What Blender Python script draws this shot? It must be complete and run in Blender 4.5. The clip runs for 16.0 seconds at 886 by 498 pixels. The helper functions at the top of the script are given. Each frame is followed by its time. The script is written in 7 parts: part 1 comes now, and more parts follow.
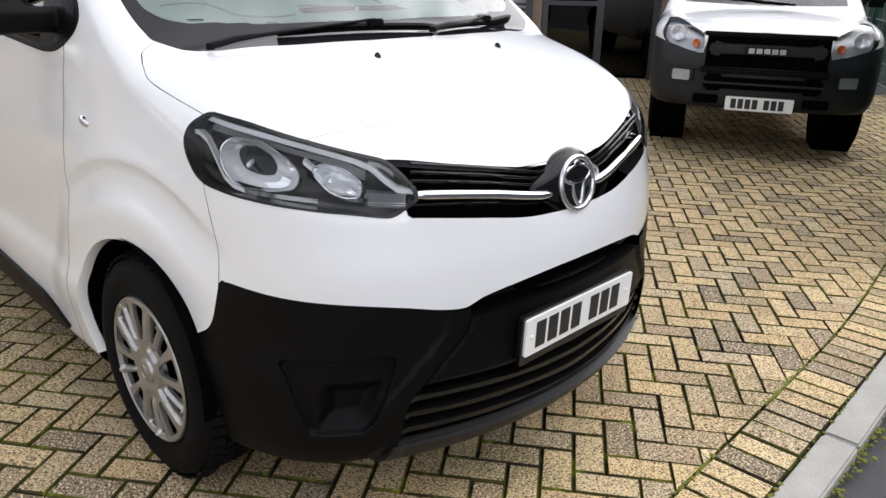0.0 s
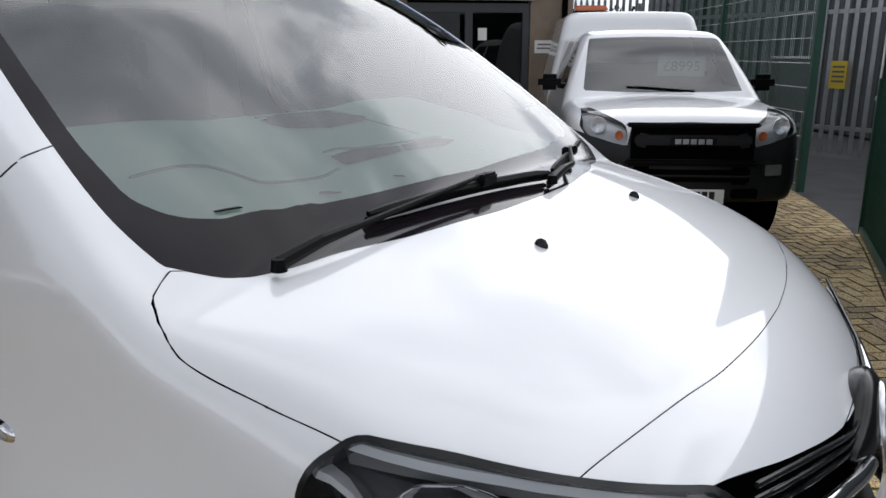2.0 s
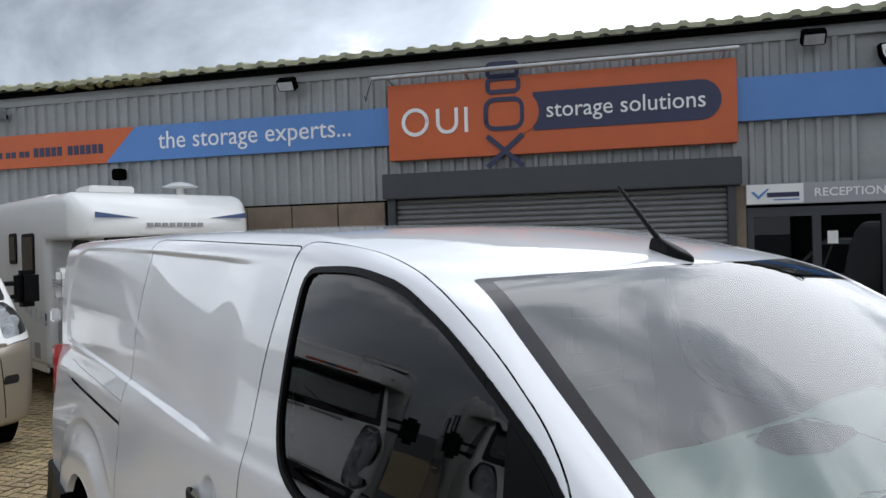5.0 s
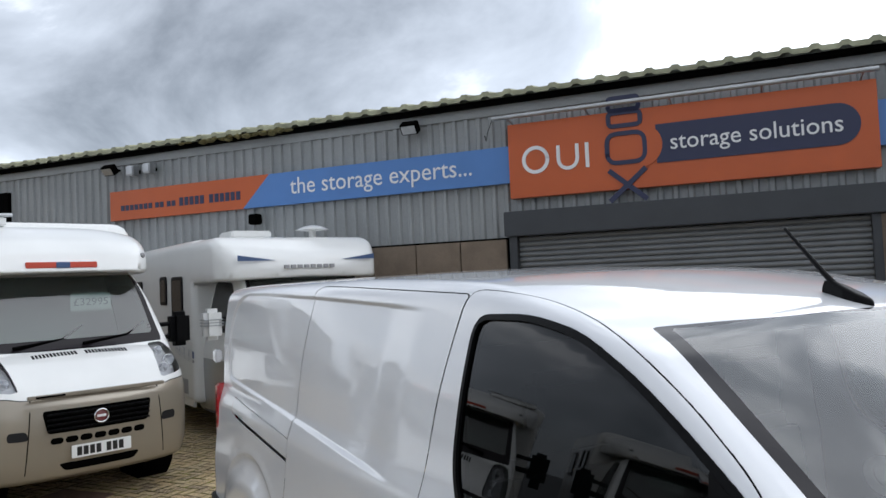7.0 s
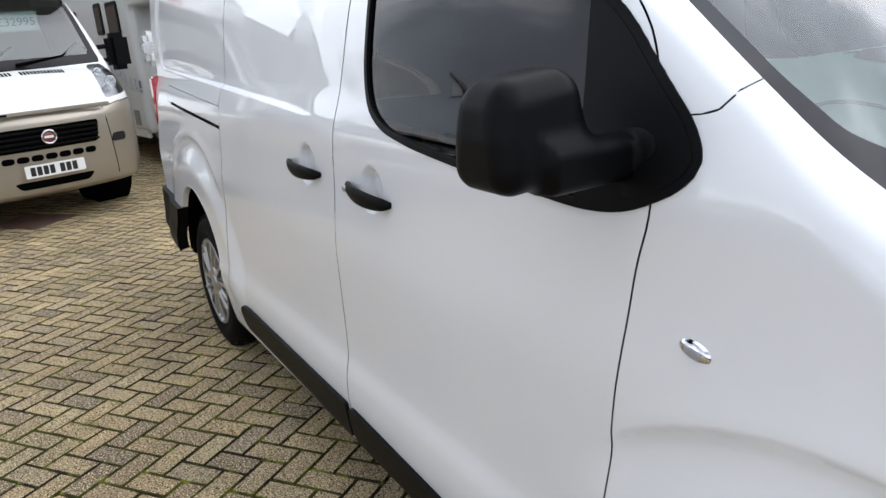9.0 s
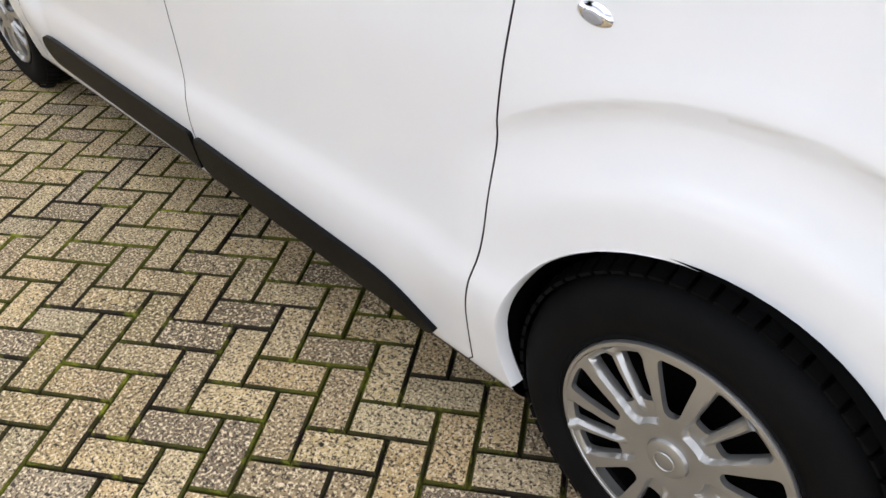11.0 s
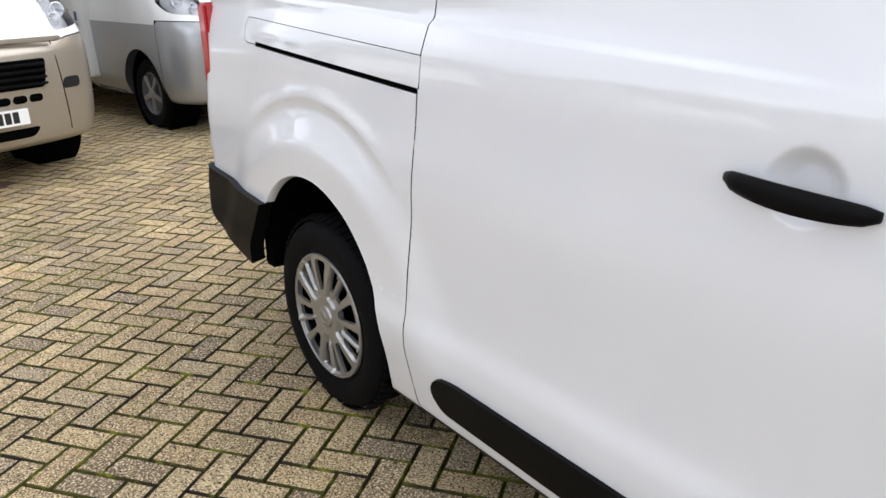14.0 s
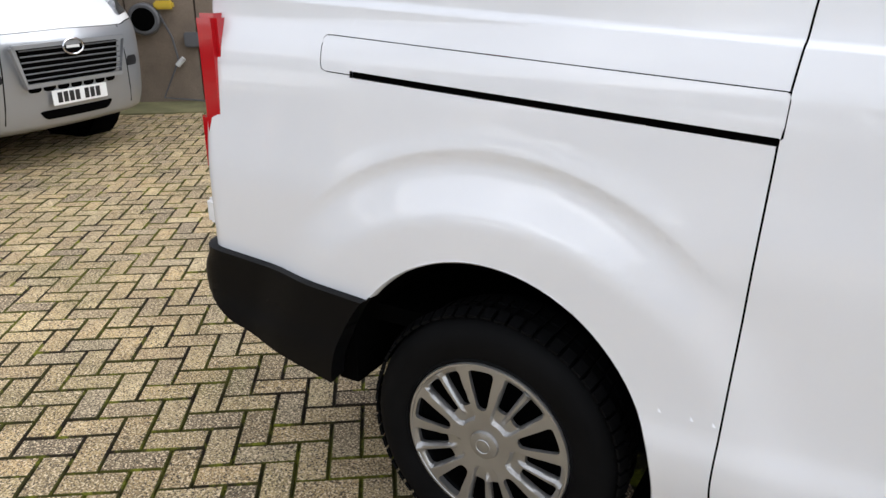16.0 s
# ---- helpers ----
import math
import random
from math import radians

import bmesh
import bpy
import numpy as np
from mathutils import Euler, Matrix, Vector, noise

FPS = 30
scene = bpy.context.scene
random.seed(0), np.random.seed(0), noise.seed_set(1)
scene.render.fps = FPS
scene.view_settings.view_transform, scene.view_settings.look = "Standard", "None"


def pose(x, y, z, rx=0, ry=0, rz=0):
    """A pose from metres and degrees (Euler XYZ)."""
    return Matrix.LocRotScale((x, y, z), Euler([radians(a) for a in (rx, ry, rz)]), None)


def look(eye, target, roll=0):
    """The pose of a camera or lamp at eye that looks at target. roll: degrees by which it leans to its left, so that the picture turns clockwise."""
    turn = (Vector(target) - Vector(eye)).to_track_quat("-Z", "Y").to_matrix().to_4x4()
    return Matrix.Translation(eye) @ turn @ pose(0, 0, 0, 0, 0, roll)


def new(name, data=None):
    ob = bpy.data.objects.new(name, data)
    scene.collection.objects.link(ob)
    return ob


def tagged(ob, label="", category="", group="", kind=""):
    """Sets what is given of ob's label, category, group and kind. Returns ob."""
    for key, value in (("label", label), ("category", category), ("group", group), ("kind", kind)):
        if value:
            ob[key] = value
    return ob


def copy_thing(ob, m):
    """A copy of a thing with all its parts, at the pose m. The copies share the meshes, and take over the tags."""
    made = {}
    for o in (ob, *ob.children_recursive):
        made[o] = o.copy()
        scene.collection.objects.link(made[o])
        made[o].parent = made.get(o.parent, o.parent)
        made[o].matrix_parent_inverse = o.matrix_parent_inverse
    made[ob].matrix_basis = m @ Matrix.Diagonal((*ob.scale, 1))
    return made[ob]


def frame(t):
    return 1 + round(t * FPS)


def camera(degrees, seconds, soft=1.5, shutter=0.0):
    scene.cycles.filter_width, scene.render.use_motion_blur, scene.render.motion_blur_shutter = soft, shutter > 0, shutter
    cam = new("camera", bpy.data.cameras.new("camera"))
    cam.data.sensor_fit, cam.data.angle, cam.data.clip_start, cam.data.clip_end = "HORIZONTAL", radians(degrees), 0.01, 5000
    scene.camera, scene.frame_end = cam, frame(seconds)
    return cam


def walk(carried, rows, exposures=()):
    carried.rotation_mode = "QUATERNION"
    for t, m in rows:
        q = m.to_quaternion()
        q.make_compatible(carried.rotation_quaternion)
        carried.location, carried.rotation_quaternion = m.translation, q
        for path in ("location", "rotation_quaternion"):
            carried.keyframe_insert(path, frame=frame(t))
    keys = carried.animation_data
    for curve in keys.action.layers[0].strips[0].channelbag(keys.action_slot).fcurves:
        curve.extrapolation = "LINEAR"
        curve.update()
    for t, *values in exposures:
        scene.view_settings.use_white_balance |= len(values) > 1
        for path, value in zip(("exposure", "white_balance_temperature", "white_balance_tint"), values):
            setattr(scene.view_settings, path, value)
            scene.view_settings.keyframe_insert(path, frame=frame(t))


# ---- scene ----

import functools

cam = camera(61.18, 16.0)
PATH = [
    (0.0, (2.0178, -1.6991, 1.4746), (0.7078, -0.3619, 0.7704), 1.27),
    (0.5, (1.6619, -1.5879, 1.4624), (0.4788, -0.1365, 0.7599), 0.96),
    (1.0, (1.3429, -1.5446, 1.4700), (0.2728, 0.0064, 0.7996), 0.79),
    (1.5, (1.0420, -1.5069, 1.4978), (0.0430, 0.1182, 0.8967), 0.59),
    (2.0, (0.8175, -1.4059, 1.5455), (-0.1727, 0.2568, 1.0406), 0.01),
    (2.5, (0.6833, -1.3815, 1.5936), (-0.3620, 0.2803, 1.2119), -0.39),
    (3.0, (0.5859, -1.4395, 1.6804), (-0.5830, 0.1642, 1.4317), -0.98),
    (3.5, (0.5226, -1.4956, 1.7159), (-0.7901, 0.0063, 1.5707), -1.41),
    (4.0, (0.4896, -1.5368, 1.7341), (-0.9565, -0.1573, 1.6583), -1.56),
    (4.5, (0.4722, -1.5962, 1.7660), (-1.0613, -0.3130, 1.7228), -1.60),
    (4.7, (0.4542, -1.6209, 1.8131), (-1.1073, -0.3718, 1.7777), -1.54),
    (6.8, (0.4581, -1.8167, 1.9572), (-1.2832, -0.8372, 2.0494), -2.40),
    (7.0, (0.4441, -1.8223, 1.9075), (-1.3124, -0.8695, 1.9915), -2.49),
    (7.5, (0.4573, -1.8128, 1.7775), (-1.3298, -0.9148, 1.7874), -2.77),
    (8.0, (0.4793, -1.7717, 1.6642), (-1.3098, -0.8887, 1.5247), -3.26),
    (8.5, (0.5024, -1.7441, 1.5991), (-1.2480, -0.8368, 1.2634), -3.61),
    (9.0, (0.5090, -1.7125, 1.5300), (-1.1545, -0.7641, 0.9526), -4.55),
    (9.5, (0.5141, -1.7207, 1.4582), (-0.9743, -0.6901, 0.6082), -4.51),
    (9.7, (0.4916, -1.6651, 1.4418), (-0.8885, -0.6368, 0.4231), -4.62),
    (11.8, (0.1945, -1.7676, 1.3646), (-0.9881, -0.7089, 0.1479), -3.13),
    (12.0, (0.0819, -1.7926, 1.3549), (-1.1697, -0.7322, 0.2107), -2.80),
    (12.5, (-0.1660, -1.8979, 1.4404), (-1.5880, -0.8422, 0.5111), -2.18),
    (13.0, (-0.4888, -1.9797, 1.4714), (-1.9900, -0.9415, 0.6536), -2.24),
    (13.5, (-0.7875, -2.0350, 1.4662), (-2.2998, -0.9570, 0.7239), -1.65),
    (14.0, (-1.1661, -2.0343, 1.4704), (-2.6474, -0.8899, 0.7661), -1.12),
    (14.5, (-1.5540, -2.1097, 1.4898), (-2.9706, -0.8848, 0.7878), -1.04),
    (15.0, (-1.9252, -2.2250, 1.5100), (-3.2265, -0.8885, 0.7888), -1.02),
    (15.5, (-2.2748, -2.2872, 1.4611), (-3.4153, -0.8176, 0.7266), -0.77),
    (16.0, (-2.5620, -2.3436, 1.4756), (-3.5097, -0.7316, 0.7661), -0.21),
]
EXPOSURES = [(0.0, 1.24, 6500, 13), (1.0, 1.08, 6350, 12), (1.5, 0.74, 6300, 12), (2.5, 0.22, 6350, 11), (3.0, 0.28, 6200, 11), (3.5, 0.36, 6150, 10), (4.5, 0.5, 6150, 10), (7.0, 0.45, 6100, 10), (8.0, 0.66, 6150, 11), (8.5, 0.86, 6150, 11),
             (9.7, 1.32, 6050, 11), (12.0, 1.72, 6550, 14), (13.0, 1.56, 6450, 14), (15.0, 1.34, 6250, 12), (16.0, 1.38, 6300, 12)]
walk(cam, [(t, look(eye, to, roll)) for t, eye, to, roll in PATH], EXPOSURES)

# ---- sky and sun: a grey, broken overcast ----
world = bpy.data.worlds.new("sky")
scene.world = world
world.use_nodes = True
wn, wl = world.node_tree.nodes, world.node_tree.links
SUN_UP, SUN_TURN = 48, 14
sky = wn.new("ShaderNodeTexSky")
sky.sky_type, sky.sun_disc, sky.sun_elevation, sky.sun_rotation = "NISHITA", False, radians(SUN_UP), radians(SUN_TURN)
place = wn.new("ShaderNodeTexCoord")


def cloud_layer(scale, detail, x, distort=0.3):
    shift = wn.new("ShaderNodeMapping")
    shift.inputs["Location"].default_value = (x, 4.74, 2.48)
    shift.inputs["Scale"].default_value = (1, 1, 1.5)
    wl.new(place.outputs["Generated"], shift.inputs["Vector"])
    c = wn.new("ShaderNodeTexNoise")
    c.inputs["Scale"].default_value, c.inputs["Detail"].default_value, c.inputs["Roughness"].default_value, c.inputs["Distortion"].default_value = scale, detail, 0.56, distort
    wl.new(shift.outputs[0], c.inputs["Vector"])
    return c.outputs["Fac"]


tone = wn.new("ShaderNodeValToRGB")
tone.color_ramp.elements[0].position, tone.color_ramp.elements[0].color = 0.28, (1.7, 1.85, 2.05, 1)
tone.color_ramp.elements[1].position, tone.color_ramp.elements[1].color = 0.62, (11.0, 11.1, 11.2, 1)
mid = tone.color_ramp.elements.new(0.52)
mid.color = (5.3, 5.6, 6.0, 1)
# The cloud is thinner, and brighter, round the hidden sun.
near_sun = wn.new("ShaderNodeVectorMath")
near_sun.operation = "DOT_PRODUCT"
wl.new(place.outputs["Generated"], near_sun.inputs[0])
near_sun.inputs[1].default_value = (math.cos(radians(SUN_UP)) * math.sin(radians(SUN_TURN)), math.cos(radians(SUN_UP)) * math.cos(radians(SUN_TURN)), math.sin(radians(SUN_UP)))
glow = wn.new("ShaderNodeMapRange")
glow.interpolation_type = "SMOOTHSTEP"
glow.inputs[1].default_value, glow.inputs[2].default_value, glow.inputs[3].default_value, glow.inputs[4].default_value = 0.30, 1.0, 0.85, 1.75
wl.new(near_sun.outputs["Value"], glow.inputs[0])
thin = wn.new("ShaderNodeMapRange")
thin.interpolation_type = "SMOOTHSTEP"
thin.inputs[1].default_value, thin.inputs[2].default_value, thin.inputs[3].default_value, thin.inputs[4].default_value = 0.42, 0.95, 0.0, 0.13
wl.new(near_sun.outputs["Value"], thin.inputs[0])
amount = wn.new("ShaderNodeMath")
wl.new(cloud_layer(2.3, 7, 19.18, 0.5), amount.inputs[0])
wl.new(thin.outputs[0], amount.inputs[1])
wl.new(amount.outputs[0], tone.inputs[0])
height = wn.new("ShaderNodeSeparateXYZ")
wl.new(place.outputs["Generated"], height.inputs[0])
low_sky = wn.new("ShaderNodeMapRange")
low_sky.inputs[1].default_value, low_sky.inputs[2].default_value, low_sky.inputs[3].default_value, low_sky.inputs[4].default_value = 0.0, 0.85, 1.6, 0.74
wl.new(height.outputs["Z"], low_sky.inputs[0])
power = wn.new("ShaderNodeMath")
power.operation = "MULTIPLY"
wl.new(glow.outputs[0], power.inputs[0])
wl.new(low_sky.outputs[0], power.inputs[1])
lit = wn.new("ShaderNodeVectorMath")
lit.operation = "SCALE"
wl.new(tone.outputs[0], lit.inputs[0])
wl.new(power.outputs[0], lit.inputs["Scale"])
veil = wn.new("ShaderNodeMixRGB")
veil.inputs[0].default_value = 0.9
wl.new(sky.outputs[0], veil.inputs[1])
wl.new(lit.outputs[0], veil.inputs[2])
wl.new(veil.outputs[0], wn["Background"].inputs["Color"])
wn["Background"].inputs["Strength"].default_value = 0.10
sun = bpy.data.lights.new("sun", "SUN")
sun.energy, sun.angle, sun.color = 0.3, radians(120), (1.0, 0.96, 0.9)
sun_ob = new("sun", sun)
sun_ob.matrix_world = look((0, 0, 30), (-30 * math.cos(radians(SUN_UP)) * math.sin(radians(SUN_TURN)), -30 * math.cos(radians(SUN_UP)) * math.cos(radians(SUN_TURN)), 30 - 30 * math.sin(radians(SUN_UP))))

def grid_surface(field, low, high, cell, keep=None):
    """Meshes the zero set of a field inside a box: points, triangles. Points are pulled onto the surface."""
    axes = [np.arange(a, b + cell, cell) for a, b in zip(low, high)]
    n = [len(a) for a in axes]
    f = np.empty(n)
    for i, x in enumerate(axes[0]):
        yy, zz = np.meshgrid(axes[1], axes[2], indexing="ij")
        f[i] = field(np.stack([np.full_like(yy, x), yy, zz], -1))
    s = f < 0
    c = np.zeros([k - 1 for k in n], int)
    for d in np.ndindex(2, 2, 2):
        c += s[tuple(slice(e, e + k - 1) for e, k in zip(d, n))]
    live = (c > 0) & (c < 8)
    index = np.full(live.shape, -1)
    index[live] = np.arange(live.sum())
    v = np.array(low) + (np.argwhere(live) + 0.5) * cell
    quads = []
    for axis in range(3):
        a = np.moveaxis(s, axis, 0)
        g = np.moveaxis(index, axis, 0)
        cross = np.argwhere(a[:-1, 1:-1, 1:-1] != a[1:, 1:-1, 1:-1])
        i, j, k = cross[:, 0], cross[:, 1] + 1, cross[:, 2] + 1
        q = np.stack([g[i, j - 1, k - 1], g[i, j, k - 1], g[i, j, k], g[i, j - 1, k]], 1)
        flip = a[i + 1, j, k]
        q[flip] = q[flip][:, ::-1]
        if axis == 1:
            q = q[:, ::-1]
        quads.append(q)
    q = np.concatenate(quads)
    q = q[(q >= 0).all(1)]
    for _ in range(5):
        g = field_slope(field, v)
        v = v - (field(v) / np.maximum((g**2).sum(1), 0.05))[:, None] * g
    t = np.concatenate([q[:, [0, 1, 2]], q[:, [0, 2, 3]]])
    return v, t


def field_slope(field, v, h=1e-4):
    return np.stack([(field(v + h * e) - field(v - h * e)) / (2 * h) for e in np.eye(3)], 1)


def split(mesh, d):
    """Cuts triangles along d = 0: the pieces where d < 0 and where d > 0."""
    v, t = mesh
    d = np.where(np.abs(d) < 1e-7, 1e-7, d)
    neg = d[t] < 0
    count = neg.sum(1)
    inside, outside = [t[count == 3]], [t[count == 0]]
    new_v = [v]
    mixed = np.where((count == 1) | (count == 2))[0]
    if len(mixed):
        m, s = t[mixed], neg[mixed]
        lone = np.where(count[mixed] == 1, s.argmax(1), (~s).argmax(1))
        r = np.arange(len(m))
        a, b, c = m[r, lone], m[r, (lone + 1) % 3], m[r, (lone + 2) % 3]
        pairs = np.concatenate([np.sort(np.stack([a, b], 1), 1), np.sort(np.stack([a, c], 1), 1)])
        u, inv = np.unique(pairs, axis=0, return_inverse=True)
        inv = inv.ravel()
        w = d[u[:, 0]] / (d[u[:, 0]] - d[u[:, 1]])
        new_v.append(v[u[:, 0]] + w[:, None] * (v[u[:, 1]] - v[u[:, 0]]))
        ab, ac = len(v) + inv[:len(m)], len(v) + inv[len(m):]
        tip = np.stack([a, ab, ac], 1)
        base = np.concatenate([np.stack([ab, b, c], 1), np.stack([ab, c, ac], 1)])
        is_in = count[mixed] == 1
        two = np.concatenate([is_in, is_in])
        inside += [tip[is_in], base[~two]]
        outside += [tip[~is_in], base[two]]
    v = np.concatenate(new_v)
    return tidy(v, np.concatenate(inside)), tidy(v, np.concatenate(outside))


def weld(a, b):
    """Two pieces joined again along the edge that parted them."""
    v, t = np.concatenate([a[0], b[0]]), np.concatenate([a[1], b[1] + len(a[0])])
    _, first, inv = np.unique(np.round(v, 7), axis=0, return_index=True, return_inverse=True)
    t = inv.ravel()[t]
    return v[first], t[(t[:, 0] != t[:, 1]) & (t[:, 1] != t[:, 2]) & (t[:, 2] != t[:, 0])]


def tidy(v, t):
    used, inv = np.unique(t, return_inverse=True)
    return v[used], inv.reshape(-1, 3)


def rounded(points, r=0.0, n=5):
    """A closed outline with its corners rounded; r may be one radius or one for each point."""
    p = np.array(points, float)
    rr = np.broadcast_to(r, (len(p),))
    out = []
    for i in range(len(p)):
        a, b, c = p[i - 1], p[i], p[(i + 1) % len(p)]
        u, w = a - b, c - b
        lu, lw = np.linalg.norm(u), np.linalg.norm(w)
        k = min(rr[i], 0.48 * lu, 0.48 * lw)
        if k <= 0:
            out.append(b)
            continue
        s, e = b + u / lu * k, b + w / lw * k
        for q in np.linspace(0, 1, n):
            out.append((1 - q) ** 2 * s + 2 * q * (1 - q) * b + q * q * e)
    return np.array(out)


def outline_distance(p, line, closed=True):
    """Distance to an outline in 2D, negative inside when it is closed."""
    a = np.array(line, float)
    b = np.roll(a, -1, 0) if closed else a[1:]
    a = a if closed else a[:-1]
    best = np.full(len(p), 1e9)
    odd = np.zeros(len(p), bool)
    for s, e in zip(a, b):
        w = e - s
        q = p - s
        h = np.clip(q @ w / max(w @ w, 1e-12), 0, 1)
        best = np.minimum(best, ((q - h[:, None] * w) ** 2).sum(1))
        if closed:
            odd ^= ((s[1] > p[:, 1]) != (e[1] > p[:, 1])) & (p[:, 0] < w[0] * (p[:, 1] - s[1]) / (w[1] if w[1] else 1e-12) + s[0])
    best = np.sqrt(best)
    return np.where(odd, -best, best) if closed else best


def mesh_from(name, mesh, material, field=None, smooth=True):
    v, t = mesh
    me = bpy.data.meshes.new(name)
    me.from_pydata(v.tolist(), [], t.tolist())
    me.materials.append(material)
    if smooth:
        me.polygons.foreach_set("use_smooth", np.ones(len(t), bool))
        if field is not None:
            g = field_slope(field, v)
            a, b, c = (v[t[:, k]] for k in range(3))
            lean = (np.cross(b - a, c - a) * g[t[:, 0]]).sum(1)
            keep = lean > 1e-9 if (lean > 0).mean() > 0.5 else lean < -1e-9
            me.clear_geometry()
            me.from_pydata(v.tolist(), [], t[keep].tolist())
            me.polygons.foreach_set("use_smooth", np.ones(int(keep.sum()), bool))
            me.normals_split_custom_set_from_vertices((g / np.linalg.norm(g, axis=1)[:, None]).tolist())
    me.update()
    return me


def thing(name, label, category, m=None, group="", kind=""):
    """An empty at a thing's base that carries its parts."""
    ob = tagged(new(name), label, category, group, kind)
    if m is not None:
        ob.matrix_world = m
    return ob


def hang(ob, parent):
    ob.parent = parent
    return ob


def part(name, bm, material, parent, label="", smooth=None, bevel=0.0):
    """Links a bmesh (or a mesh) as one mesh object under a thing or a part."""
    if isinstance(bm, bmesh.types.BMesh):
        if bevel:
            bmesh.ops.bevel(bm, geom=[e for e in bm.edges if e.is_manifold and e.calc_face_angle(0) > 0.5], offset=bevel, segments=2, affect="EDGES", clamp_overlap=True)
        me = bpy.data.meshes.new(name)
        bm.normal_update()
        bm.to_mesh(me)
        bm.free()
        me.materials.append(material)
        if smooth is not None:
            me.polygons.foreach_set("use_smooth", np.ones(len(me.polygons), bool))
            me.set_sharp_from_angle(angle=radians(smooth))
    else:
        me = bm
    ob = new(name, me)
    if parent is not None:
        ob.parent = parent
    if label:
        ob["label"] = label
    return ob


def box(x0, x1, y0, y1, z0, z1, bm=None, m=None):
    bm = bm or bmesh.new()
    r = bmesh.ops.create_cube(bm, size=1)
    mat = Matrix.Translation(((x0 + x1) / 2, (y0 + y1) / 2, (z0 + z1) / 2)) @ Matrix.Diagonal((x1 - x0, y1 - y0, z1 - z0, 1))
    bmesh.ops.transform(bm, matrix=(m @ mat) if m else mat, verts=r["verts"])
    return bm


def tube(points, radius, bm=None, n=8, closed=False):
    """A round bar along points."""
    bm = bm or bmesh.new()
    pts = [Vector(p) for p in points]
    rings = []
    rr = radius if hasattr(radius, "__len__") else [radius] * len(pts)
    side = None
    for i, p in enumerate(pts):
        d = (pts[min(i + 1, len(pts) - 1)] - pts[max(i - 1, 0)]).normalized()
        ref = side if side is not None else (Vector((0, 0, 1)) if abs(d.z) < 0.9 else Vector((1, 0, 0)))
        u = d.cross(ref).normalized()
        w = u.cross(d).normalized()
        side = w
        rings.append([bm.verts.new(p + rr[i] * (math.cos(a) * u + math.sin(a) * w)) for a in (2 * math.pi * k / n for k in range(n))])
    for r, s in zip(rings, rings[1:]):
        for k in range(n):
            bm.faces.new((r[k], r[(k + 1) % n], s[(k + 1) % n], s[k]))
    bm.faces.new(rings[0][::-1])
    bm.faces.new(rings[-1])
    bmesh.ops.recalc_face_normals(bm, faces=bm.faces)
    return bm


def spun(profile, n=48, bm=None, m=None):
    """A solid of revolution about the y axis; the profile is (radius, y)."""
    bm = bm or bmesh.new()
    rings = []
    made = []
    for r, y in profile:
        ring = [bm.verts.new((r * math.cos(a), y, r * math.sin(a))) for a in (2 * math.pi * k / n for k in range(n))]
        rings.append(ring)
        made += ring
    for a, b in zip(rings, rings[1:]):
        for k in range(n):
            bm.faces.new((a[k], a[(k + 1) % n], b[(k + 1) % n], b[k]))
    if m is not None:
        bmesh.ops.transform(bm, matrix=m, verts=made)
    bmesh.ops.recalc_face_normals(bm, faces=bm.faces)
    return bm


def slab(outline, y0, y1, bm=None, m=None):
    """A plate: an outline in x and z, from y0 to y1."""
    bm = bm or bmesh.new()
    a = [bm.verts.new((x, y0, z)) for x, z in outline]
    b = [bm.verts.new((x, y1, z)) for x, z in outline]
    bm.faces.new(a)
    bm.faces.new(b[::-1])
    for k in range(len(a)):
        bm.faces.new((a[k - 1], a[k], b[k], b[k - 1]))
    if m is not None:
        bmesh.ops.transform(bm, matrix=m, verts=a + b)
    bmesh.ops.recalc_face_normals(bm, faces=bm.faces)
    return bm


def text_mesh(name, words, size, material, thick=0.0, align="CENTER", stretch=1.0, bold=0.0):
    """Words as a mesh in the x, z plane that faces -y."""
    cu = bpy.data.curves.new(name, "FONT")
    cu.body, cu.size, cu.align_x, cu.align_y, cu.extrude, cu.offset, cu.resolution_u = words, size, align, "CENTER", thick, bold, 3
    tmp = bpy.data.objects.new(name, cu)
    scene.collection.objects.link(tmp)
    me = bpy.data.meshes.new_from_object(tmp.evaluated_get(bpy.context.evaluated_depsgraph_get()))
    bpy.data.objects.remove(tmp)
    bpy.data.curves.remove(cu)
    me.name = name
    me.transform(Matrix.Diagonal((stretch, 1, 1, 1)))
    me.transform(Matrix.Rotation(radians(90), 4, "X"))
    me.materials.clear()
    me.materials.append(material)
    return me


def fit_text(name, words, width, height, material, thick=0.0, bold=0.0):
    """Words stretched to a width and a letter height."""
    me = text_mesh(name, words, 1.0, material, thick, bold=bold)
    co = np.empty(len(me.vertices) * 3)
    me.vertices.foreach_get("co", co)
    co = co.reshape(-1, 3)
    a, b = co.min(0), co.max(0)
    mid = (a + b) / 2
    me.transform(Matrix.Diagonal((width / (b[0] - a[0]), 1, height / (b[2] - a[2]), 1)) @ Matrix.Translation((-mid[0], 0, -mid[2])))
    return me


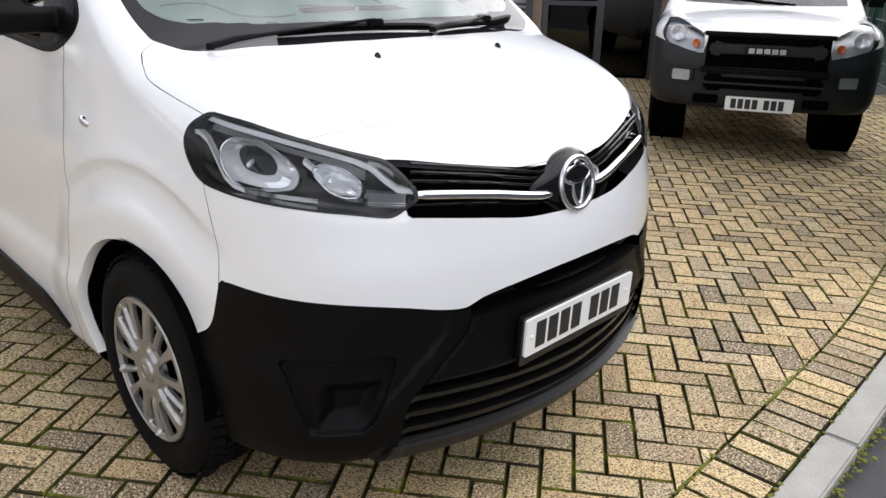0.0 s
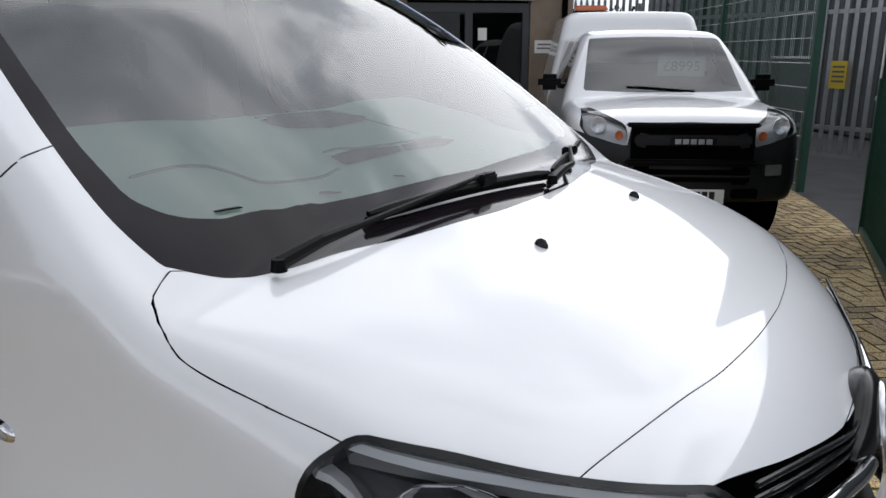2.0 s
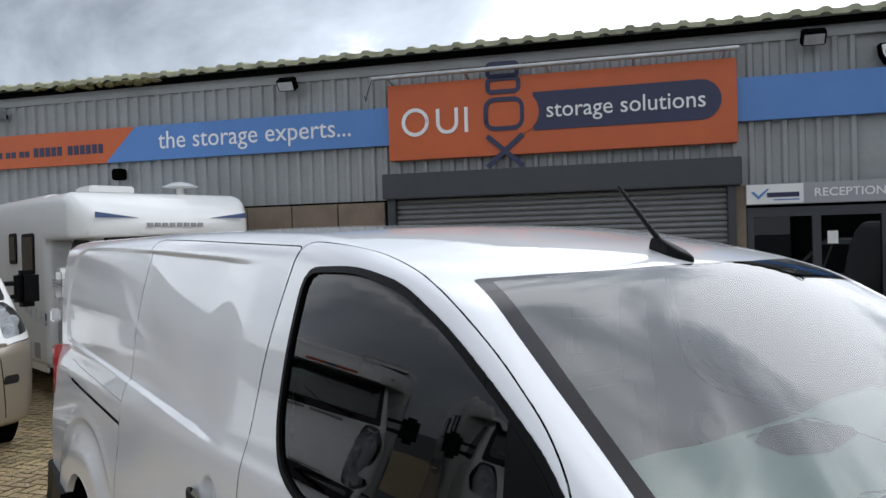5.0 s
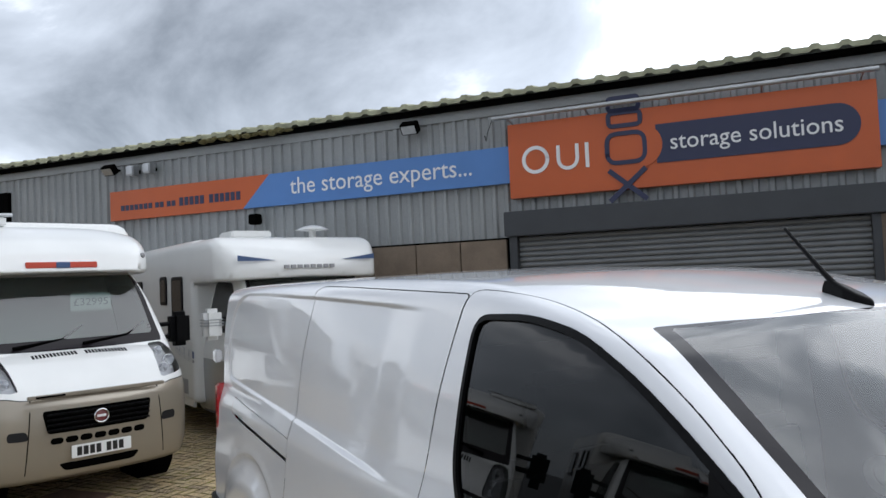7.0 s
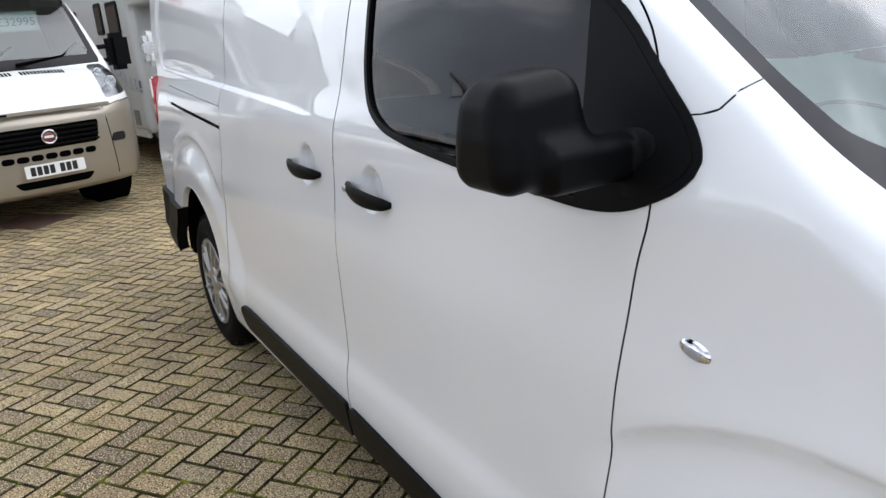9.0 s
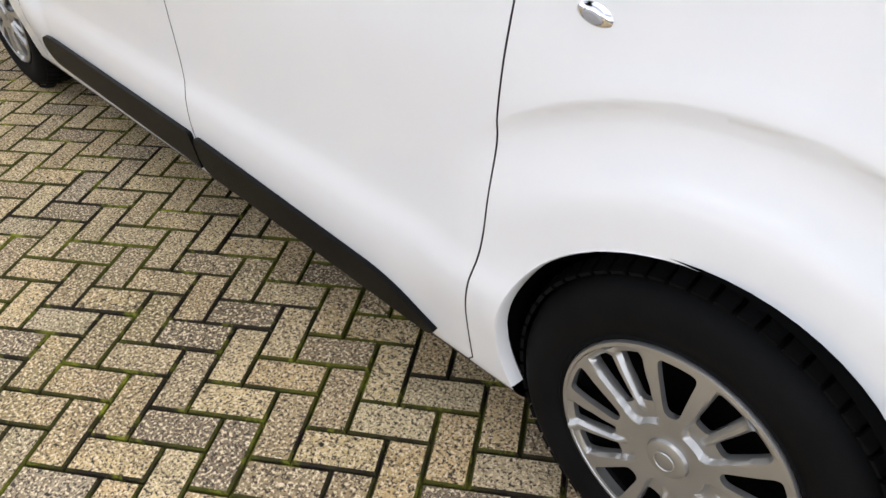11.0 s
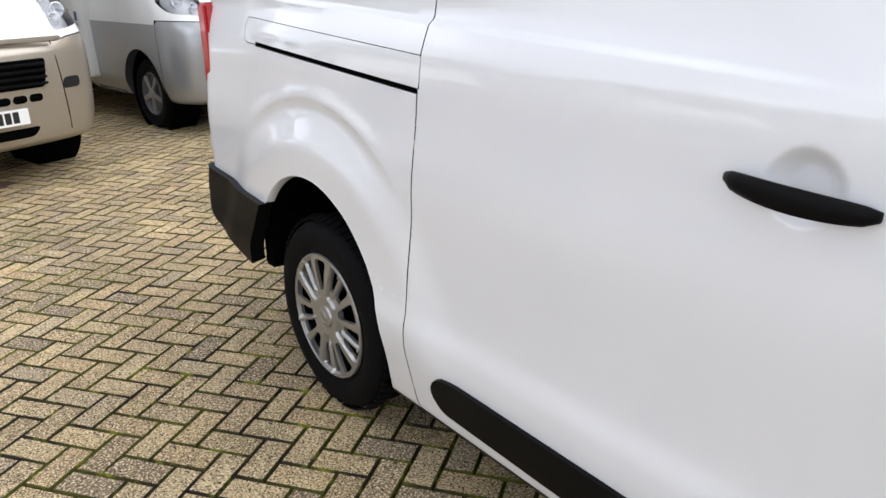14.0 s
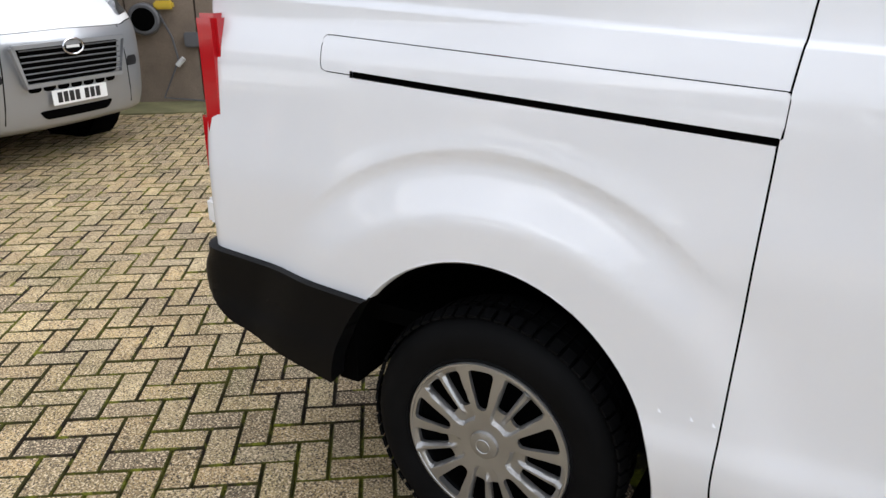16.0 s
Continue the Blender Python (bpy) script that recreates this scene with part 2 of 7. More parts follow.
def word_parts(name, words, width, height, material, parent, at, thick=0.0, bold=0.0):
    """A line of writing with one mesh for each word."""
    me = fit_text(name, words, width, height, material, thick, bold)
    bm = bmesh.new()
    bm.from_mesh(me)
    spans, seen = [], set()
    for v in bm.verts:
        if v in seen:
            continue
        seen.add(v)
        pile, todo = [v], [v]
        while todo:
            for e in todo.pop().link_edges:
                for w in e.verts:
                    if w not in seen:
                        seen.add(w)
                        pile.append(w)
                        todo.append(w)
        spans.append((min(w.co.x for w in pile), max(w.co.x for w in pile)))
    bm.free()
    cuts, reach = [], None
    gap = height * 0.30
    for a, b in sorted(spans):
        if reach is not None and a - reach > gap:
            cuts.append((a + reach) / 2)
        reach = b if reach is None else max(reach, b)
    for lo, hi in zip([-1e9] + cuts, cuts + [1e9]):
        bm = bmesh.new()
        bm.from_mesh(me)
        bmesh.ops.delete(bm, geom=[v for v in bm.verts if not lo < v.co.x < hi], context="VERTS")
        ob = part(name, bm, material, parent)
        ob.matrix_local = Matrix.Translation(at)


# ---- materials ----
def material(name, color, rough=0.5, metal=0.0, coat=0.0, vary=0.0, scale=8.0, bump=0.0, bump_scale=60.0, fine=0.0, spec=0.5, random_tone=0.0):
    """A surface with colour variation at two scales and fine relief, in object space metres."""
    m = bpy.data.materials.new(name)
    m.use_nodes = True
    nt = m.node_tree
    n, l = nt.nodes, nt.links
    b = n["Principled BSDF"]
    b.inputs["Base Color"].default_value = (*color, 1)
    b.inputs["Roughness"].default_value = rough
    b.inputs["Metallic"].default_value = metal
    b.inputs["Coat Weight"].default_value = coat
    b.inputs["Coat Roughness"].default_value = 0.04
    b.inputs["Specular IOR Level"].default_value = spec
    tc = n.new("ShaderNodeTexCoord")
    if vary or fine or random_tone:
        rgb = n.new("ShaderNodeRGB")
        rgb.outputs[0].default_value = (*color, 1)
        hsv = n.new("ShaderNodeHueSaturation")
        l.new(rgb.outputs[0], hsv.inputs["Color"])
        total = None
        for amount, sc in ((vary, scale), (fine, bump_scale)):
            if not amount:
                continue
            t = n.new("ShaderNodeTexNoise")
            t.inputs["Scale"].default_value, t.inputs["Detail"].default_value = sc, 5
            l.new(tc.outputs["Object"], t.inputs["Vector"])
            r = n.new("ShaderNodeMapRange")
            r.inputs[1].default_value, r.inputs[2].default_value = 0.3, 0.7
            r.inputs[3].default_value, r.inputs[4].default_value = 1 - amount, 1 + amount
            l.new(t.outputs["Fac"], r.inputs[0])
            if total is None:
                total = r.outputs[0]
            else:
                mu = n.new("ShaderNodeMath")
                mu.operation = "MULTIPLY"
                l.new(total, mu.inputs[0])
                l.new(r.outputs[0], mu.inputs[1])
                total = mu.outputs[0]
        if random_tone:
            oi = n.new("ShaderNodeObjectInfo")
            ge = n.new("ShaderNodeNewGeometry")
            ad = n.new("ShaderNodeMath")
            ad.operation = "ADD"
            l.new(oi.outputs["Random"], ad.inputs[0])
            l.new(ge.outputs["Random Per Island"], ad.inputs[1])
            fr = n.new("ShaderNodeMath")
            fr.operation = "FRACT"
            l.new(ad.outputs[0], fr.inputs[0])
            r = n.new("ShaderNodeMapRange")
            r.inputs[3].default_value, r.inputs[4].default_value = 1 - random_tone, 1 + random_tone
            l.new(fr.outputs[0], r.inputs[0])
            if total is None:
                total = r.outputs[0]
            else:
                mu = n.new("ShaderNodeMath")
                mu.operation = "MULTIPLY"
                l.new(total, mu.inputs[0])
                l.new(r.outputs[0], mu.inputs[1])
                total = mu.outputs[0]
        l.new(total, hsv.inputs["Value"])
        l.new(hsv.outputs[0], b.inputs["Base Color"])
    if bump:
        t = n.new("ShaderNodeTexNoise")
        t.inputs["Scale"].default_value, t.inputs["Detail"].default_value = bump_scale, 6
        l.new(tc.outputs["Object"], t.inputs["Vector"])
        bp = n.new("ShaderNodeBump")
        bp.inputs["Strength"].default_value, bp.inputs["Distance"].default_value = 0.6, bump
        l.new(t.outputs["Fac"], bp.inputs["Height"])
        l.new(bp.outputs[0], b.inputs["Normal"])
    return m


def glass(name, tint=(0.75, 0.82, 0.80), ior=1.5, rough=0.0):
    """A pane: Fresnel gloss over a tinted see-through body."""
    m = bpy.data.materials.new(name)
    m.use_nodes = True
    n, l = m.node_tree.nodes, m.node_tree.links
    n.remove(n["Principled BSDF"])
    tr = n.new("ShaderNodeBsdfTransparent")
    tr.inputs[0].default_value = (*[c for c in tint], 1)
    gl = n.new("ShaderNodeBsdfGlossy")
    gl.inputs["Roughness"].default_value = rough
    fr = n.new("ShaderNodeFresnel")
    fr.inputs["IOR"].default_value = ior
    mx = n.new("ShaderNodeMixShader")
    l.new(fr.outputs[0], mx.inputs[0])
    l.new(tr.outputs[0], mx.inputs[1])
    l.new(gl.outputs[0], mx.inputs[2])
    l.new(mx.outputs[0], n["Material Output"].inputs["Surface"])
    return m

WHITE = material("white_car_paint", (0.745, 0.75, 0.765), 0.35, coat=1.0, vary=0.015, scale=3)
WHITE.node_tree.nodes["Principled BSDF"].inputs["Coat IOR"].default_value = 1.58
BLACK_PLASTIC = material("black_textured_plastic", (0.0032, 0.0032, 0.0036), 0.42, spec=0.09, vary=0.12, scale=5, bump=0.0006, bump_scale=700)
GLOSS_BLACK = material("gloss_black_plastic", (0.006, 0.006, 0.0065), 0.2, spec=0.35, vary=0.05, scale=5)
# Near black: black parts, and hollows and gaps whose shade lies in the colour.
DARK = material("near_black_and_shade", (0.0015, 0.0015, 0.0015), 0.9, spec=0.02)
RUBBER = material("tyre_rubber", (0.004, 0.004, 0.0043), 0.7, spec=0.08, vary=0.25, scale=9, bump=0.0008, bump_scale=300)
SILVER = material("silver_wheel_trim", (0.40, 0.395, 0.385), 0.33, metal=0.8, vary=0.06, scale=12)
CHROME = material("chrome", (0.75, 0.75, 0.77), 0.08, metal=1.0)
STEEL = material("galvanised_steel", (0.42, 0.43, 0.44), 0.42, metal=0.8, vary=0.15, scale=6)
LENS = glass("clear_lens", (0.95, 0.96, 0.97), 1.33)
RED_LENS = material("red_lamp_lens", (0.45, 0.008, 0.012), 0.12, coat=0.6)
ORANGE_LENS = material("amber_lamp_lens", (0.6, 0.13, 0.02), 0.18, coat=0.5)
WINDSCREEN = glass("windscreen_glass", (0.54, 0.78, 0.71), 2.2)
CAB_SCREEN = glass("cab_screen_glass", (0.55, 0.68, 0.64), 2.0)
DARK_GLASS = glass("tinted_window_glass", (0.07, 0.085, 0.085), 1.5)
CERAMIC = material("black_glass_border", (0.012, 0.010, 0.012), 0.08, spec=0.2)
PLATE_WHITE = material("white_number_plate", (0.78, 0.78, 0.76), 0.35)
PLATE_BLACK = material("plate_characters", (0.012, 0.012, 0.012), 0.4)
CLAD = material("grey_profiled_cladding", (0.27, 0.28, 0.28), 0.5, vary=0.09, scale=1.6, fine=0.04, bump_scale=25)
ORANGE = material("orange_sign_panel", (0.46, 0.085, 0.012), 0.42, vary=0.05, scale=2)
BLUE = material("blue_sign_band", (0.075, 0.19, 0.46), 0.42, vary=0.05, scale=2)
NAVY = material("navy_sign_paint", (0.010, 0.014, 0.055), 0.4)
SIGN_WHITE = material("white_sign_lettering", (0.72, 0.72, 0.72), 0.4)
ANTHRACITE = material("anthracite_lintel", (0.030, 0.033, 0.038), 0.45, vary=0.1, scale=3)
SHUTTER = material("grey_shutter_slats", (0.17, 0.175, 0.18), 0.45, vary=0.08, scale=3)
HARLING = material("brown_harled_wall", (0.20, 0.155, 0.115), 0.9, vary=0.12, scale=4, fine=0.3, bump=0.004, bump_scale=140)
MOSS_ROOF = material("mossy_roof_sheet", (0.30, 0.30, 0.20), 0.8, vary=0.35, scale=5, bump=0.003)
GREEN_STEEL = material("green_coated_steel", (0.010, 0.055, 0.035), 0.4, vary=0.1, scale=5)
SHED = material("dark_grey_shed_cladding", (0.055, 0.06, 0.065), 0.5, vary=0.08, scale=2)
ASPHALT = material("asphalt", (0.05, 0.05, 0.052), 0.9, vary=0.25, scale=2, fine=0.3, bump=0.003, bump_scale=180)
CONCRETE = material("concrete_kerb", (0.34, 0.33, 0.30), 0.85, vary=0.15, scale=5, fine=0.15, bump=0.001, bump_scale=200)
GRP = material("white_motorhome_grp", (0.74, 0.74, 0.72), 0.28, coat=0.5, vary=0.03, scale=2)
CHAMPAGNE = material("champagne_bumper_paint", (0.34, 0.30, 0.24), 0.35, metal=0.5, coat=0.6)
SILVER_PAINT = material("silver_car_paint", (0.36, 0.37, 0.38), 0.3, metal=0.55, coat=0.8)
SLATE_PLASTIC = material("dark_slate_plastic", (0.012, 0.012, 0.0135), 0.45, spec=0.3, vary=0.1)
GREY_PLASTIC = material("grey_plastic", (0.10, 0.10, 0.105), 0.5, vary=0.08)
INTERIOR = material("grey_cab_interior", (0.09, 0.095, 0.095), 0.7, vary=0.1, scale=4)
CARD = material("white_card", (0.7, 0.7, 0.68), 0.7)
YELLOW = material("yellow_notice", (0.6, 0.42, 0.03), 0.5)
BEIGE = material("beige_box", (0.45, 0.40, 0.30), 0.6)
DECAL_GREY = material("grey_decal", (0.30, 0.30, 0.31), 0.5)
DECAL_BLUE = material("dark_blue_decal", (0.05, 0.09, 0.20), 0.4)
BADGE_RED = material("dark_red_badge", (0.16, 0.035, 0.035), 0.3)
DECAL_RED = material("red_decal", (0.50, 0.06, 0.03), 0.4)
MOSS_GREEN = material("yellow_green_moss", (0.13, 0.14, 0.015), 0.95, vary=0.4, scale=30, bump=0.004, bump_scale=200)


def stone_nodes(name, rough):
    m = bpy.data.materials.new(name)
    m.use_nodes = True
    n, l = m.node_tree.nodes, m.node_tree.links
    b = n["Principled BSDF"]
    b.inputs["Roughness"].default_value = rough
    b.inputs["Specular IOR Level"].default_value = 0.3
    pos = n.new("ShaderNodeNewGeometry")

    def noise_at(scale, detail=4, lo=0.35, hi=0.65, rough=0.5):
        t = n.new("ShaderNodeTexNoise")
        t.inputs["Scale"].default_value, t.inputs["Detail"].default_value, t.inputs["Roughness"].default_value = scale, detail, rough
        l.new(pos.outputs["Position"], t.inputs["Vector"])
        r = n.new("ShaderNodeMapRange")
        r.inputs[1].default_value, r.inputs[2].default_value = lo, hi
        l.new(t.outputs["Fac"], r.inputs[0])
        return r.outputs[0]

    def mix(a, c, fac, mode="MIX"):
        q = n.new("ShaderNodeMixRGB")
        q.blend_type = mode
        for i, s in ((0, fac), (1, a), (2, c)):
            if isinstance(s, (int, float)):
                q.inputs[i].default_value = s
            elif isinstance(s, tuple):
                q.inputs[i].default_value = (*s, 1)
            else:
                l.new(s, q.inputs[i])
        return q.outputs[0]

    return m, n, l, b, pos, noise_at, mix


def paver_material():
    """Buff concrete with grey and dark grains, dirt in patches, a tone for each block, and shade painted in towards -x.
    """
    m, n, l, b, pos, noise_at, mix = stone_nodes("buff_block_paver", 0.85)
    oi = n.new("ShaderNodeObjectInfo")
    add = n.new("ShaderNodeMath")
    l.new(oi.outputs["Random"], add.inputs[0])
    l.new(pos.outputs["Random Per Island"], add.inputs[1])
    fr = n.new("ShaderNodeMath")
    fr.operation = "FRACT"
    l.new(add.outputs[0], fr.inputs[0])
    tone = n.new("ShaderNodeValToRGB")
    e = tone.color_ramp.elements
    e[0].color, e[1].color = (0.66, 0.46, 0.215, 1), (0.76, 0.575, 0.30, 1)
    for at, c in ((0.08, (0.20, 0.155, 0.11, 1)), (0.16, (0.33, 0.25, 0.16, 1)), (0.26, (0.70, 0.495, 0.23, 1)), (0.45, (0.82, 0.625, 0.315, 1)), (0.58, (0.42, 0.31, 0.18, 1)), (0.7, (0.71, 0.49, 0.235, 1)), (0.85, (0.82, 0.65, 0.36, 1)), (0.94, (0.40, 0.32, 0.22, 1))):
        q = e.new(at)
        q.color = c
    l.new(fr.outputs[0], tone.inputs[0])
    # Dirt, and shade put into the colour, both deepen towards -x.
    paver_xyz = n.new("ShaderNodeSeparateXYZ")
    l.new(pos.outputs["Position"], paver_xyz.inputs[0])
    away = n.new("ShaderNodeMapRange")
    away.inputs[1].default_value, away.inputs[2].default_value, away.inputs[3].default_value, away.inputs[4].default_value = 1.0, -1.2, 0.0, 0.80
    l.new(paver_xyz.outputs["X"], away.inputs[0])
    grime_shade = n.new("ShaderNodeMath")
    grime_shade.operation = "MULTIPLY"
    l.new(away.outputs[0], grime_shade.inputs[0])
    l.new(noise_at(2.2, 8, 0.30, 0.66, 0.72), grime_shade.inputs[1])
    c = mix(tone.outputs[0], (0.15, 0.108, 0.055), grime_shade.outputs[0])
    c = mix(c, (0.13, 0.10, 0.06), noise_at(0.8, 6, 0.54, 0.78, 0.6))
    c = mix(c, (0.16, 0.14, 0.045), noise_at(1.9, 5, 0.55, 0.78))
    c = mix(c, (0.17, 0.115, 0.06), noise_at(38, 6, 0.49, 0.69, 0.75))
    c = mix(c, (0.055, 0.043, 0.032), noise_at(140, 3, 0.51, 0.58, 0.6))
    c = mix(c, (0.72, 0.58, 0.38), noise_at(125, 3, 0.535, 0.60, 0.6))
    c = mix(c, (0.02, 0.017, 0.013), noise_at(62, 4, 0.575, 0.64, 0.75))
    l.new(c, b.inputs["Base Color"])
    t = n.new("ShaderNodeTexNoise")
    t.inputs["Scale"].default_value, t.inputs["Detail"].default_value, t.inputs["Roughness"].default_value = 170, 5, 0.7
    l.new(pos.outputs["Position"], t.inputs["Vector"])
    bp = n.new("ShaderNodeBump")
    bp.inputs["Strength"].default_value, bp.inputs["Distance"].default_value = 1.0, 0.004
    l.new(t.outputs["Fac"], bp.inputs["Height"])
    l.new(bp.outputs[0], b.inputs["Normal"])
    return m


def joint_material():
    m, n, l, b, pos, noise_at, mix = stone_nodes("mossy_paver_joint", 0.95)
    c = mix((0.026, 0.019, 0.011), (0.085, 0.085, 0.010), noise_at(3.0, 6, 0.42, 0.62))
    c = mix(c, (0.22, 0.235, 0.02), noise_at(9, 6, 0.53, 0.66, 0.7))
    l.new(c, b.inputs["Base Color"])
    t = n.new("ShaderNodeTexNoise")
    t.inputs["Scale"].default_value, t.inputs["Detail"].default_value = 160, 5
    l.new(pos.outputs["Position"], t.inputs["Vector"])
    bp = n.new("ShaderNodeBump")
    bp.inputs["Strength"].default_value, bp.inputs["Distance"].default_value = 1.0, 0.006
    l.new(t.outputs["Fac"], bp.inputs["Height"])
    l.new(bp.outputs[0], b.inputs["Normal"])
    return m


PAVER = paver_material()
JOINT = joint_material()
MOSS = material("brown_moss", (0.10, 0.085, 0.03), 0.95, vary=0.4, scale=20, bump=0.01, bump_scale=60)
APRON = material("mossy_concrete_apron", (0.16, 0.15, 0.07), 0.9, vary=0.3, scale=3, fine=0.2, bump=0.002, bump_scale=120)
LEAF = material("shrub_leaf", (0.05, 0.07, 0.025), 0.6, random_tone=0.4)
RUST = material("rusty_iron", (0.10, 0.055, 0.04), 0.8, vary=0.3, scale=9, bump=0.002, bump_scale=90)
LAMP_SILVER = material("bright_lamp_plastic", (0.86, 0.87, 0.88), 0.25, metal=0.15)

# ---- ground and building ----
YARD = Matrix.Rotation(radians(38.26), 4, "Z")   # x along the facade, y into the building
FACE = 8.81


def sheet(name, corners, z, mat, label):
    bm = bmesh.new()
    bm.faces.new([bm.verts.new((x, y, z)) for x, y in corners])
    ob = part(name, bm, mat, None, label)
    ob["kind"], ob["category"] = "structure", "ground"
    return ob


sheet("ground", [(-900, -900), (900, -900), (900, 900), (-900, 900)], -0.05, ASPHALT, "dark grey asphalt ground reaching the horizon")

building = thing("building", "grey clad storage warehouse with a mossy roof edge", "building", YARD, kind="structure")


def ribs(name, x0, x1, z0, z1, y, mat, parent, pitch=0.2, depth=0.040, m=None):
    """Profiled sheet with upright ribs."""
    bm = bmesh.new()
    n = int(round((x1 - x0) / pitch))
    pitch = (x1 - x0) / n
    xs = [(x0 + (k + a) * pitch, y + d * depth) for k in range(n) for a, d in ((0, 0), (0.50, 0), (0.62, -1), (0.88, -1))] + [(x1, y)]
    lo = [bm.verts.new((x, yy, z0)) for x, yy in xs]
    hi = [bm.verts.new((x, yy, z1)) for x, yy in xs]
    for k in range(len(xs) - 1):
        bm.faces.new((lo[k], lo[k + 1], hi[k + 1], hi[k]))
    return part(name, bm, mat, parent)


part("wall_core", box(-34, 2.90, FACE + 0.09, FACE + 14, 0, 4.42), CLAD, building)
for a in range(-34, 2, 4):
    ribs("cladding_sheet", a, min(a + 4, 2.93), 2.50, 4.345, FACE + 0.06, CLAD, building)
ribs("side_cladding", -14, -0.0, 0.0, 4.4, 0.0, CLAD, building).matrix_local = pose(2.93, FACE + 0.02, 0, 0, 0, 90) @ pose(14, 0, 0)
part("eaves_flashing", box(-34, 2.95, FACE - 0.0, FACE + 0.1, 4.33, 4.49), CLAD, building, "plain grey eaves flashing", bevel=0.004)
part("gutter", box(-34, 2.98, FACE - 0.16, FACE - 0.005, 4.47, 4.54), DARK, building, "black gutter", bevel=0.01)
part("corner_flashing", box(2.86, 2.97, FACE - 0.02, FACE + 0.1, 2.46, 4.45), CLAD, building, bevel=0.004)


def roof_sheet(x0, x1):
    bm = bmesh.new()
    n = int(round((x1 - x0) / 0.333))
    pitch = (x1 - x0) / n
    prof = [(x0 + (k + a) * pitch, h) for k in range(n) for a, h in ((0, 0), (0.55, 0), (0.66, 0.035), (0.88, 0.035))] + [(x1, 0)]
    rows = []
    for y, z in ((FACE - 0.26, 4.53), (FACE - 0.26, 4.60), (FACE + 9, 6.2)):
        rows.append([bm.verts.new((x, y + 0.02 * math.sin(x * 3.1), z + (h if z > 4.55 else h * 0.9))) for x, h in prof])
    for a, b in zip(rows, rows[1:]):
        for k in range(len(prof) - 1):
            bm.faces.new((a[k], a[k + 1], b[k + 1], b[k]))
    return bm


part("roof_sheet", roof_sheet(-34, 3.0), MOSS_ROOF, building, "pale roof sheeting with moss")
for k in range(30):
    x = -8.9 + random.gauss(0, 0.55)
    bm = bmesh.new()
    bmesh.ops.create_icosphere(bm, subdivisions=2, radius=1)
    for v in bm.verts:
        v.co *= 1 + 0.35 * noise.noise(v.co * 2.5 + Vector((k, 0, 0)))
    bmesh.ops.transform(bm, matrix=Matrix.Translation((x, FACE - 0.24 + random.uniform(-0.02, 0.05), 4.50 + random.uniform(-0.02, 0.03))) @ Matrix.Diagonal((random.uniform(0.04, 0.12), 0.05, random.uniform(0.02, 0.05), 1)), verts=bm.verts)
    part("moss_clump", bm, MOSS, building)

# Brown harled panels below, with open joints.
edge = -4.26
while edge > -30:
    part("wall_panel", box(edge - 0.735, edge - 0.008, FACE - 0.03, FACE + 0.08, 0.0, 2.47), HARLING, building, bevel=0.006)
    edge -= 0.745
part("wall_backing", box(-30, -4.26, FACE + 0.03, FACE + 0.085, 0, 2.5), DARK, building)
part("pier", box(2.33, 2.93, FACE - 0.03, FACE + 0.3, 0, 2.49), HARLING, building, "brown harled pier", bevel=0.006)
part("pier", box(0.52, 0.66, FACE - 0.03, FACE + 0.3, 0, 2.49), HARLING, building, bevel=0.006)
part("downpipe", tube([(2.80, FACE - 0.07, 0), (2.80, FACE - 0.07, 4.45)], 0.04, n=12), DARK, building, "black downpipe", smooth=60)

# Shutter, lintel and jambs.
part("lintel", box(-4.24, 0.60, FACE - 0.20, FACE + 0.04, 2.50, 2.86), ANTHRACITE, building, "anthracite shutter box", bevel=0.012)
part("shutter_jamb", box(-4.20, -4.08, FACE - 0.10, FACE + 0.08, 0, 2.5), ANTHRACITE, building, bevel=0.006)
part("shutter_jamb", box(0.43, 0.53, FACE - 0.10, FACE + 0.08, 0, 2.5), ANTHRACITE, building, bevel=0.006)
shutter = hang(tagged(new("roller_shutter"), "closed grey roller shutter"), building)
for k in range(33):
    z = 2.5 - (k + 1) * 0.0755
    prof = [(FACE + 0.05, z), (FACE + 0.012, z + 0.012), (FACE + 0.004, z + 0.04), (FACE + 0.014, z + 0.066), (FACE + 0.05, z + 0.0755)]
    bm = bmesh.new()
    a = [bm.verts.new((-4.09, y, zz)) for y, zz in prof]
    b = [bm.verts.new((0.44, y, zz)) for y, zz in prof]
    for i in range(4):
        bm.faces.new((a[i], b[i], b[i + 1], a[i + 1]))
    part("slat", bm, SHUTTER, shutter, smooth=60)

# Reception doorway.
part("door_frame", box(0.67, 0.75, FACE - 0.02, FACE + 0.08, 0, 2.2), ANTHRACITE, building)
part("door_frame", box(2.23, 2.32, FACE - 0.02, FACE + 0.08, 0, 2.2), ANTHRACITE, building)
part("door_frame", box(0.75, 2.23, FACE - 0.02, FACE + 0.08, 2.08, 2.2), ANTHRACITE, building)
part("door_frame", box(1.44, 1.54, FACE - 0.02, FACE + 0.08, 0, 2.08), ANTHRACITE, building)
part("door_frame", box(0.75, 1.44, FACE - 0.01, FACE + 0.07, 1.0, 1.06), ANTHRACITE, building)
for x0, x1 in ((0.75, 1.44), (1.54, 2.23)):
    part("door_pane", box(x0, x1, FACE + 0.02, FACE + 0.032, 0.05, 2.08), DARK_GLASS, building, "dark glazed reception door")
# Sheet just behind the panes, with the lobby's shade put into its colour.
part("lobby_shade_sheet", box(0.66, 2.33, FACE + 0.082, FACE + 0.088, 0, 2.5), DARK, building)
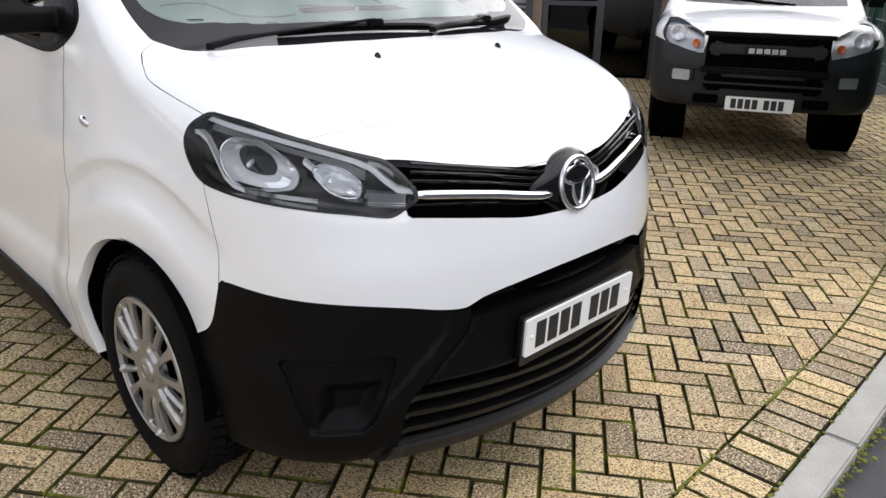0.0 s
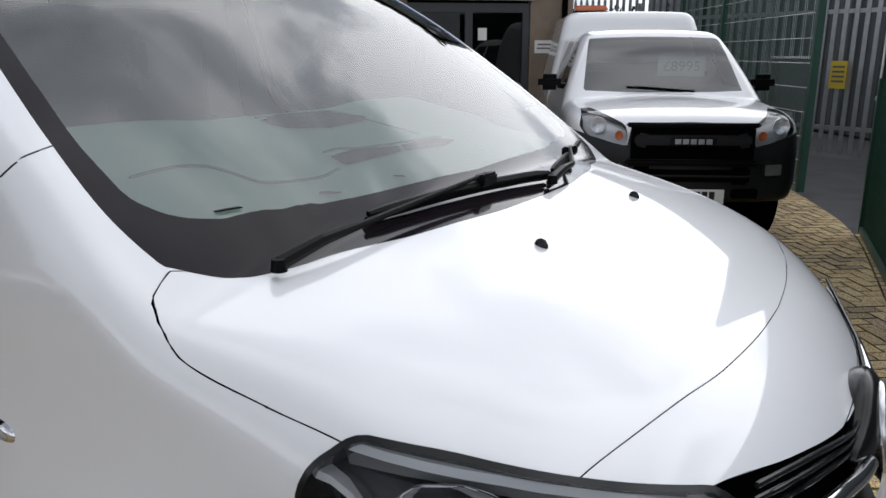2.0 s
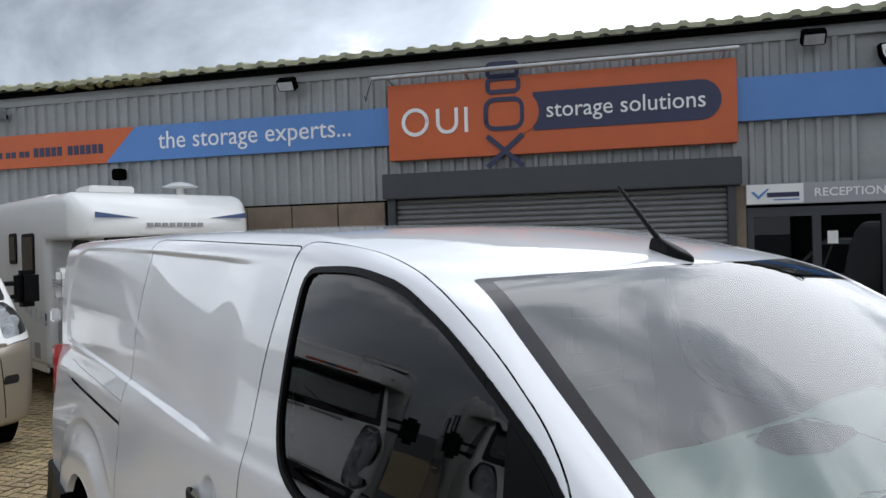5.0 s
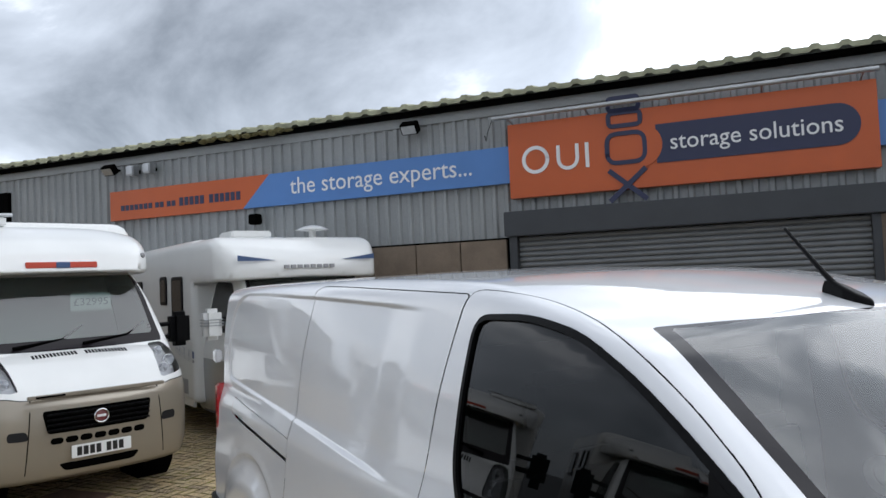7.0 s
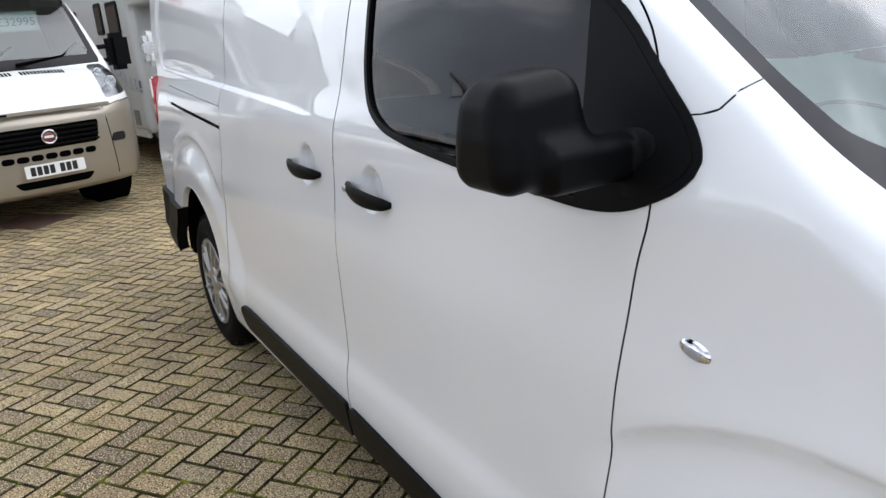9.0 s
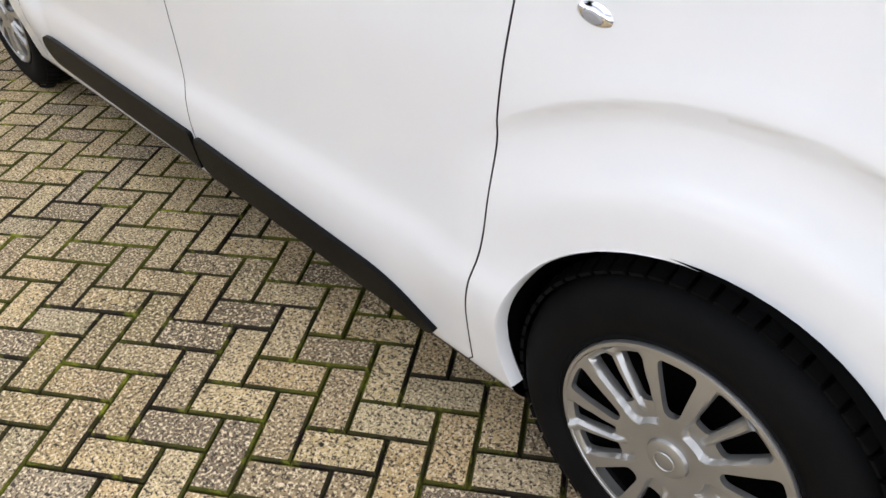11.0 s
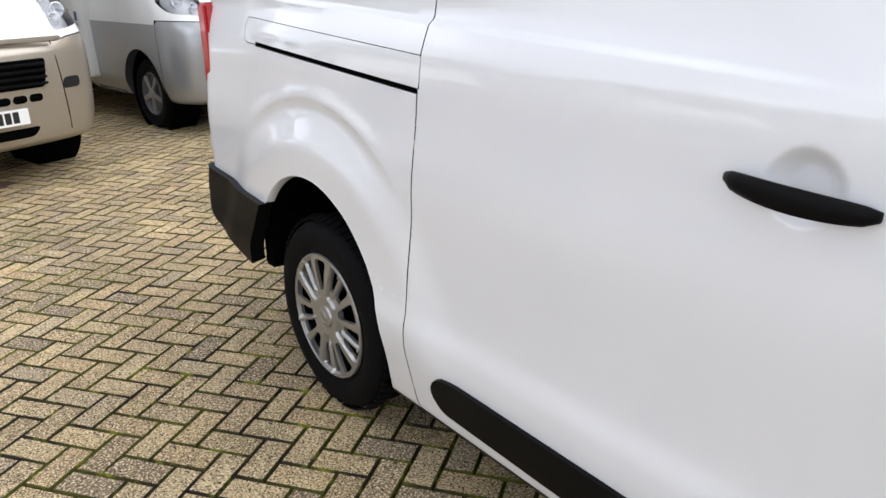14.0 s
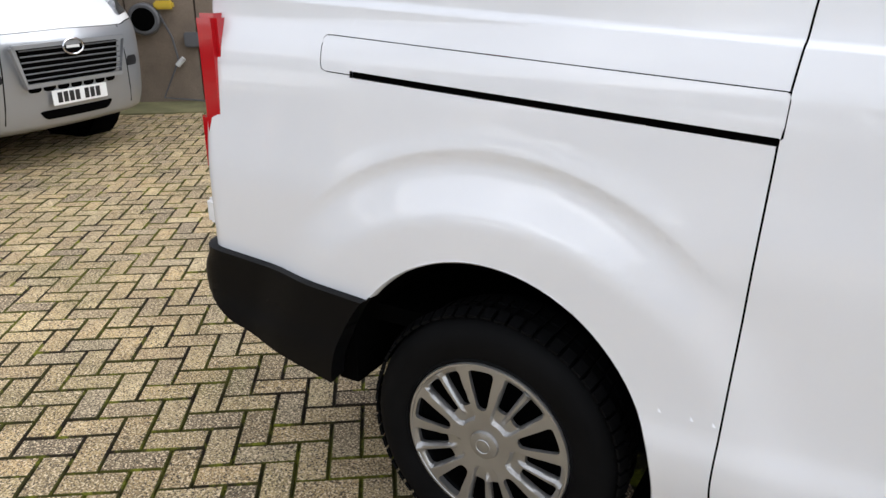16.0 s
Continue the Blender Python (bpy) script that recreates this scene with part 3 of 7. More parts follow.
for x0, x1, z0, z1 in ((1.62, 1.74, 1.72, 1.88), (0.98, 1.1, 1.35, 1.5)):
    part("door_notice", box(x0, x1, FACE + 0.012, FACE + 0.018, z0, z1), CARD, building)
board = part("reception_sign", box(0.65, 2.38, FACE - 0.09, FACE - 0.032, 2.235, 2.50), DECAL_GREY, building, "grey and white reception sign", bevel=0.004)
hang(part("sign_face", box(0.66, 1.33, FACE - 0.096, FACE - 0.088, 2.245, 2.49), CARD, None), board)
tick = part("logo_tick", slab([(0.71, 2.40), (0.75, 2.40), (0.80, 2.345), (0.90, 2.435), (0.93, 2.435), (0.80, 2.30)], FACE - 0.101, FACE - 0.094), BLUE, None)
hang(tick, board)
hang(part("logo_bar", box(0.90, 1.28, FACE - 0.101, FACE - 0.094, 2.325, 2.385), NAVY, None), board)
hang(part("logo_bar", box(0.98, 1.28, FACE - 0.101, FACE - 0.094, 2.285, 2.30), BLUE, None), board)
word = part("lettering", fit_text("lettering", "RECEPTION", 0.80, 0.105, SIGN_WHITE, 0.003, 0.008), SIGN_WHITE, board)
word.matrix_local = Matrix.Translation((1.86, FACE - 0.093, 2.372))
note = part("wall_notice", box(2.40, 2.68, FACE - 0.045, FACE - 0.031, 1.55, 1.72), CARD, building, "white notice on the pier", bevel=0.002)
for k, wd in enumerate((0.2, 0.22)):
    hang(part("notice_bar", box(2.54 - wd / 2, 2.54 + wd / 2, FACE - 0.047, FACE - 0.044, 1.655 - 0.05 * k, 1.675 - 0.05 * k), GREY_PLASTIC, None), note)

# The long sign over the shutter.
sign = thing("shop_sign", "orange sign panel with navy and white shapes and lettering", "sign", YARD)
part("panel", box(-4.14, 0.57, FACE - 0.13, FACE + 0.02, 3.05, 4.13), ORANGE, sign, bevel=0.006)
Y0, Y1 = FACE - 0.142, FACE - 0.128


def arc(cx, cz, r, a0, a1, n=16):
    return [(cx + r * math.cos(radians(a0 + (a1 - a0) * k / n)), cz + r * math.sin(radians(a0 + (a1 - a0) * k / n))) for k in range(n + 1)]


def bar_line(points, r, mat, y0, y1, parent, name="logo_shape"):
    """A flat stroke through points in x and z."""
    bm = bmesh.new()
    p = [Vector((a, b)) for a, b in points]
    left, right = [], []
    for i, q in enumerate(p):
        d = (p[min(i + 1, len(p) - 1)] - p[max(i - 1, 0)]).normalized()
        n = Vector((-d.y, d.x)) * r
        left.append(q + n)
        right.append(q - n)
    for k in range(len(p) - 1):
        a, b, c, d = left[k], left[k + 1], right[k + 1], right[k]
        f = [bm.verts.new((v.x, y0, v.y)) for v in (a, b, c, d)]
        g = [bm.verts.new((v.x, y1, v.y)) for v in (a, b, c, d)]
        bm.faces.new(f)
        for i in range(4):
            bm.faces.new((f[i - 1], f[i], g[i], g[i - 1]))
    bmesh.ops.remove_doubles(bm, verts=bm.verts, dist=1e-5)
    bmesh.ops.recalc_face_normals(bm, faces=bm.faces)
    return part(name, bm, mat, parent)


PILL_L, PILL_R, PILL_Z, PILL_H = -2.05, 0.38, 3.623, 0.262
part("navy_pill", slab([(PILL_L, PILL_Z - PILL_H)] + arc(PILL_R - PILL_H, PILL_Z, PILL_H, -90, 90) + [(PILL_L, PILL_Z + PILL_H)], Y0, Y1), NAVY, sign, "navy rounded band")
part("orange_ring", slab(arc(-2.27, PILL_Z, 0.30, -90, 90), Y0 - 0.004, Y1), ORANGE, sign)
word_parts("lettering", "storage solutions", 2.05, 0.285, SIGN_WHITE, sign, (-0.84, Y0 - 0.006, 3.60), 0.003, 0.002)


def rounded_loop(cx, cz, w, h, r):
    q = rounded([(cx - w, cz - h), (cx + w, cz - h), (cx + w, cz + h), (cx - w, cz + h)], r, 6)
    return [tuple(p) for p in q] + [tuple(q[0]), tuple(q[1])]


bar_line(rounded_loop(-2.455, 3.617, 0.255, 0.20, 0.14), 0.030, NAVY, Y0 - 0.008, Y1, sign)
bar_line(rounded_loop(-2.46, 4.015, 0.215, 0.09, 0.06), 0.030, NAVY, Y0 - 0.008, Y1, sign)
bar_line(rounded_loop(-2.465, 4.225, 0.205, 0.085, 0.05), 0.030, NAVY, Y0 - 0.008, Y1, sign)
bar_line([(-2.70, 3.32), (-2.20, 2.89)], 0.034, NAVY, Y0 - 0.008, Y1, sign)
bar_line([(-2.20, 3.32), (-2.70, 2.89)], 0.034, NAVY, Y0 - 0.010, Y1 - 0.002, sign)
E_Z = 3.58
bar_line(arc(-3.735, E_Z, 0.175, 0, 372, 30), 0.026, SIGN_WHITE, Y0 - 0.004, Y1, sign)
bar_line([(-3.40, E_Z + 0.17), (-3.40, E_Z)] + arc(-3.265, E_Z - 0.03, 0.135, 180, 360, 14) + [(-3.13, E_Z + 0.17)], 0.025, SIGN_WHITE, Y0 - 0.004, Y1, sign)
bar_line([(-2.99, E_Z - 0.18), (-2.99, E_Z + 0.17)], 0.025, SIGN_WHITE, Y0 - 0.004, Y1, sign)
lampbar = thing("sign_light", "grey tubular light over the orange sign", "light", YARD)
part("tube", tube([(-4.30, FACE - 0.33, 4.205), (0.58, FACE - 0.33, 4.205)], 0.032, n=12), STEEL, lampbar, smooth=60)
for k in range(5):
    x = -4.1 + k * 1.13
    part("bracket", tube([(x, FACE + 0.04, 4.16), (x, FACE - 0.33, 4.20)], 0.012, n=6), STEEL, lampbar)
part("cable", tube([(-4.30, FACE - 0.33, 4.20), (-4.42, FACE - 0.2, 4.05), (-4.5, FACE - 0.06, 3.95), (-4.55, FACE + 0.02, 4.05)], 0.006, n=6), DARK, lampbar)

band = thing("long_sign", "blue and orange sign band with white lettering", "sign", YARD)
part("panel", box(0.572, 2.77, FACE - 0.06, FACE + 0.02, 3.32, 3.88), BLUE, band, bevel=0.004)
part("panel", slab([(-8.98, 3.29), (-4.145, 3.29), (-4.145, 3.835), (-8.42, 3.835)], FACE - 0.06, FACE + 0.02), BLUE, band)
part("panel", slab([(-12.05, 3.29), (-8.98, 3.29), (-8.42, 3.835), (-12.05, 3.835)], FACE - 0.06, FACE + 0.02), ORANGE, band)
word_parts("lettering", "the storage experts...", 3.25, 0.36, SIGN_WHITE, band, (-6.375, FACE - 0.066, 3.55), 0.003, 0.0)
x = -11.78
for wd in [0.085] * 7 + [0.0] + [0.085] * 2 + [0.0] + [0.085] * 2:
    if wd:
        part("lettering_bar", box(x, x + wd, FACE - 0.066, FACE - 0.058, 3.46, 3.56), NAVY, band)
        x += 0.112
    else:
        x += 0.05
x = -10.38
for k in range(11):
    part("number_bar", box(x, x + 0.088, FACE - 0.066, FACE - 0.058, 3.45, 3.60), NAVY, band)
    x += 0.117 + (0.09 if k == 4 else 0)


def floodlight(x, z, tilt=35):
    f = thing("floodlight", "black wall floodlight under the eaves", "light", YARD @ pose(x, FACE + 0.02, z), "floodlights on the facade")
    part("bracket", box(-0.05, 0.05, -0.10, 0.0, -0.02, 0.02), DARK, f)
    part("housing", box(-0.14, 0.14, -0.09, 0.05, -0.09, 0.09, m=Matrix.Translation((0, -0.2, 0)) @ Matrix.Rotation(radians(tilt), 4, "X")), DARK, f, bevel=0.015)
    part("lens", box(-0.115, 0.115, -0.096, -0.089, -0.07, 0.06, m=Matrix.Translation((0, -0.2, 0)) @ Matrix.Rotation(radians(tilt), 4, "X")), STEEL, f)


for fx, fz in ((-5.68, 4.28), (1.46, 4.30), (-11.9, 4.24)):
    floodlight(fx, fz)
alarm = thing("alarm_box", "white alarm box with a dark edge", "alarm", YARD @ pose(2.36, FACE - 0.02, 4.05))
part("casing", slab(rounded([(-0.14, 0.12), (0.14, 0.12), (0.12, -0.02), (0.06, -0.13), (-0.06, -0.13), (-0.12, -0.02)], 0.02), -0.07, 0.05), DARK, alarm)
part("front", slab(rounded([(-0.115, 0.10), (0.115, 0.10), (0.10, -0.01), (0.05, -0.09), (-0.05, -0.09), (-0.10, -0.01)], 0.02), -0.08, -0.068), CARD, alarm)
part("logo_bar", box(-0.07, 0.07, -0.084, -0.079, 0.0, 0.045), NAVY, alarm)
for x, z in ((-8.68, 3.08), (-11.4, 4.17), (-11.0, 4.18), (2.5, 4.32)):
    c = thing("camera_box", "small security camera on the cladding", "camera", YARD @ pose(x, FACE - 0.02, z), "security cameras")
    part("casing", box(-0.09, 0.09, -0.2, -0.03, -0.09, 0.09), DARK if x < -5 and z < 4 else STEEL, c, bevel=0.02)
    part("mount", box(-0.025, 0.025, -0.05, 0.06, -0.03, 0.03), DARK, c)
part("dark_panel", box(-17.5, -14.85, FACE - 0.06, FACE + 0.05, 3.3, 4.08), DARK, building, "black panel on the cladding")

reel = thing("hose_reel", "dark hose reel with an orange handle on the wall", "hose reel", YARD @ pose(-5.53, FACE - 0.035, 0.93))
part("drum", spun([(0.0001, -0.16), (0.15, -0.16), (0.17, -0.14), (0.17, -0.03), (0.12, -0.02), (0.12, 0.0)], 32), GREY_PLASTIC, reel, smooth=40)
part("face", spun([(0.0001, -0.168), (0.12, -0.166), (0.125, -0.155)], 32), DARK, reel, smooth=40)
part("handle", box(0.12, 0.32, -0.14, -0.02, 0.10, 0.19), YELLOW, reel, bevel=0.02)
part("hose", tube([(0.16, -0.08, 0.05), (0.26, -0.06, -0.2), (0.3, -0.05, -0.45), (0.1, -0.08, -0.86), (0.6, -0.15, -0.90), (1.1, -0.1, -0.90)], 0.012, n=6), GREY_PLASTIC, reel)
socket = thing("socket_box", "grey outdoor socket on the brown wall", "socket", YARD @ pose(-5.05, FACE - 0.03, 0.70))
part("casing", box(-0.09, 0.09, -0.09, 0, -0.08, 0.08), GREY_PLASTIC, socket, bevel=0.012)
part("plug", tube([(-0.12, -0.06, -0.2), (-0.2, -0.06, -0.28)], 0.03, n=10), CARD, socket)

# Mossy concrete strip along the wall.
strip = part("wall_apron", box(-30, -4.3, FACE - 0.75, FACE, -0.04, 0.012), APRON, None, "mossy concrete apron along the wall", bevel=0.006)
strip.matrix_world = YARD
strip["kind"], strip["category"] = "structure", "apron"

# Dark shed and fences to the side.
shed_turn = math.degrees(math.atan2(17.25 - 23.7, -1.39 + 6.45))
shed = thing("shed", "dark grey clad shed behind the fences", "shed", pose(-6.45, 23.7, 0, 0, 0, shed_turn), kind="structure")
for a in range(0, 32, 8):
    ribs("cladding_sheet", a, a + 8, 0, 4.5, 0, SHED, shed, 0.25, 0.03)
part("end_wall", box(0.0, 32, 0.02, 14, 0, 4.45), SHED, shed)
part("roof", box(-0.15, 32, -0.2, 14.2, 4.5, 4.62), SHED, shed, "dark roof edge", bevel=0.01)
for x in (4.2, 12):
    part("downpipe", tube([(x, -0.1, 0), (x, -0.1, 4.5)], 0.05, n=10), DARK, shed, smooth=60)


def palisade(p, q, h=2.7):
    a, b = Vector((*p, 0)), Vector((*q, 0))
    turn = math.degrees(math.atan2(b.y - a.y, b.x - a.x))
    f = thing("palisade_fence", "galvanised steel palisade fence with pointed pales", "fence", pose(a.x, a.y, 0, 0, 0, turn))
    n = int((b - a).length / 0.155)
    pale = None
    for k in range(n):
        if pale is None:
            bm = slab([(-0.033, 0.06), (0.033, 0.06), (0.033, h - 0.18), (0.012, h - 0.10), (0.034, h - 0.04), (0.0, h), (-0.034, h - 0.04), (-0.012, h - 0.10), (-0.033, h - 0.18)], -0.012, 0.0)
            ob = part("pale", bm, STEEL, f)
            pale = ob.data
        else:
            ob = hang(new("pale", pale), f)
        ob.matrix_local = pose(k * 0.155, 0, 0, 0, 0, random.uniform(-2, 2))
    for z in (0.45, h - 0.55):
        part("rail", box(0, n * 0.155, 0.004, 0.05, z - 0.03, z + 0.03), STEEL, f)
    for k in range(0, n, 17):
        part("post", box(k * 0.155 - 0.05, k * 0.155 + 0.05, 0.05, 0.13, 0, h - 0.25), STEEL, f)


palisade((-6.0, 14.0), (3.2, 10.2))
bush = tagged(new("bush"), "green shrub behind the palisade fence", "shrub")
bm = bmesh.new()
for k in range(900):
    a = Vector((random.gauss(0, 0.8), random.gauss(0, 0.5), random.uniform(0.2, 2.6)))
    m = Matrix.Translation(a) @ Euler((random.uniform(0, 6), random.uniform(0, 6), random.uniform(0, 6))).to_matrix().to_4x4()
    bm.faces.new([bm.verts.new(m @ Vector(p)) for p in ((-0.09, 0, 0), (0, 0.04, 0.01), (0.1, 0, 0), (0, -0.04, 0.01))])
hang(part("leaves", bm, LEAF, None), bush)
hang(part("stem", tube([(0, 0, 0), (0.1, 0, 1.0), (-0.1, 0.1, 2.0)], [0.05, 0.04, 0.015]), HARLING, None), bush)
bush.matrix_world = pose(-5.6, 16.0, 0)


def mesh_panel(name, label, p, q, h, posts=True, wires=9, tone=None):
    """Green welded mesh between posts."""
    a, b = Vector((*p, 0)), Vector((*q, 0))
    turn = math.degrees(math.atan2(b.y - a.y, b.x - a.x))
    f = thing(name, label, "fence", pose(a.x, a.y, 0, 0, 0, turn))
    n = (b - a).length
    bm = bmesh.new()
    x = 0.0
    while x <= n:
        box(x - 0.003, x + 0.003, -0.003, 0.003, 0.06, h, bm)
        x += 0.05
    part("upright_wire", bm, GREEN_STEEL, f)["kind"] = "stuff"
    for k in range(wires + 1):
        z = 0.08 + (h - 0.1) * k / wires
        part("cross_wire", tube([(0, 0.005, z), (n, 0.005, z)], 0.0045, n=6), tone or GREEN_STEEL, f)
    if posts:
        for x in (0, n):
            part("post", box(x - 0.04, x + 0.04, -0.04, 0.04, 0, h + 0.05), GREEN_STEEL, f, bevel=0.006)
    return f, n


mesh_panel("mesh_fence", "green welded mesh fence on square posts", (-0.02, 8.04), (-1.6, 11.0), 2.55, tone=STEEL)
mesh_panel("mesh_fence", "green welded mesh fence on square posts", (-1.6, 11.0), (-2.6, 12.6), 2.55, tone=STEEL)
gate, gl = mesh_panel("mesh_gate", "open green mesh gate with a solid edge", (0.70, 5.90), (1.16, 2.65), 2.4, posts=False, wires=12)
part("gate_stile", box(-0.03, 0.03, -0.03, 0.03, 0.04, 2.42), GREEN_STEEL, gate, bevel=0.006)
part("gate_stile", box(gl - 0.03, gl + 0.03, -0.03, 0.03, 0.0, 2.42), GREEN_STEEL, gate, bevel=0.006)
part("gate_rail", box(0.03, gl - 0.03, -0.025, 0.025, 0.04, 0.10), GREEN_STEEL, gate, bevel=0.004)
part("gate_rail", box(0.03, gl - 0.03, -0.025, 0.025, 2.36, 2.42), GREEN_STEEL, gate, bevel=0.004)
part("gate_sheet", box(0.03, gl - 0.03, 0.012, 0.02, 0.10, 2.36), GREEN_STEEL, gate, "dark green backing sheet")
part("white_strip", box(0.04, 0.10, -0.035, -0.026, 1.35, 1.95), CARD, gate, "white marker strip")
part("latch", box(-0.12, 0.0, -0.03, 0.0, 1.16, 1.20), STEEL, gate, bevel=0.004)
cab = thing("meter_cabinet", "dark grey cabinet with a pale top on a post", "cabinet", pose(-0.45, 9.9, 0, 0, 0, 20))
part("casing", box(-0.22, 0.22, -0.2, 0.2, 0.80, 1.48), GREY_PLASTIC, cab, bevel=0.015)
part("lid", box(-0.24, 0.24, -0.22, 0.22, 1.48, 1.51), CARD, cab, bevel=0.006)
part("post", box(-0.05, 0.05, -0.05, 0.05, 0, 0.80), STEEL, cab)
ys = thing("warning_sign", "yellow warning notice on the fence", "sign", pose(0.02, 11.42, 1.24, 0, 0, -22))
part("plate", box(-0.12, 0.12, -0.02, -0.014, -0.2, 0.2), YELLOW, ys)
for k in range(4):
    part("text_bar", box(-0.09, 0.09, -0.023, -0.02, 0.10 - k * 0.07, 0.13 - k * 0.07), GREY_PLASTIC, ys)

# ---- modelling tools ----
def sstep(a, b, v):
    t = np.clip((v - a) / (b - a), 0, 1)
    return t * t * (3 - 2 * t)


@functools.lru_cache(None)
def curve_knots(knots):
    k = np.array(knots, float)
    x, y = k[:, 0], k[:, 1]
    h, s = np.diff(x), np.diff(y) / np.diff(x)
    return x, y, h, np.r_[s[0], [0 if a * b <= 0 else 2 * a * b / (a + b) for a, b in zip(s[:-1], s[1:])], s[-1]]


def curve_at(v, knots):
    """A smooth curve through (v, value) knots, monotone between them."""
    x, y, h, m = curve_knots(tuple(map(tuple, knots)))
    v = np.clip(v, x[0], x[-1])
    i = np.clip(np.searchsorted(x, v, side="right") - 1, 0, len(h) - 1)
    t = (v - x[i]) / h[i]
    return ((2 * t**3 - 3 * t**2 + 1) * y[i] + (t**3 - 2 * t**2 + t) * h[i] * m[i]
            + (3 * t**2 - 2 * t**3) * y[i + 1] + (t**3 - t**2) * h[i] * m[i + 1])


def smax(a, b, k):
    return np.maximum(a, b) + np.maximum(k - np.abs(a - b), 0) ** 2 / (4 * k)


def smin(a, b, k):
    return -smax(-a, -b, k)


# ---- the van's body, as a field that is negative inside ----
FRONT_AXLE, REAR_AXLE, HUB = 0.045, -3.28, 0.343


def recess_distance(x, z):
    """The pressed panel above the belt line, negative inside, and the distance to its soft fore end."""
    low = 1.405 - 0.0485 * (x + 3.92) - z
    high = z - curve_at(x, [(-4.2, 1.88), (-3.4, 1.876), (-2.6, 1.856), (-1.65, 1.818)])
    rear, fore = -3.96 - x - 0.06 * (z - 1.4), x + 1.64 - 0.03 * (z - 1.4)
    return smax(smax(high, rear, 0.40), low, 0.05), fore


def van_width(x, z):
    w = curve_at(z, [(0.15, 0.89), (0.27, 0.935), (0.36, 0.950), (0.46, 0.957), (0.51, 0.954), (0.585, 0.938), (0.65, 0.935), (0.9, 0.936), (1.1, 0.918),
                     (1.25, 0.906), (1.37, 0.872), (1.6, 0.82), (1.8, 0.757), (1.95, 0.70)])
    w = w - 0.072 * sstep(-0.35, 0.55, x) * (1 + 0.15 * sstep(0.9, 1.3, z)) - 0.012 * sstep(-3.4, -4.2, x)
    # The load space stands more upright towards the rear, and its sides are pressed in between belt and roof.
    w = w + curve_at(x, [(-4.3, 0.105), (-3.5, 0.095), (-2.6, 0.062), (-1.9, 0.022), (-1.45, 0.0)]) * np.clip((z - 1.36) / 0.5, 0, 1.05)
    pressed, fore = recess_distance(x, z)
    w = w - 0.011 * sstep(0.009, -0.009, pressed) * sstep(0.02, -0.30, fore)
    # Over each wheel: a sharp brow, a hollow under it, then the flare.
    for ax, brow in ((FRONT_AXLE, 0.628), (REAR_AXLE, 0.752)):
        r = np.hypot(x - ax, z - HUB)
        s = brow - r
        up = sstep(0.66, 0.94, (z - HUB) / np.maximum(r, 0.05))
        plain = 0.022 * sstep(-0.01, 0.15, s)
        brim = curve_at(s, [(-0.16, 0.0), (-0.05, 0.0015), (-0.004, 0.005), (0.003, 0.0035), (0.016, -0.0025), (0.035, -0.006), (0.055, -0.004), (0.10, 0.007), (0.145, 0.020), (0.165, 0.022), (0.3, 0.022)])
        w = w + (plain + (brim - plain) * up) * sstep(0.30, 0.6, z)
    return w


def van_top(x):
    if np.size(x) > 8 and np.ptp(x) == 0:
        return np.full(np.shape(x), van_top(np.ravel(x)[:1])[0])
    hood = curve_at(x, [(-1.2, 1.66), (-0.2, 1.35), (0.1, 1.290), (0.34, 1.234), (0.55, 1.163), (0.7, 1.095), (0.82, 1.02), (0.9, 0.95), (1.0, 0.82)])
    glass = curve_at(x, [(-4.3, 1.925), (-3.8, 1.945), (-2.5, 1.946), (-1.5, 1.920), (-1.0, 1.862), (-0.72, 1.803), (-0.55, 1.725), (-0.25, 1.535), (0.12, 1.268), (0.6, 0.9), (1.0, 0.6)])
    return smax(hood, glass, 0.012)


def van_field(p):
    x, y, z = p[..., 0], np.abs(p[..., 1]), p[..., 2]
    h = 0.004
    top = van_top(x)
    slope = (van_top(x + h) - van_top(x - h)) / (2 * h)
    crown = 0.10 * y**2 * sstep(-1.6, -0.4, x) + 0.045 * y**2 * (1 - sstep(-1.6, -0.4, x))
    f_top = (z - top + crown) / np.sqrt(1 + slope**2)
    f_side = (y - van_width(x, z)) * 0.97
    nose = curve_at(z, [(0.15, 0.80), (0.22, 0.86), (0.32, 0.905), (0.45, 0.915), (0.6, 0.91), (0.75, 0.90), (0.86, 0.88), (0.95, 0.862), (1.02, 0.84), (1.2, 0.74)])
    f_nose = (x - nose + 0.36 * y**2 + 0.16 * y**6) * 0.85
    f_back = -4.225 - x + 0.05 * y**2 + 0.06 * sstep(1.0, 1.9, z) - 0.022 * sstep(0.70, 0.64, z) + 0.05 * sstep(0.62, 0.45, z)
    f_low = 0.22 - z
    f = smax(f_side, f_nose, 0.17)
    f = smax(f, f_top, 0.05 + 0.06 * sstep(0.0, 0.3, x) + 0.025 * sstep(-0.9, -1.6, x))
    f = smax(f, f_back, 0.06)
    return smax(f, f_low, 0.05)

# ---- the white van ----
van = thing("van", "white panel van with black bumpers parked on block paving", "van")


def xyz(v):
    return v[:, 0], np.abs(v[:, 1]), v[:, 2]


def side(v):
    return v[:, [0, 2]]


def flank(v):
    """Side view unrolled over the shoulder: along the van, and up round the edge of the roof."""
    return np.stack([v[:, 0], v[:, 2] - np.abs(v[:, 1])], 1)


def on_flank(points):
    """Carries side-view points onto the unrolled flank."""
    out = []
    for x, z in points:
        yy = np.linspace(0.3, 1.05, 1500)
        y = yy[np.argmax(van_field(np.stack([np.full(1500, x), yy, np.full(1500, z)], 1)) > 0)]
        out.append((x, z - float(y)))
    return out


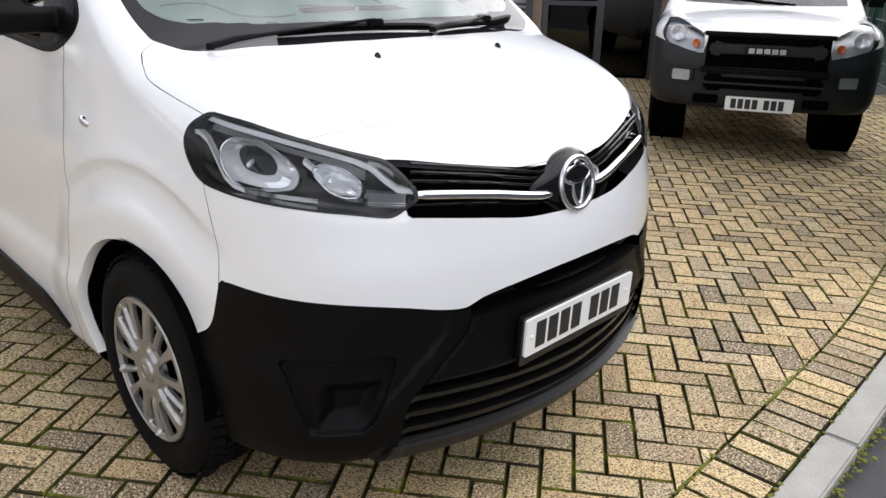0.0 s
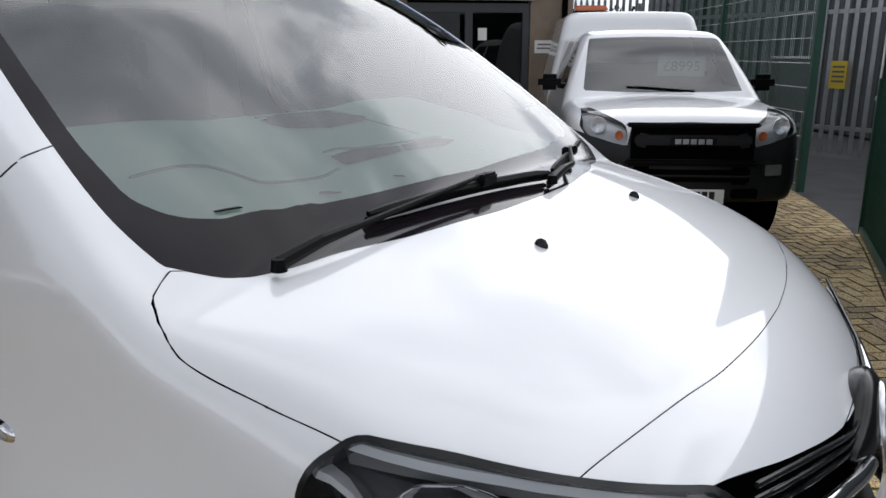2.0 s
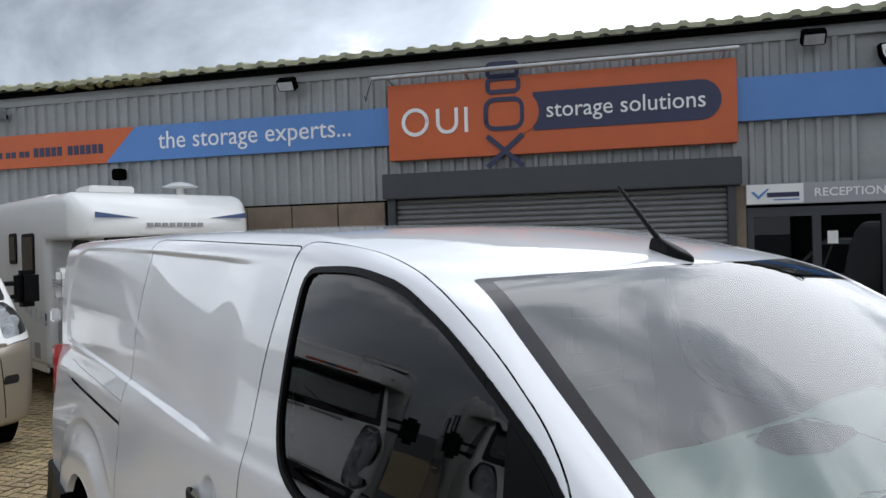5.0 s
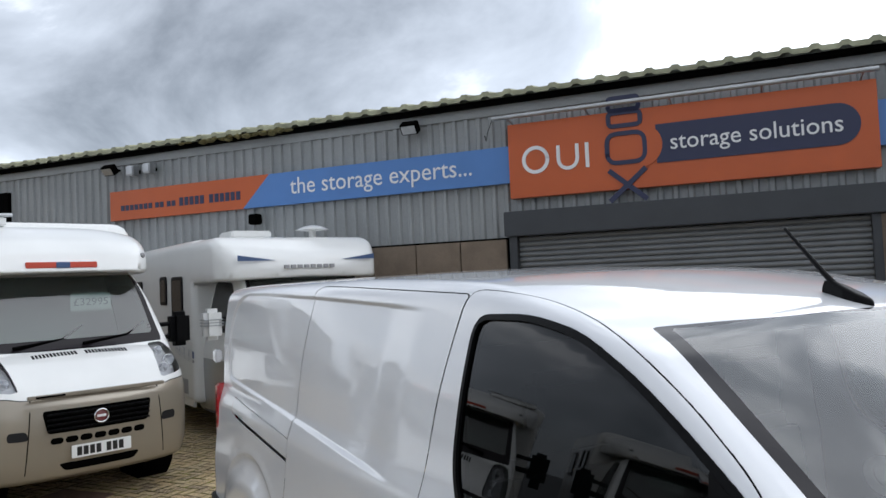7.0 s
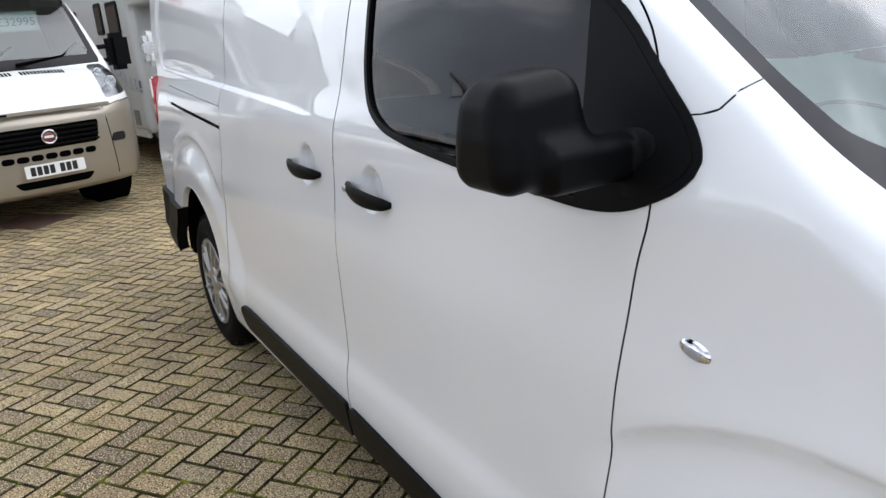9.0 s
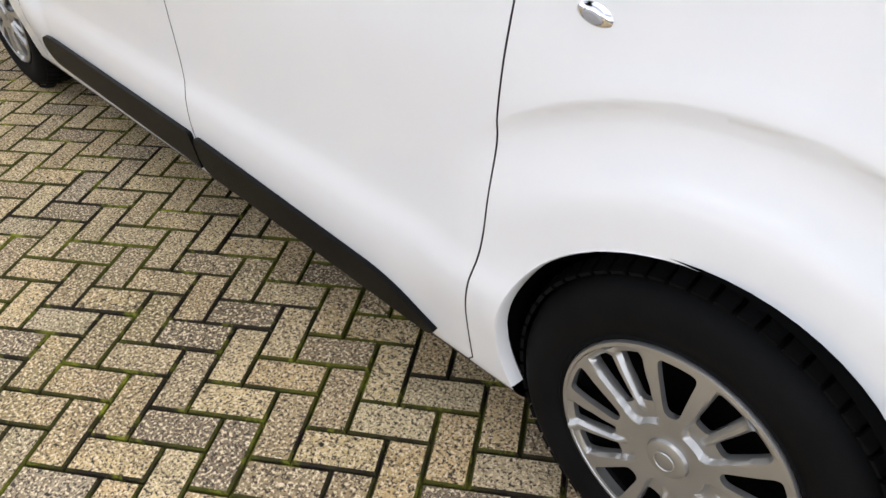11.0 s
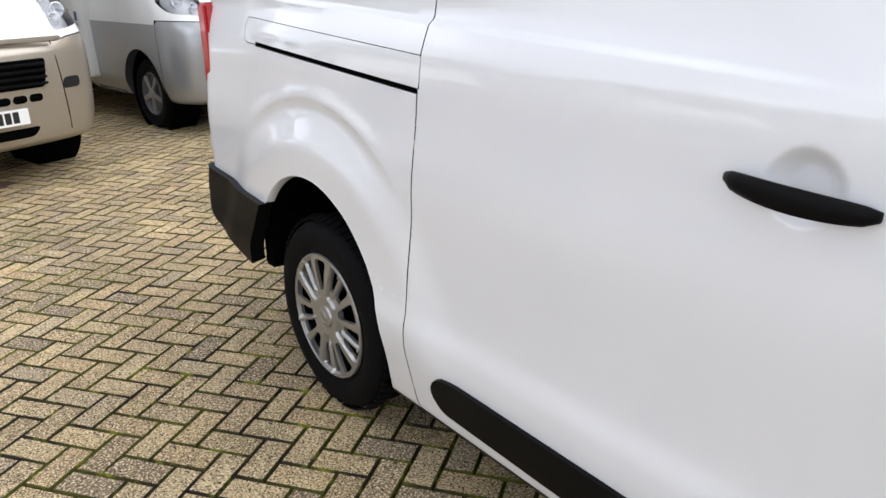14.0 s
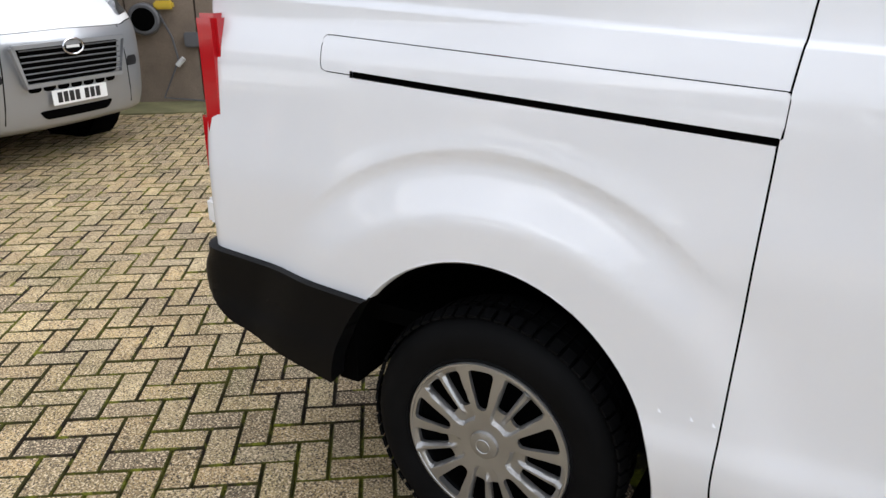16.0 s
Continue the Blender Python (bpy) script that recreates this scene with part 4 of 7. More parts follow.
def slant(v):
    """Coordinates across a front corner: along the corner, and up."""
    return np.stack([(v[:, 0] - np.abs(v[:, 1])) / math.sqrt(2), v[:, 2]], 1)


def offset(mesh, h, field=van_field):
    v, t = mesh
    g = field_slope(field, v)
    return v + h * g / np.linalg.norm(g, axis=1)[:, None], t


def thick(mesh, out, inward, field=van_field):
    """A sheet turned into a solid: raised by out, and inward deep, with walls along its edge."""
    a, t = offset(mesh, out, field)
    b = offset(mesh, -inward, field)[0]
    n = len(a)
    e = np.concatenate([t[:, [0, 1]], t[:, [1, 2]], t[:, [2, 0]]])
    key = e[:, 0] * n + e[:, 1]
    edge = e[~np.isin(key, e[:, 1] * n + e[:, 0])]
    walls = np.concatenate([np.stack([edge[:, 1], edge[:, 0], edge[:, 0] + n], 1), np.stack([edge[:, 1], edge[:, 0] + n, edge[:, 1] + n], 1)])
    return np.concatenate([a, b]), np.concatenate([t, t[:, ::-1] + n, walls])


def solid(name, mesh, mat, parent, out=0.0, inward=0.01, label="", field=van_field):
    """A raised piece with crisp edges."""
    me = mesh_from(name, thick(mesh, out, inward, field), mat)
    me.set_sharp_from_angle(angle=radians(45))
    return part(name, me, mat, parent, label)


def skin(name, mesh, mat, parent, label="", field=van_field):
    return part(name, mesh_from(name, mesh, mat, field), mat, parent, label)


def halves(mesh):
    return split(mesh, mesh[0][:, 1])


# Outlines, in metres from the front axle's foot.
ARCHES = ((0.040, 0.390, 0.353, 0.358), (REAR_AXLE, 0.365, 0.432, 0.482))
WINDOW = rounded([(-1.335, 1.795), (-1.10, 1.80), (-0.89, 1.766), (-0.69, 1.688), (-0.513, 1.59), (-0.386, 1.508), (-0.31, 1.43), (-0.237, 1.36), (-0.208, 1.312),
                  (-0.24, 1.280), (-0.325, 1.240), (-0.42, 1.230), (-0.79, 1.250), (-1.03, 1.272), (-1.18, 1.298), (-1.275, 1.345), (-1.315, 1.43)], [0.05] + [0.08] * 16)
DOOR = rounded([(-1.42, 1.175), (-1.10, 1.17), (-0.90, 1.10), (-0.744, 1.012), (-0.555, 0.884), (-0.401, 0.75), (-0.325, 0.645)]
               + on_flank([(-0.292, 1.40), (-0.272, 1.23), (-0.296, 1.15), (-0.33, 0.85), (-0.342, 0.63), (-0.372, 0.52), (-0.388, 0.42), (-0.40, 0.262), (-1.479, 0.262), (-1.479, 0.52), (-1.487, 0.62), (-1.485, 1.20), (-1.463, 1.55)]),
               [0.05] + [0.08] * 13 + [0.02, 0.02, 0.05, 0.05, 0.1, 0.2])
SLIDER = rounded([(-1.427, 1.145)] + on_flank([(-1.463, 1.55), (-1.485, 1.2), (-1.487, 0.62), (-1.479, 0.52), (-1.479, 0.262), (-2.72, 0.262), (-2.735, 0.46), (-2.712, 1.19), (-2.69, 1.42)]) + [(-2.60, 1.145)], [0.02] * 10 + [0.06])
FLAP = rounded([(-3.752, 1.322), (-2.703, 1.266), (-2.706, 1.182), (-3.752, 1.238)], [0.02, 0.005, 0.005, 0.02])
LAMP = rounded([(-0.327, 1.139), (-0.381, 1.106), (-0.398, 1.066), (-0.388, 1.030), (-0.365, 0.992), (-0.335, 0.972), (-0.262, 0.959), (-0.178, 0.950), (-0.09, 0.941), (0.018, 0.928), (0.122, 0.910),
                (0.186, 0.950), (0.180, 0.968), (0.148, 1.004), (0.103, 1.040), (0.032, 1.058), (-0.065, 1.083), (-0.136, 1.100), (-0.226, 1.122)], 0.02)


def arch_distance(v, grow=0.0):
    d = np.full(len(v), 9.0)
    for cx, cz, rx, rz in ARCHES:
        q = np.hypot((v[:, 0] - cx) / (rx + grow), (v[:, 2] - cz) / (rz + grow))
        d = np.minimum(d, (q - 1) * (rx + grow))
    return np.maximum(d, 0.58 - np.abs(v[:, 1]))


def screen_distance(v, edge=0.0):
    x, y, z = xyz(v)
    yw = curve_at(x, [(-0.85, 0.62), (-0.79, 0.645), (-0.504, 0.732), (-0.33, 0.765), (-0.19, 0.789), (-0.07, 0.80), (0.03, 0.785), (0.1, 0.70), (0.2, 0.4)])
    top = curve_at(y, [(0, -0.695), (0.25, -0.703), (0.53, -0.757), (0.64, -0.787), (0.9, -0.85)])
    return np.maximum(np.maximum(y - yw, top - x), np.maximum(x - 0.24, 1.18 - z)) + edge


def bonnet_back(y):
    return curve_at(y, [(0, 0.218), (0.15, 0.212), (0.30, 0.188), (0.42, 0.165), (0.545, 0.125), (0.63, 0.106), (0.71, 0.078), (0.79, 0.022), (0.86, -0.03)])


def bonnet_distance(v):
    x, y, z = xyz(v)
    front = curve_at(y, [(0, 0.682), (0.13, 0.677), (0.33, 0.655), (0.475, 0.624), (0.6, 0.594), (0.685, 0.569), (0.8, 0.53)])
    low = curve_at(x, [(-0.02, 1.35), (0.028, 1.278), (0.056, 1.245), (0.086, 1.217), (0.128, 1.190), (0.244, 1.154), (0.33, 1.132), (0.45, 1.09), (0.7, 1.0)])
    return np.maximum(np.maximum((x - front) * 0.9, bonnet_back(y) - x), low - z)


def black_front_distance(v):
    x, y, z = xyz(v)
    top = curve_at(y, [(0, 0.712), (0.1, 0.71), (0.25, 0.698), (0.36, 0.681), (0.42, 0.661), (0.47, 0.667), (0.57, 0.689), (0.71, 0.713), (0.82, 0.728), (0.9, 0.752)])
    rear = curve_at(z, [(0.2, 0.30), (0.52, 0.30), (0.563, 0.335), (0.6, 0.392), (0.65, 0.418), (0.75, 0.434), (0.9, 0.44)])
    return np.maximum(z - top, rear - x)


def grille_distance(v):
    x, y, z = xyz(v)
    top = curve_at(y, [(0, 0.975), (0.15, 0.983), (0.38, 1.016), (0.54, 1.04), (0.8, 1.05)])
    low = curve_at(y, [(0, 0.855), (0.18, 0.862), (0.35, 0.885), (0.52, 0.907), (0.8, 0.93)])
    return np.maximum(np.maximum(z - top, low - z), np.maximum(y - 0.545 + (0.955 - z) * 0.15, 0.5 - x))


def rear_black_distance(v):
    x, y, z = xyz(v)
    return np.maximum(z - (0.683 + (-3.58 - x) * 0.063), x + 3.5)


# The body is cut into its panels along the outlines.
shell = grid_surface(van_field, (-4.3, -1.08, 0.14), (1.0, 1.08, 2.0), 0.022)
_, shell = split(shell, arch_distance(shell[0]))
# Rows of edges along the brows over the wheels and round the pressed sides keep them crisp.
for ax, brow in ((FRONT_AXLE, 0.628), (REAR_AXLE, 0.752)):
    for s in (-0.004, 0.003, 0.016, 0.035, 0.055, 0.145):
        a, b = split(shell, np.maximum(np.hypot(shell[0][:, 0] - ax, shell[0][:, 2] - HUB) - brow + s, 0.6 - shell[0][:, 2]))
        shell = weld(a, b)
for s in (-0.011, -0.005, 0.0, 0.005, 0.011):
    a, b = split(shell, np.maximum.reduce([recess_distance(shell[0][:, 0], shell[0][:, 2])[0] + s, 0.6 - np.abs(shell[0][:, 1]), shell[0][:, 0] + 1.58]))
    shell = weld(a, b)
g = field_slope(van_field, shell[0])
shell = shell[0] - (van_field(shell[0]) / np.maximum((g**2).sum(1), 0.05))[:, None] * g, shell[1]
under, shell = split(shell, shell[0][:, 2] - np.where(shell[0][:, 0] < -3.5, 0.41 + 0.21 * (-3.6 - shell[0][:, 0]) + 0.10 * np.clip((-4.08 - shell[0][:, 0]) / 0.14, 0, 2) ** 2, 0.262) + 0.09 * sstep(0.2, 0.4, shell[0][:, 0]))
under = split(under, -3.4 - under[0][:, 0])[0]
skin("underbody", under, BLACK_PLASTIC, van, "black underside of the body")
GAPS = []


def true_distance(d, v):
    """A field's distance along the skin, so that a gap keeps its width where the skin leans away."""
    out = d(v)
    close = np.abs(out) < 0.08
    near = v[close]
    g = field_slope(d, near, 2e-3)
    n = field_slope(van_field, near)
    n = n / np.linalg.norm(n, axis=1)[:, None]
    g = g - (g * n).sum(1)[:, None] * n
    out[close] /= np.clip(np.linalg.norm(g, axis=1), 0.25, 4)
    return out


def inside_all(mesh, *fields):
    """The piece where every field is negative, and the rest."""
    rest = []
    for f in fields:
        mesh, out = split(mesh, f(mesh[0]))
        rest.append(out)
    n, v, t = 0, [], []
    for a, b in rest:
        v.append(a)
        t.append(b + n)
        n += len(a)
    return mesh, (np.concatenate(v), np.concatenate(t))


def shut(mesh, d, g=0.0022):
    """Cuts a panel out with a shut line round it: the panel, and the rest."""
    inside, rest = split(mesh, true_distance(d, mesh[0]) - g)
    panel, line = split(inside, true_distance(d, inside[0]) + g)
    GAPS.append(line)
    return panel, rest


screen, shell = split(shell, np.maximum(screen_distance(shell[0]), -(bonnet_back(np.abs(shell[0][:, 1])) - shell[0][:, 0])))
lamps, shell = split(shell, np.maximum(outline_distance(slant(shell[0]), LAMP), 0.2 - shell[0][:, 0]))
grille_hole, shell = split(shell, grille_distance(shell[0]))
black_front, shell = split(shell, black_front_distance(shell[0]))
rear_black, shell = split(shell, rear_black_distance(shell[0]))
rubber, shell = split(shell, np.maximum(outline_distance(side(shell[0]), WINDOW) - 0.015, 0.55 - np.abs(shell[0][:, 1])))
window, rubber = split(rubber, outline_distance(side(rubber[0]), WINDOW))
bonnet, shell = shut(shell, bonnet_distance, 0.0009)
slot_mid = lambda v: 1.2065 - 0.0597 * (v[:, 0] + 3.19)
slot, shell = inside_all(shell, lambda v: 0.7 - np.abs(v[:, 1]), lambda v: v[:, 0] + 2.712, lambda v: -3.662 - v[:, 0], lambda v: v[:, 2] - slot_mid(v) - 0.0075, lambda v: slot_mid(v) - 0.0075 - v[:, 2])
flap, shell = shut(shell, lambda v: np.maximum(outline_distance(side(v), FLAP), 0.5 - np.abs(v[:, 1])), 0.0012)
slider, shell = shut(shell, lambda v: np.maximum(outline_distance(flank(v), SLIDER), 0.1 - np.abs(v[:, 1])), 0.0022)
door, shell = shut(shell, lambda v: np.maximum(outline_distance(flank(v), DOOR), 0.1 - np.abs(v[:, 1])), 0.002)
dish_line = lambda v: np.minimum(np.hypot(v[:, 0] + 1.243, (v[:, 2] - 1.128) * 1.05), np.hypot(v[:, 0] + 1.703, (v[:, 2] - 1.142) * 1.05)) - 0.078
door = split(door, np.maximum(dish_line(door[0]), 0.6 - np.abs(door[0][:, 1])))[1]
slider = split(slider, np.maximum(dish_line(slider[0]), 0.6 - np.abs(slider[0][:, 1])))[1]
bumper_white, shell = shut(shell, lambda v: np.maximum(np.maximum(curve_at(v[:, 2], [(0.5, 0.43), (0.73, 0.432), (0.83, 0.424), (0.915, 0.402), (0.972, 0.385), (1.2, 0.36)]) - v[:, 0], v[:, 2] - 0.985), -1), 0.0012)
joint_mid = lambda v: v[:, 2] - curve_at(np.abs(v[:, 1]), [(0.74, 1.428), (0.77, 1.425), (0.785, 1.423), (0.832, 1.411), (0.861, 1.384), (0.88, 1.36), (0.93, 1.28)])
pillar_gap, shell = inside_all(shell, lambda v: 0.74 - np.abs(v[:, 1]), lambda v: v[:, 0] + 0.12, lambda v: -0.30 - v[:, 0], lambda v: joint_mid(v) - 0.0009, lambda v: -0.0009 - joint_mid(v))
GAPS.append(pillar_gap)
skin("body", shell, WHITE, van, "white painted body shell")
skin("bonnet", bonnet, WHITE, van)
skin("front_bumper_skin", bumper_white, WHITE, van, "white upper bumper skin")
for mesh, name in ((door, "front_door"), (slider, "sliding_door"), (flap, "rail_cover")):
    for half in halves(mesh):
        skin(name, half, WHITE, van)
for k, line in enumerate(GAPS):
    for half in ((line,) if k in (0, 4) else halves(line)):
        solid("shut_line", offset(half, -0.004), DARK, van, 0, 0.006)
for half in halves(slot):
    solid("door_rail", offset(half, -0.012), DARK, van, 0, 0.01, "black sliding door rail")

# A dark lining behind every panel, so that gaps and windows show an inside.
lining = split(shell, shell[0][:, 0] + 1.6)[1]
for mesh in (*halves(door), bonnet, *halves(lining)):
    skin("lining", (offset(mesh, -0.035)[0], mesh[1]), INTERIOR, van, "dark cab lining")

# Glass.
border_line = lambda v: np.maximum(
    np.maximum(np.abs(v[:, 1]) - curve_at(v[:, 0], [(-0.85, 0.585), (-0.59, 0.668), (-0.414, 0.714), (-0.266, 0.742), (-0.151, 0.758), (-0.085, 0.757), (-0.04, 0.732), (0.0, 0.66), (0.03, 0.5), (0.1, 0.3)]),
               curve_at(np.abs(v[:, 1]), [(0, -0.676), (0.5, -0.730), (0.7, -0.79)]) - v[:, 0]),
    v[:, 0] - curve_at(np.abs(v[:, 1]), [(0, 0.068), (0.34, 0.05), (0.6, 0.015), (0.7, -0.005), (0.8, -0.06)]))
clear, border = split(screen, border_line(screen[0]))
ws = skin("windscreen", clear, WINDSCREEN, van, "green-tinted windscreen reflecting clouds")
ws.visible_shadow = False
skin("windscreen_border", border, CERAMIC, van, "black glazing border")
for half in halves(rubber):
    solid("window_seal", half, BLACK_PLASTIC, van, 0.003, 0.02)
for half in halves(window):
    pane, corner = split(half, half[0][:, 0] + 0.462 + (half[0][:, 2] - 1.43) * 0.1)
    p = skin("side_window", offset(pane, -0.006), DARK_GLASS, van, "dark side window glass")
    p.visible_shadow = False
    near, far = split(corner, corner[0][:, 0] + 0.287 + (corner[0][:, 2] - 1.3) * 0.1)
    solid("corner_panel", near, BLACK_PLASTIC, van, 0.004, 0.02, "matt black mirror corner panel")
    solid("corner_panel", far, BLACK_PLASTIC, van, 0.004, 0.02)

# Front bumper, in black textured plastic.
POCKET = rounded([(-0.165, 0.560), (0.137, 0.562), (0.118, 0.47), (0.085, 0.385), (0.055, 0.343), (-0.09, 0.345), (-0.13, 0.47)], 0.025)
DEEP = rounded([(-0.06, 0.49), (0.108, 0.49), (0.085, 0.395), (0.05, 0.352), (-0.075, 0.352)], 0.03)


def cheek(y, z):
    return y - curve_at(z, [(0.2, 0.60), (0.295, 0.588), (0.41, 0.572), (0.51, 0.50), (0.62, 0.412), (0.72, 0.40)])


def bumper_field(p):
    f = van_field(p)
    q = p.reshape(-1, 3)
    s = slant(q)
    a = outline_distance(s, POCKET)
    b = outline_distance(s, DEEP)
    x, y, z = xyz(q)
    cut = 0.020 * sstep(0.003, -0.010, a) * sstep(-0.02, 0.012, 0.565 - z) + 0.040 * sstep(0.006, -0.045, b)
    ledge = -0.008 * sstep(0.045, 0.03, np.abs(cheek(y, z) - 0.02)) * sstep(0.25, 0.3, z)
    return f + (cut + ledge).reshape(f.shape)


fine = grid_surface(bumper_field, (0.28, -0.97, 0.15), (0.98, 0.97, 0.80), 0.014)
for line, steps in ((POCKET, (-0.003, 0.001, 0.005, 0.010)), (DEEP, (-0.006, 0.004, 0.018, 0.032, 0.045))):
    for s in steps:
        a, b = split(fine, np.maximum(outline_distance(slant(fine[0]), line) + s, 0.3 - fine[0][:, 0]))
        fine = weld(a, b)
g = field_slope(bumper_field, fine[0])
fine = fine[0] - (bumper_field(fine[0]) / np.maximum((g**2).sum(1), 0.05))[:, None] * g, fine[1]
fine = split(fine, arch_distance(fine[0]))[1]
fine = split(fine, black_front_distance(fine[0]))[0]
fine = split(fine, 0.178 - fine[0][:, 2])[0]
hole, cheeks = split(fine, np.maximum(cheek(*xyz(fine[0])[1:]), 0.29 - fine[0][:, 2]))
skin("front_bumper", cheeks, BLACK_PLASTIC, van, "black textured lower bumper", bumper_field)
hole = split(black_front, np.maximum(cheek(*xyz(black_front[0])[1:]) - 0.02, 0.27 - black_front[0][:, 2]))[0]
# Near-black sheet behind the slats: the hollow's shade is put into its colour.
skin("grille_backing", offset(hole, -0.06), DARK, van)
wide = split(fine, np.maximum(cheek(*xyz(fine[0])[1:]), 0.285 - fine[0][:, 2]))[0]


def band(mesh, z0, z1, rise=0.0):
    y = np.abs(mesh[0][:, 1])
    z = mesh[0][:, 2] - rise * y
    return split(mesh, np.maximum(z - z1, z0 - z))[0]


for z0, z1 in ((0.302, 0.318), (0.350, 0.366), (0.398, 0.414), (0.446, 0.462)):
    solid("grille_slat", band(wide, z0, z1, 0.03), GLOSS_BLACK, van, -0.012, 0.04)
for z0, z1 in ((0.655, 0.664), (0.680, 0.689)):
    solid("grille_slat", band(wide, z0, z1, -0.02), GLOSS_BLACK, van, -0.014, 0.03)
beam = band(wide, 0.484, 0.640, -0.02)
solid("plate_beam", beam, BLACK_PLASTIC, van, 0.004, 0.045, "black beam behind the number plate")
lip = split(fine, np.maximum(fine[0][:, 2] - 0.288, np.abs(fine[0][:, 1]) - 0.60))[0]
solid("bumper_lip", lip, SLATE_PLASTIC, van, 0.014, 0.02, "black lower bumper lip")
solid("rear_bumper", rear_black, BLACK_PLASTIC, van, 0.026, 0.03, "black rear bumper")


def number_plate(parent, m, bars, dark=PLATE_BLACK, width=0.52):
    """A plate that faces -y, with plain bars for its characters."""
    plate = part("number_plate", slab(rounded([(-width / 2, -0.0555), (width / 2, -0.0555), (width / 2, 0.0555), (-width / 2, 0.0555)], 0.008), -0.004, 0.004), PLATE_WHITE, parent, "white number plate with black bars")
    plate.matrix_local = m
    for x in bars:
        hang(part("plate_bar", box(x - 0.021, x + 0.021, -0.0055, -0.003, -0.039, 0.039), dark, None), plate)
    return plate


BARS = (-0.196, -0.141, -0.086, -0.031, 0.058, 0.113, 0.168)
pl = number_plate(van, pose(0.922, 0.0, 0.545, 0, 0, 90) @ pose(0, 0, 0, 2, 0, 0), BARS)
hang(part("plate_holder", slab(rounded([(-0.268, -0.085), (0.268, -0.085), (0.268, 0.062), (-0.268, 0.062)], 0.01), 0.005, 0.02), GLOSS_BLACK, None), pl)
for x in (-0.235, 0.235):
    hang(part("screw_cap", spun([(0.0001, -0.009), (0.006, -0.008), (0.008, -0.004)], 12, m=Matrix.Translation((x, 0, 0))), PLATE_WHITE, None), pl)

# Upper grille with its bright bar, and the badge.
# This sunken sheet, too, holds the hollow's shade as a near-black colour.
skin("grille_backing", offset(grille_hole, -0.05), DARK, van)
for sign in (-1, 1):
    line = []
    for k in range(20):
        y = 0.10 + 0.405 * k / 19
        z = float(curve_at(np.array(y), [(0, 0.900), (0.12, 0.906), (0.31, 0.936), (0.49, 0.957), (0.6, 0.965)]))
        xs = np.linspace(1.0, 0.5, 600)
        x = float(xs[np.argmax(van_field(np.stack([xs, np.full(600, y), np.full(600, z)], 1)) < 0)])
        line.append((x - 0.004, sign * y, z))
    for c in (-0.032, 0.030, 0.052, 0.073):
        rail = [(x - 0.024, y, z + c * (0.75 + 0.5 * abs(y))) for x, y, z in line]
        rail = [p for p in rail if grille_distance(np.array([p]))[0] < -0.005]
        if len(rail) > 3:
            part("grille_slat", tube(rail, 0.0045, n=6), GLOSS_BLACK, van, smooth=60)
    bar = part("chrome_bar", tube(line, [0.008] + [0.0135] * 18 + [0.011], n=14), CHROME, van, "bright chrome grille bar", smooth=60)


def badge_field(p):
    x, y, z = p[..., 0] - 0.828, p[..., 1], p[..., 2] - 0.918
    r = np.sqrt((x / 0.047) ** 2 + (y / 0.108) ** 2 + (z / 0.098) ** 2)
    wing = np.sqrt((x / 0.035) ** 2 + (y / 0.165) ** 2 + (z / 0.050) ** 2)
    return smin((r - 1) * 0.07, (wing - 1) * 0.05, 0.03)


skin("badge_mount", grid_surface(badge_field, (0.75, -0.22, 0.78), (0.95, 0.22, 1.05), 0.011), GLOSS_BLACK, van, "gloss black badge mount", badge_field)


def ring(rx, rz, cy, cz, r, n=40):
    return tube([(0.004, cy + rx * math.cos(a), cz + rz * math.sin(a)) for a in (2 * math.pi * k / n for k in range(n + 1))], r)


BADGE_CHROME = material("satin_badge_chrome", (0.62, 0.62, 0.63), 0.2, metal=0.9)
badge = hang(new("badge"), van)
badge.matrix_local = pose(0.866, 0, 0.920, 0, -10, 0)
part("badge_disc", spun([(0.0001, -0.004), (0.066, -0.003), (0.07, 0.006)], 40, m=pose(0, 0, 0, 0, 0, 90)), GLOSS_BLACK, badge)
part("badge_ring", ring(0.074, 0.072, 0, 0, 0.0085), BADGE_CHROME, badge, smooth=60)
part("badge_oval", ring(0.024, 0.060, 0, 0.002, 0.0065), BADGE_CHROME, badge, smooth=60)
part("badge_oval", ring(0.060, 0.024, 0, 0.026, 0.0065), BADGE_CHROME, badge, smooth=60)


# Headlights: a clear cover over a dark housing with bright reflectors.
def corner_point(u, z, deep, sign):
    """A point behind the skin at a front corner."""
    d = np.array([1, 1, 0]) / math.sqrt(2)
    base = np.array([u / math.sqrt(2), -u / math.sqrt(2), z])
    s = np.linspace(0.9, 0.1, 400)
    p = base + s[:, None] * d
    k = np.argmax(van_field(p) < -deep)
    return Vector((p[k][0], sign * p[k][1], z))


def lamp_strip(points, deep, h, sign, depth=0.012):
    """A bright fin: a ribbon that follows points in the lamp."""
    bm = bmesh.new()
    line = [corner_point(u, z, deep, sign) for u, z in points]
    back = Vector((-0.7, -0.7 * sign, 0)) * depth
    rows = [[bm.verts.new(p + Vector((0, 0, h))), bm.verts.new(p - Vector((0, 0, h))), bm.verts.new(p - Vector((0, 0, h)) + back), bm.verts.new(p + Vector((0, 0, h)) + back)] for p in line]
    for a, b in zip(rows, rows[1:]):
        for k in range(4):
            bm.faces.new((a[k], a[(k + 1) % 4], b[(k + 1) % 4], b[k]))
    bmesh.ops.recalc_face_normals(bm, faces=bm.faces)
    return bm


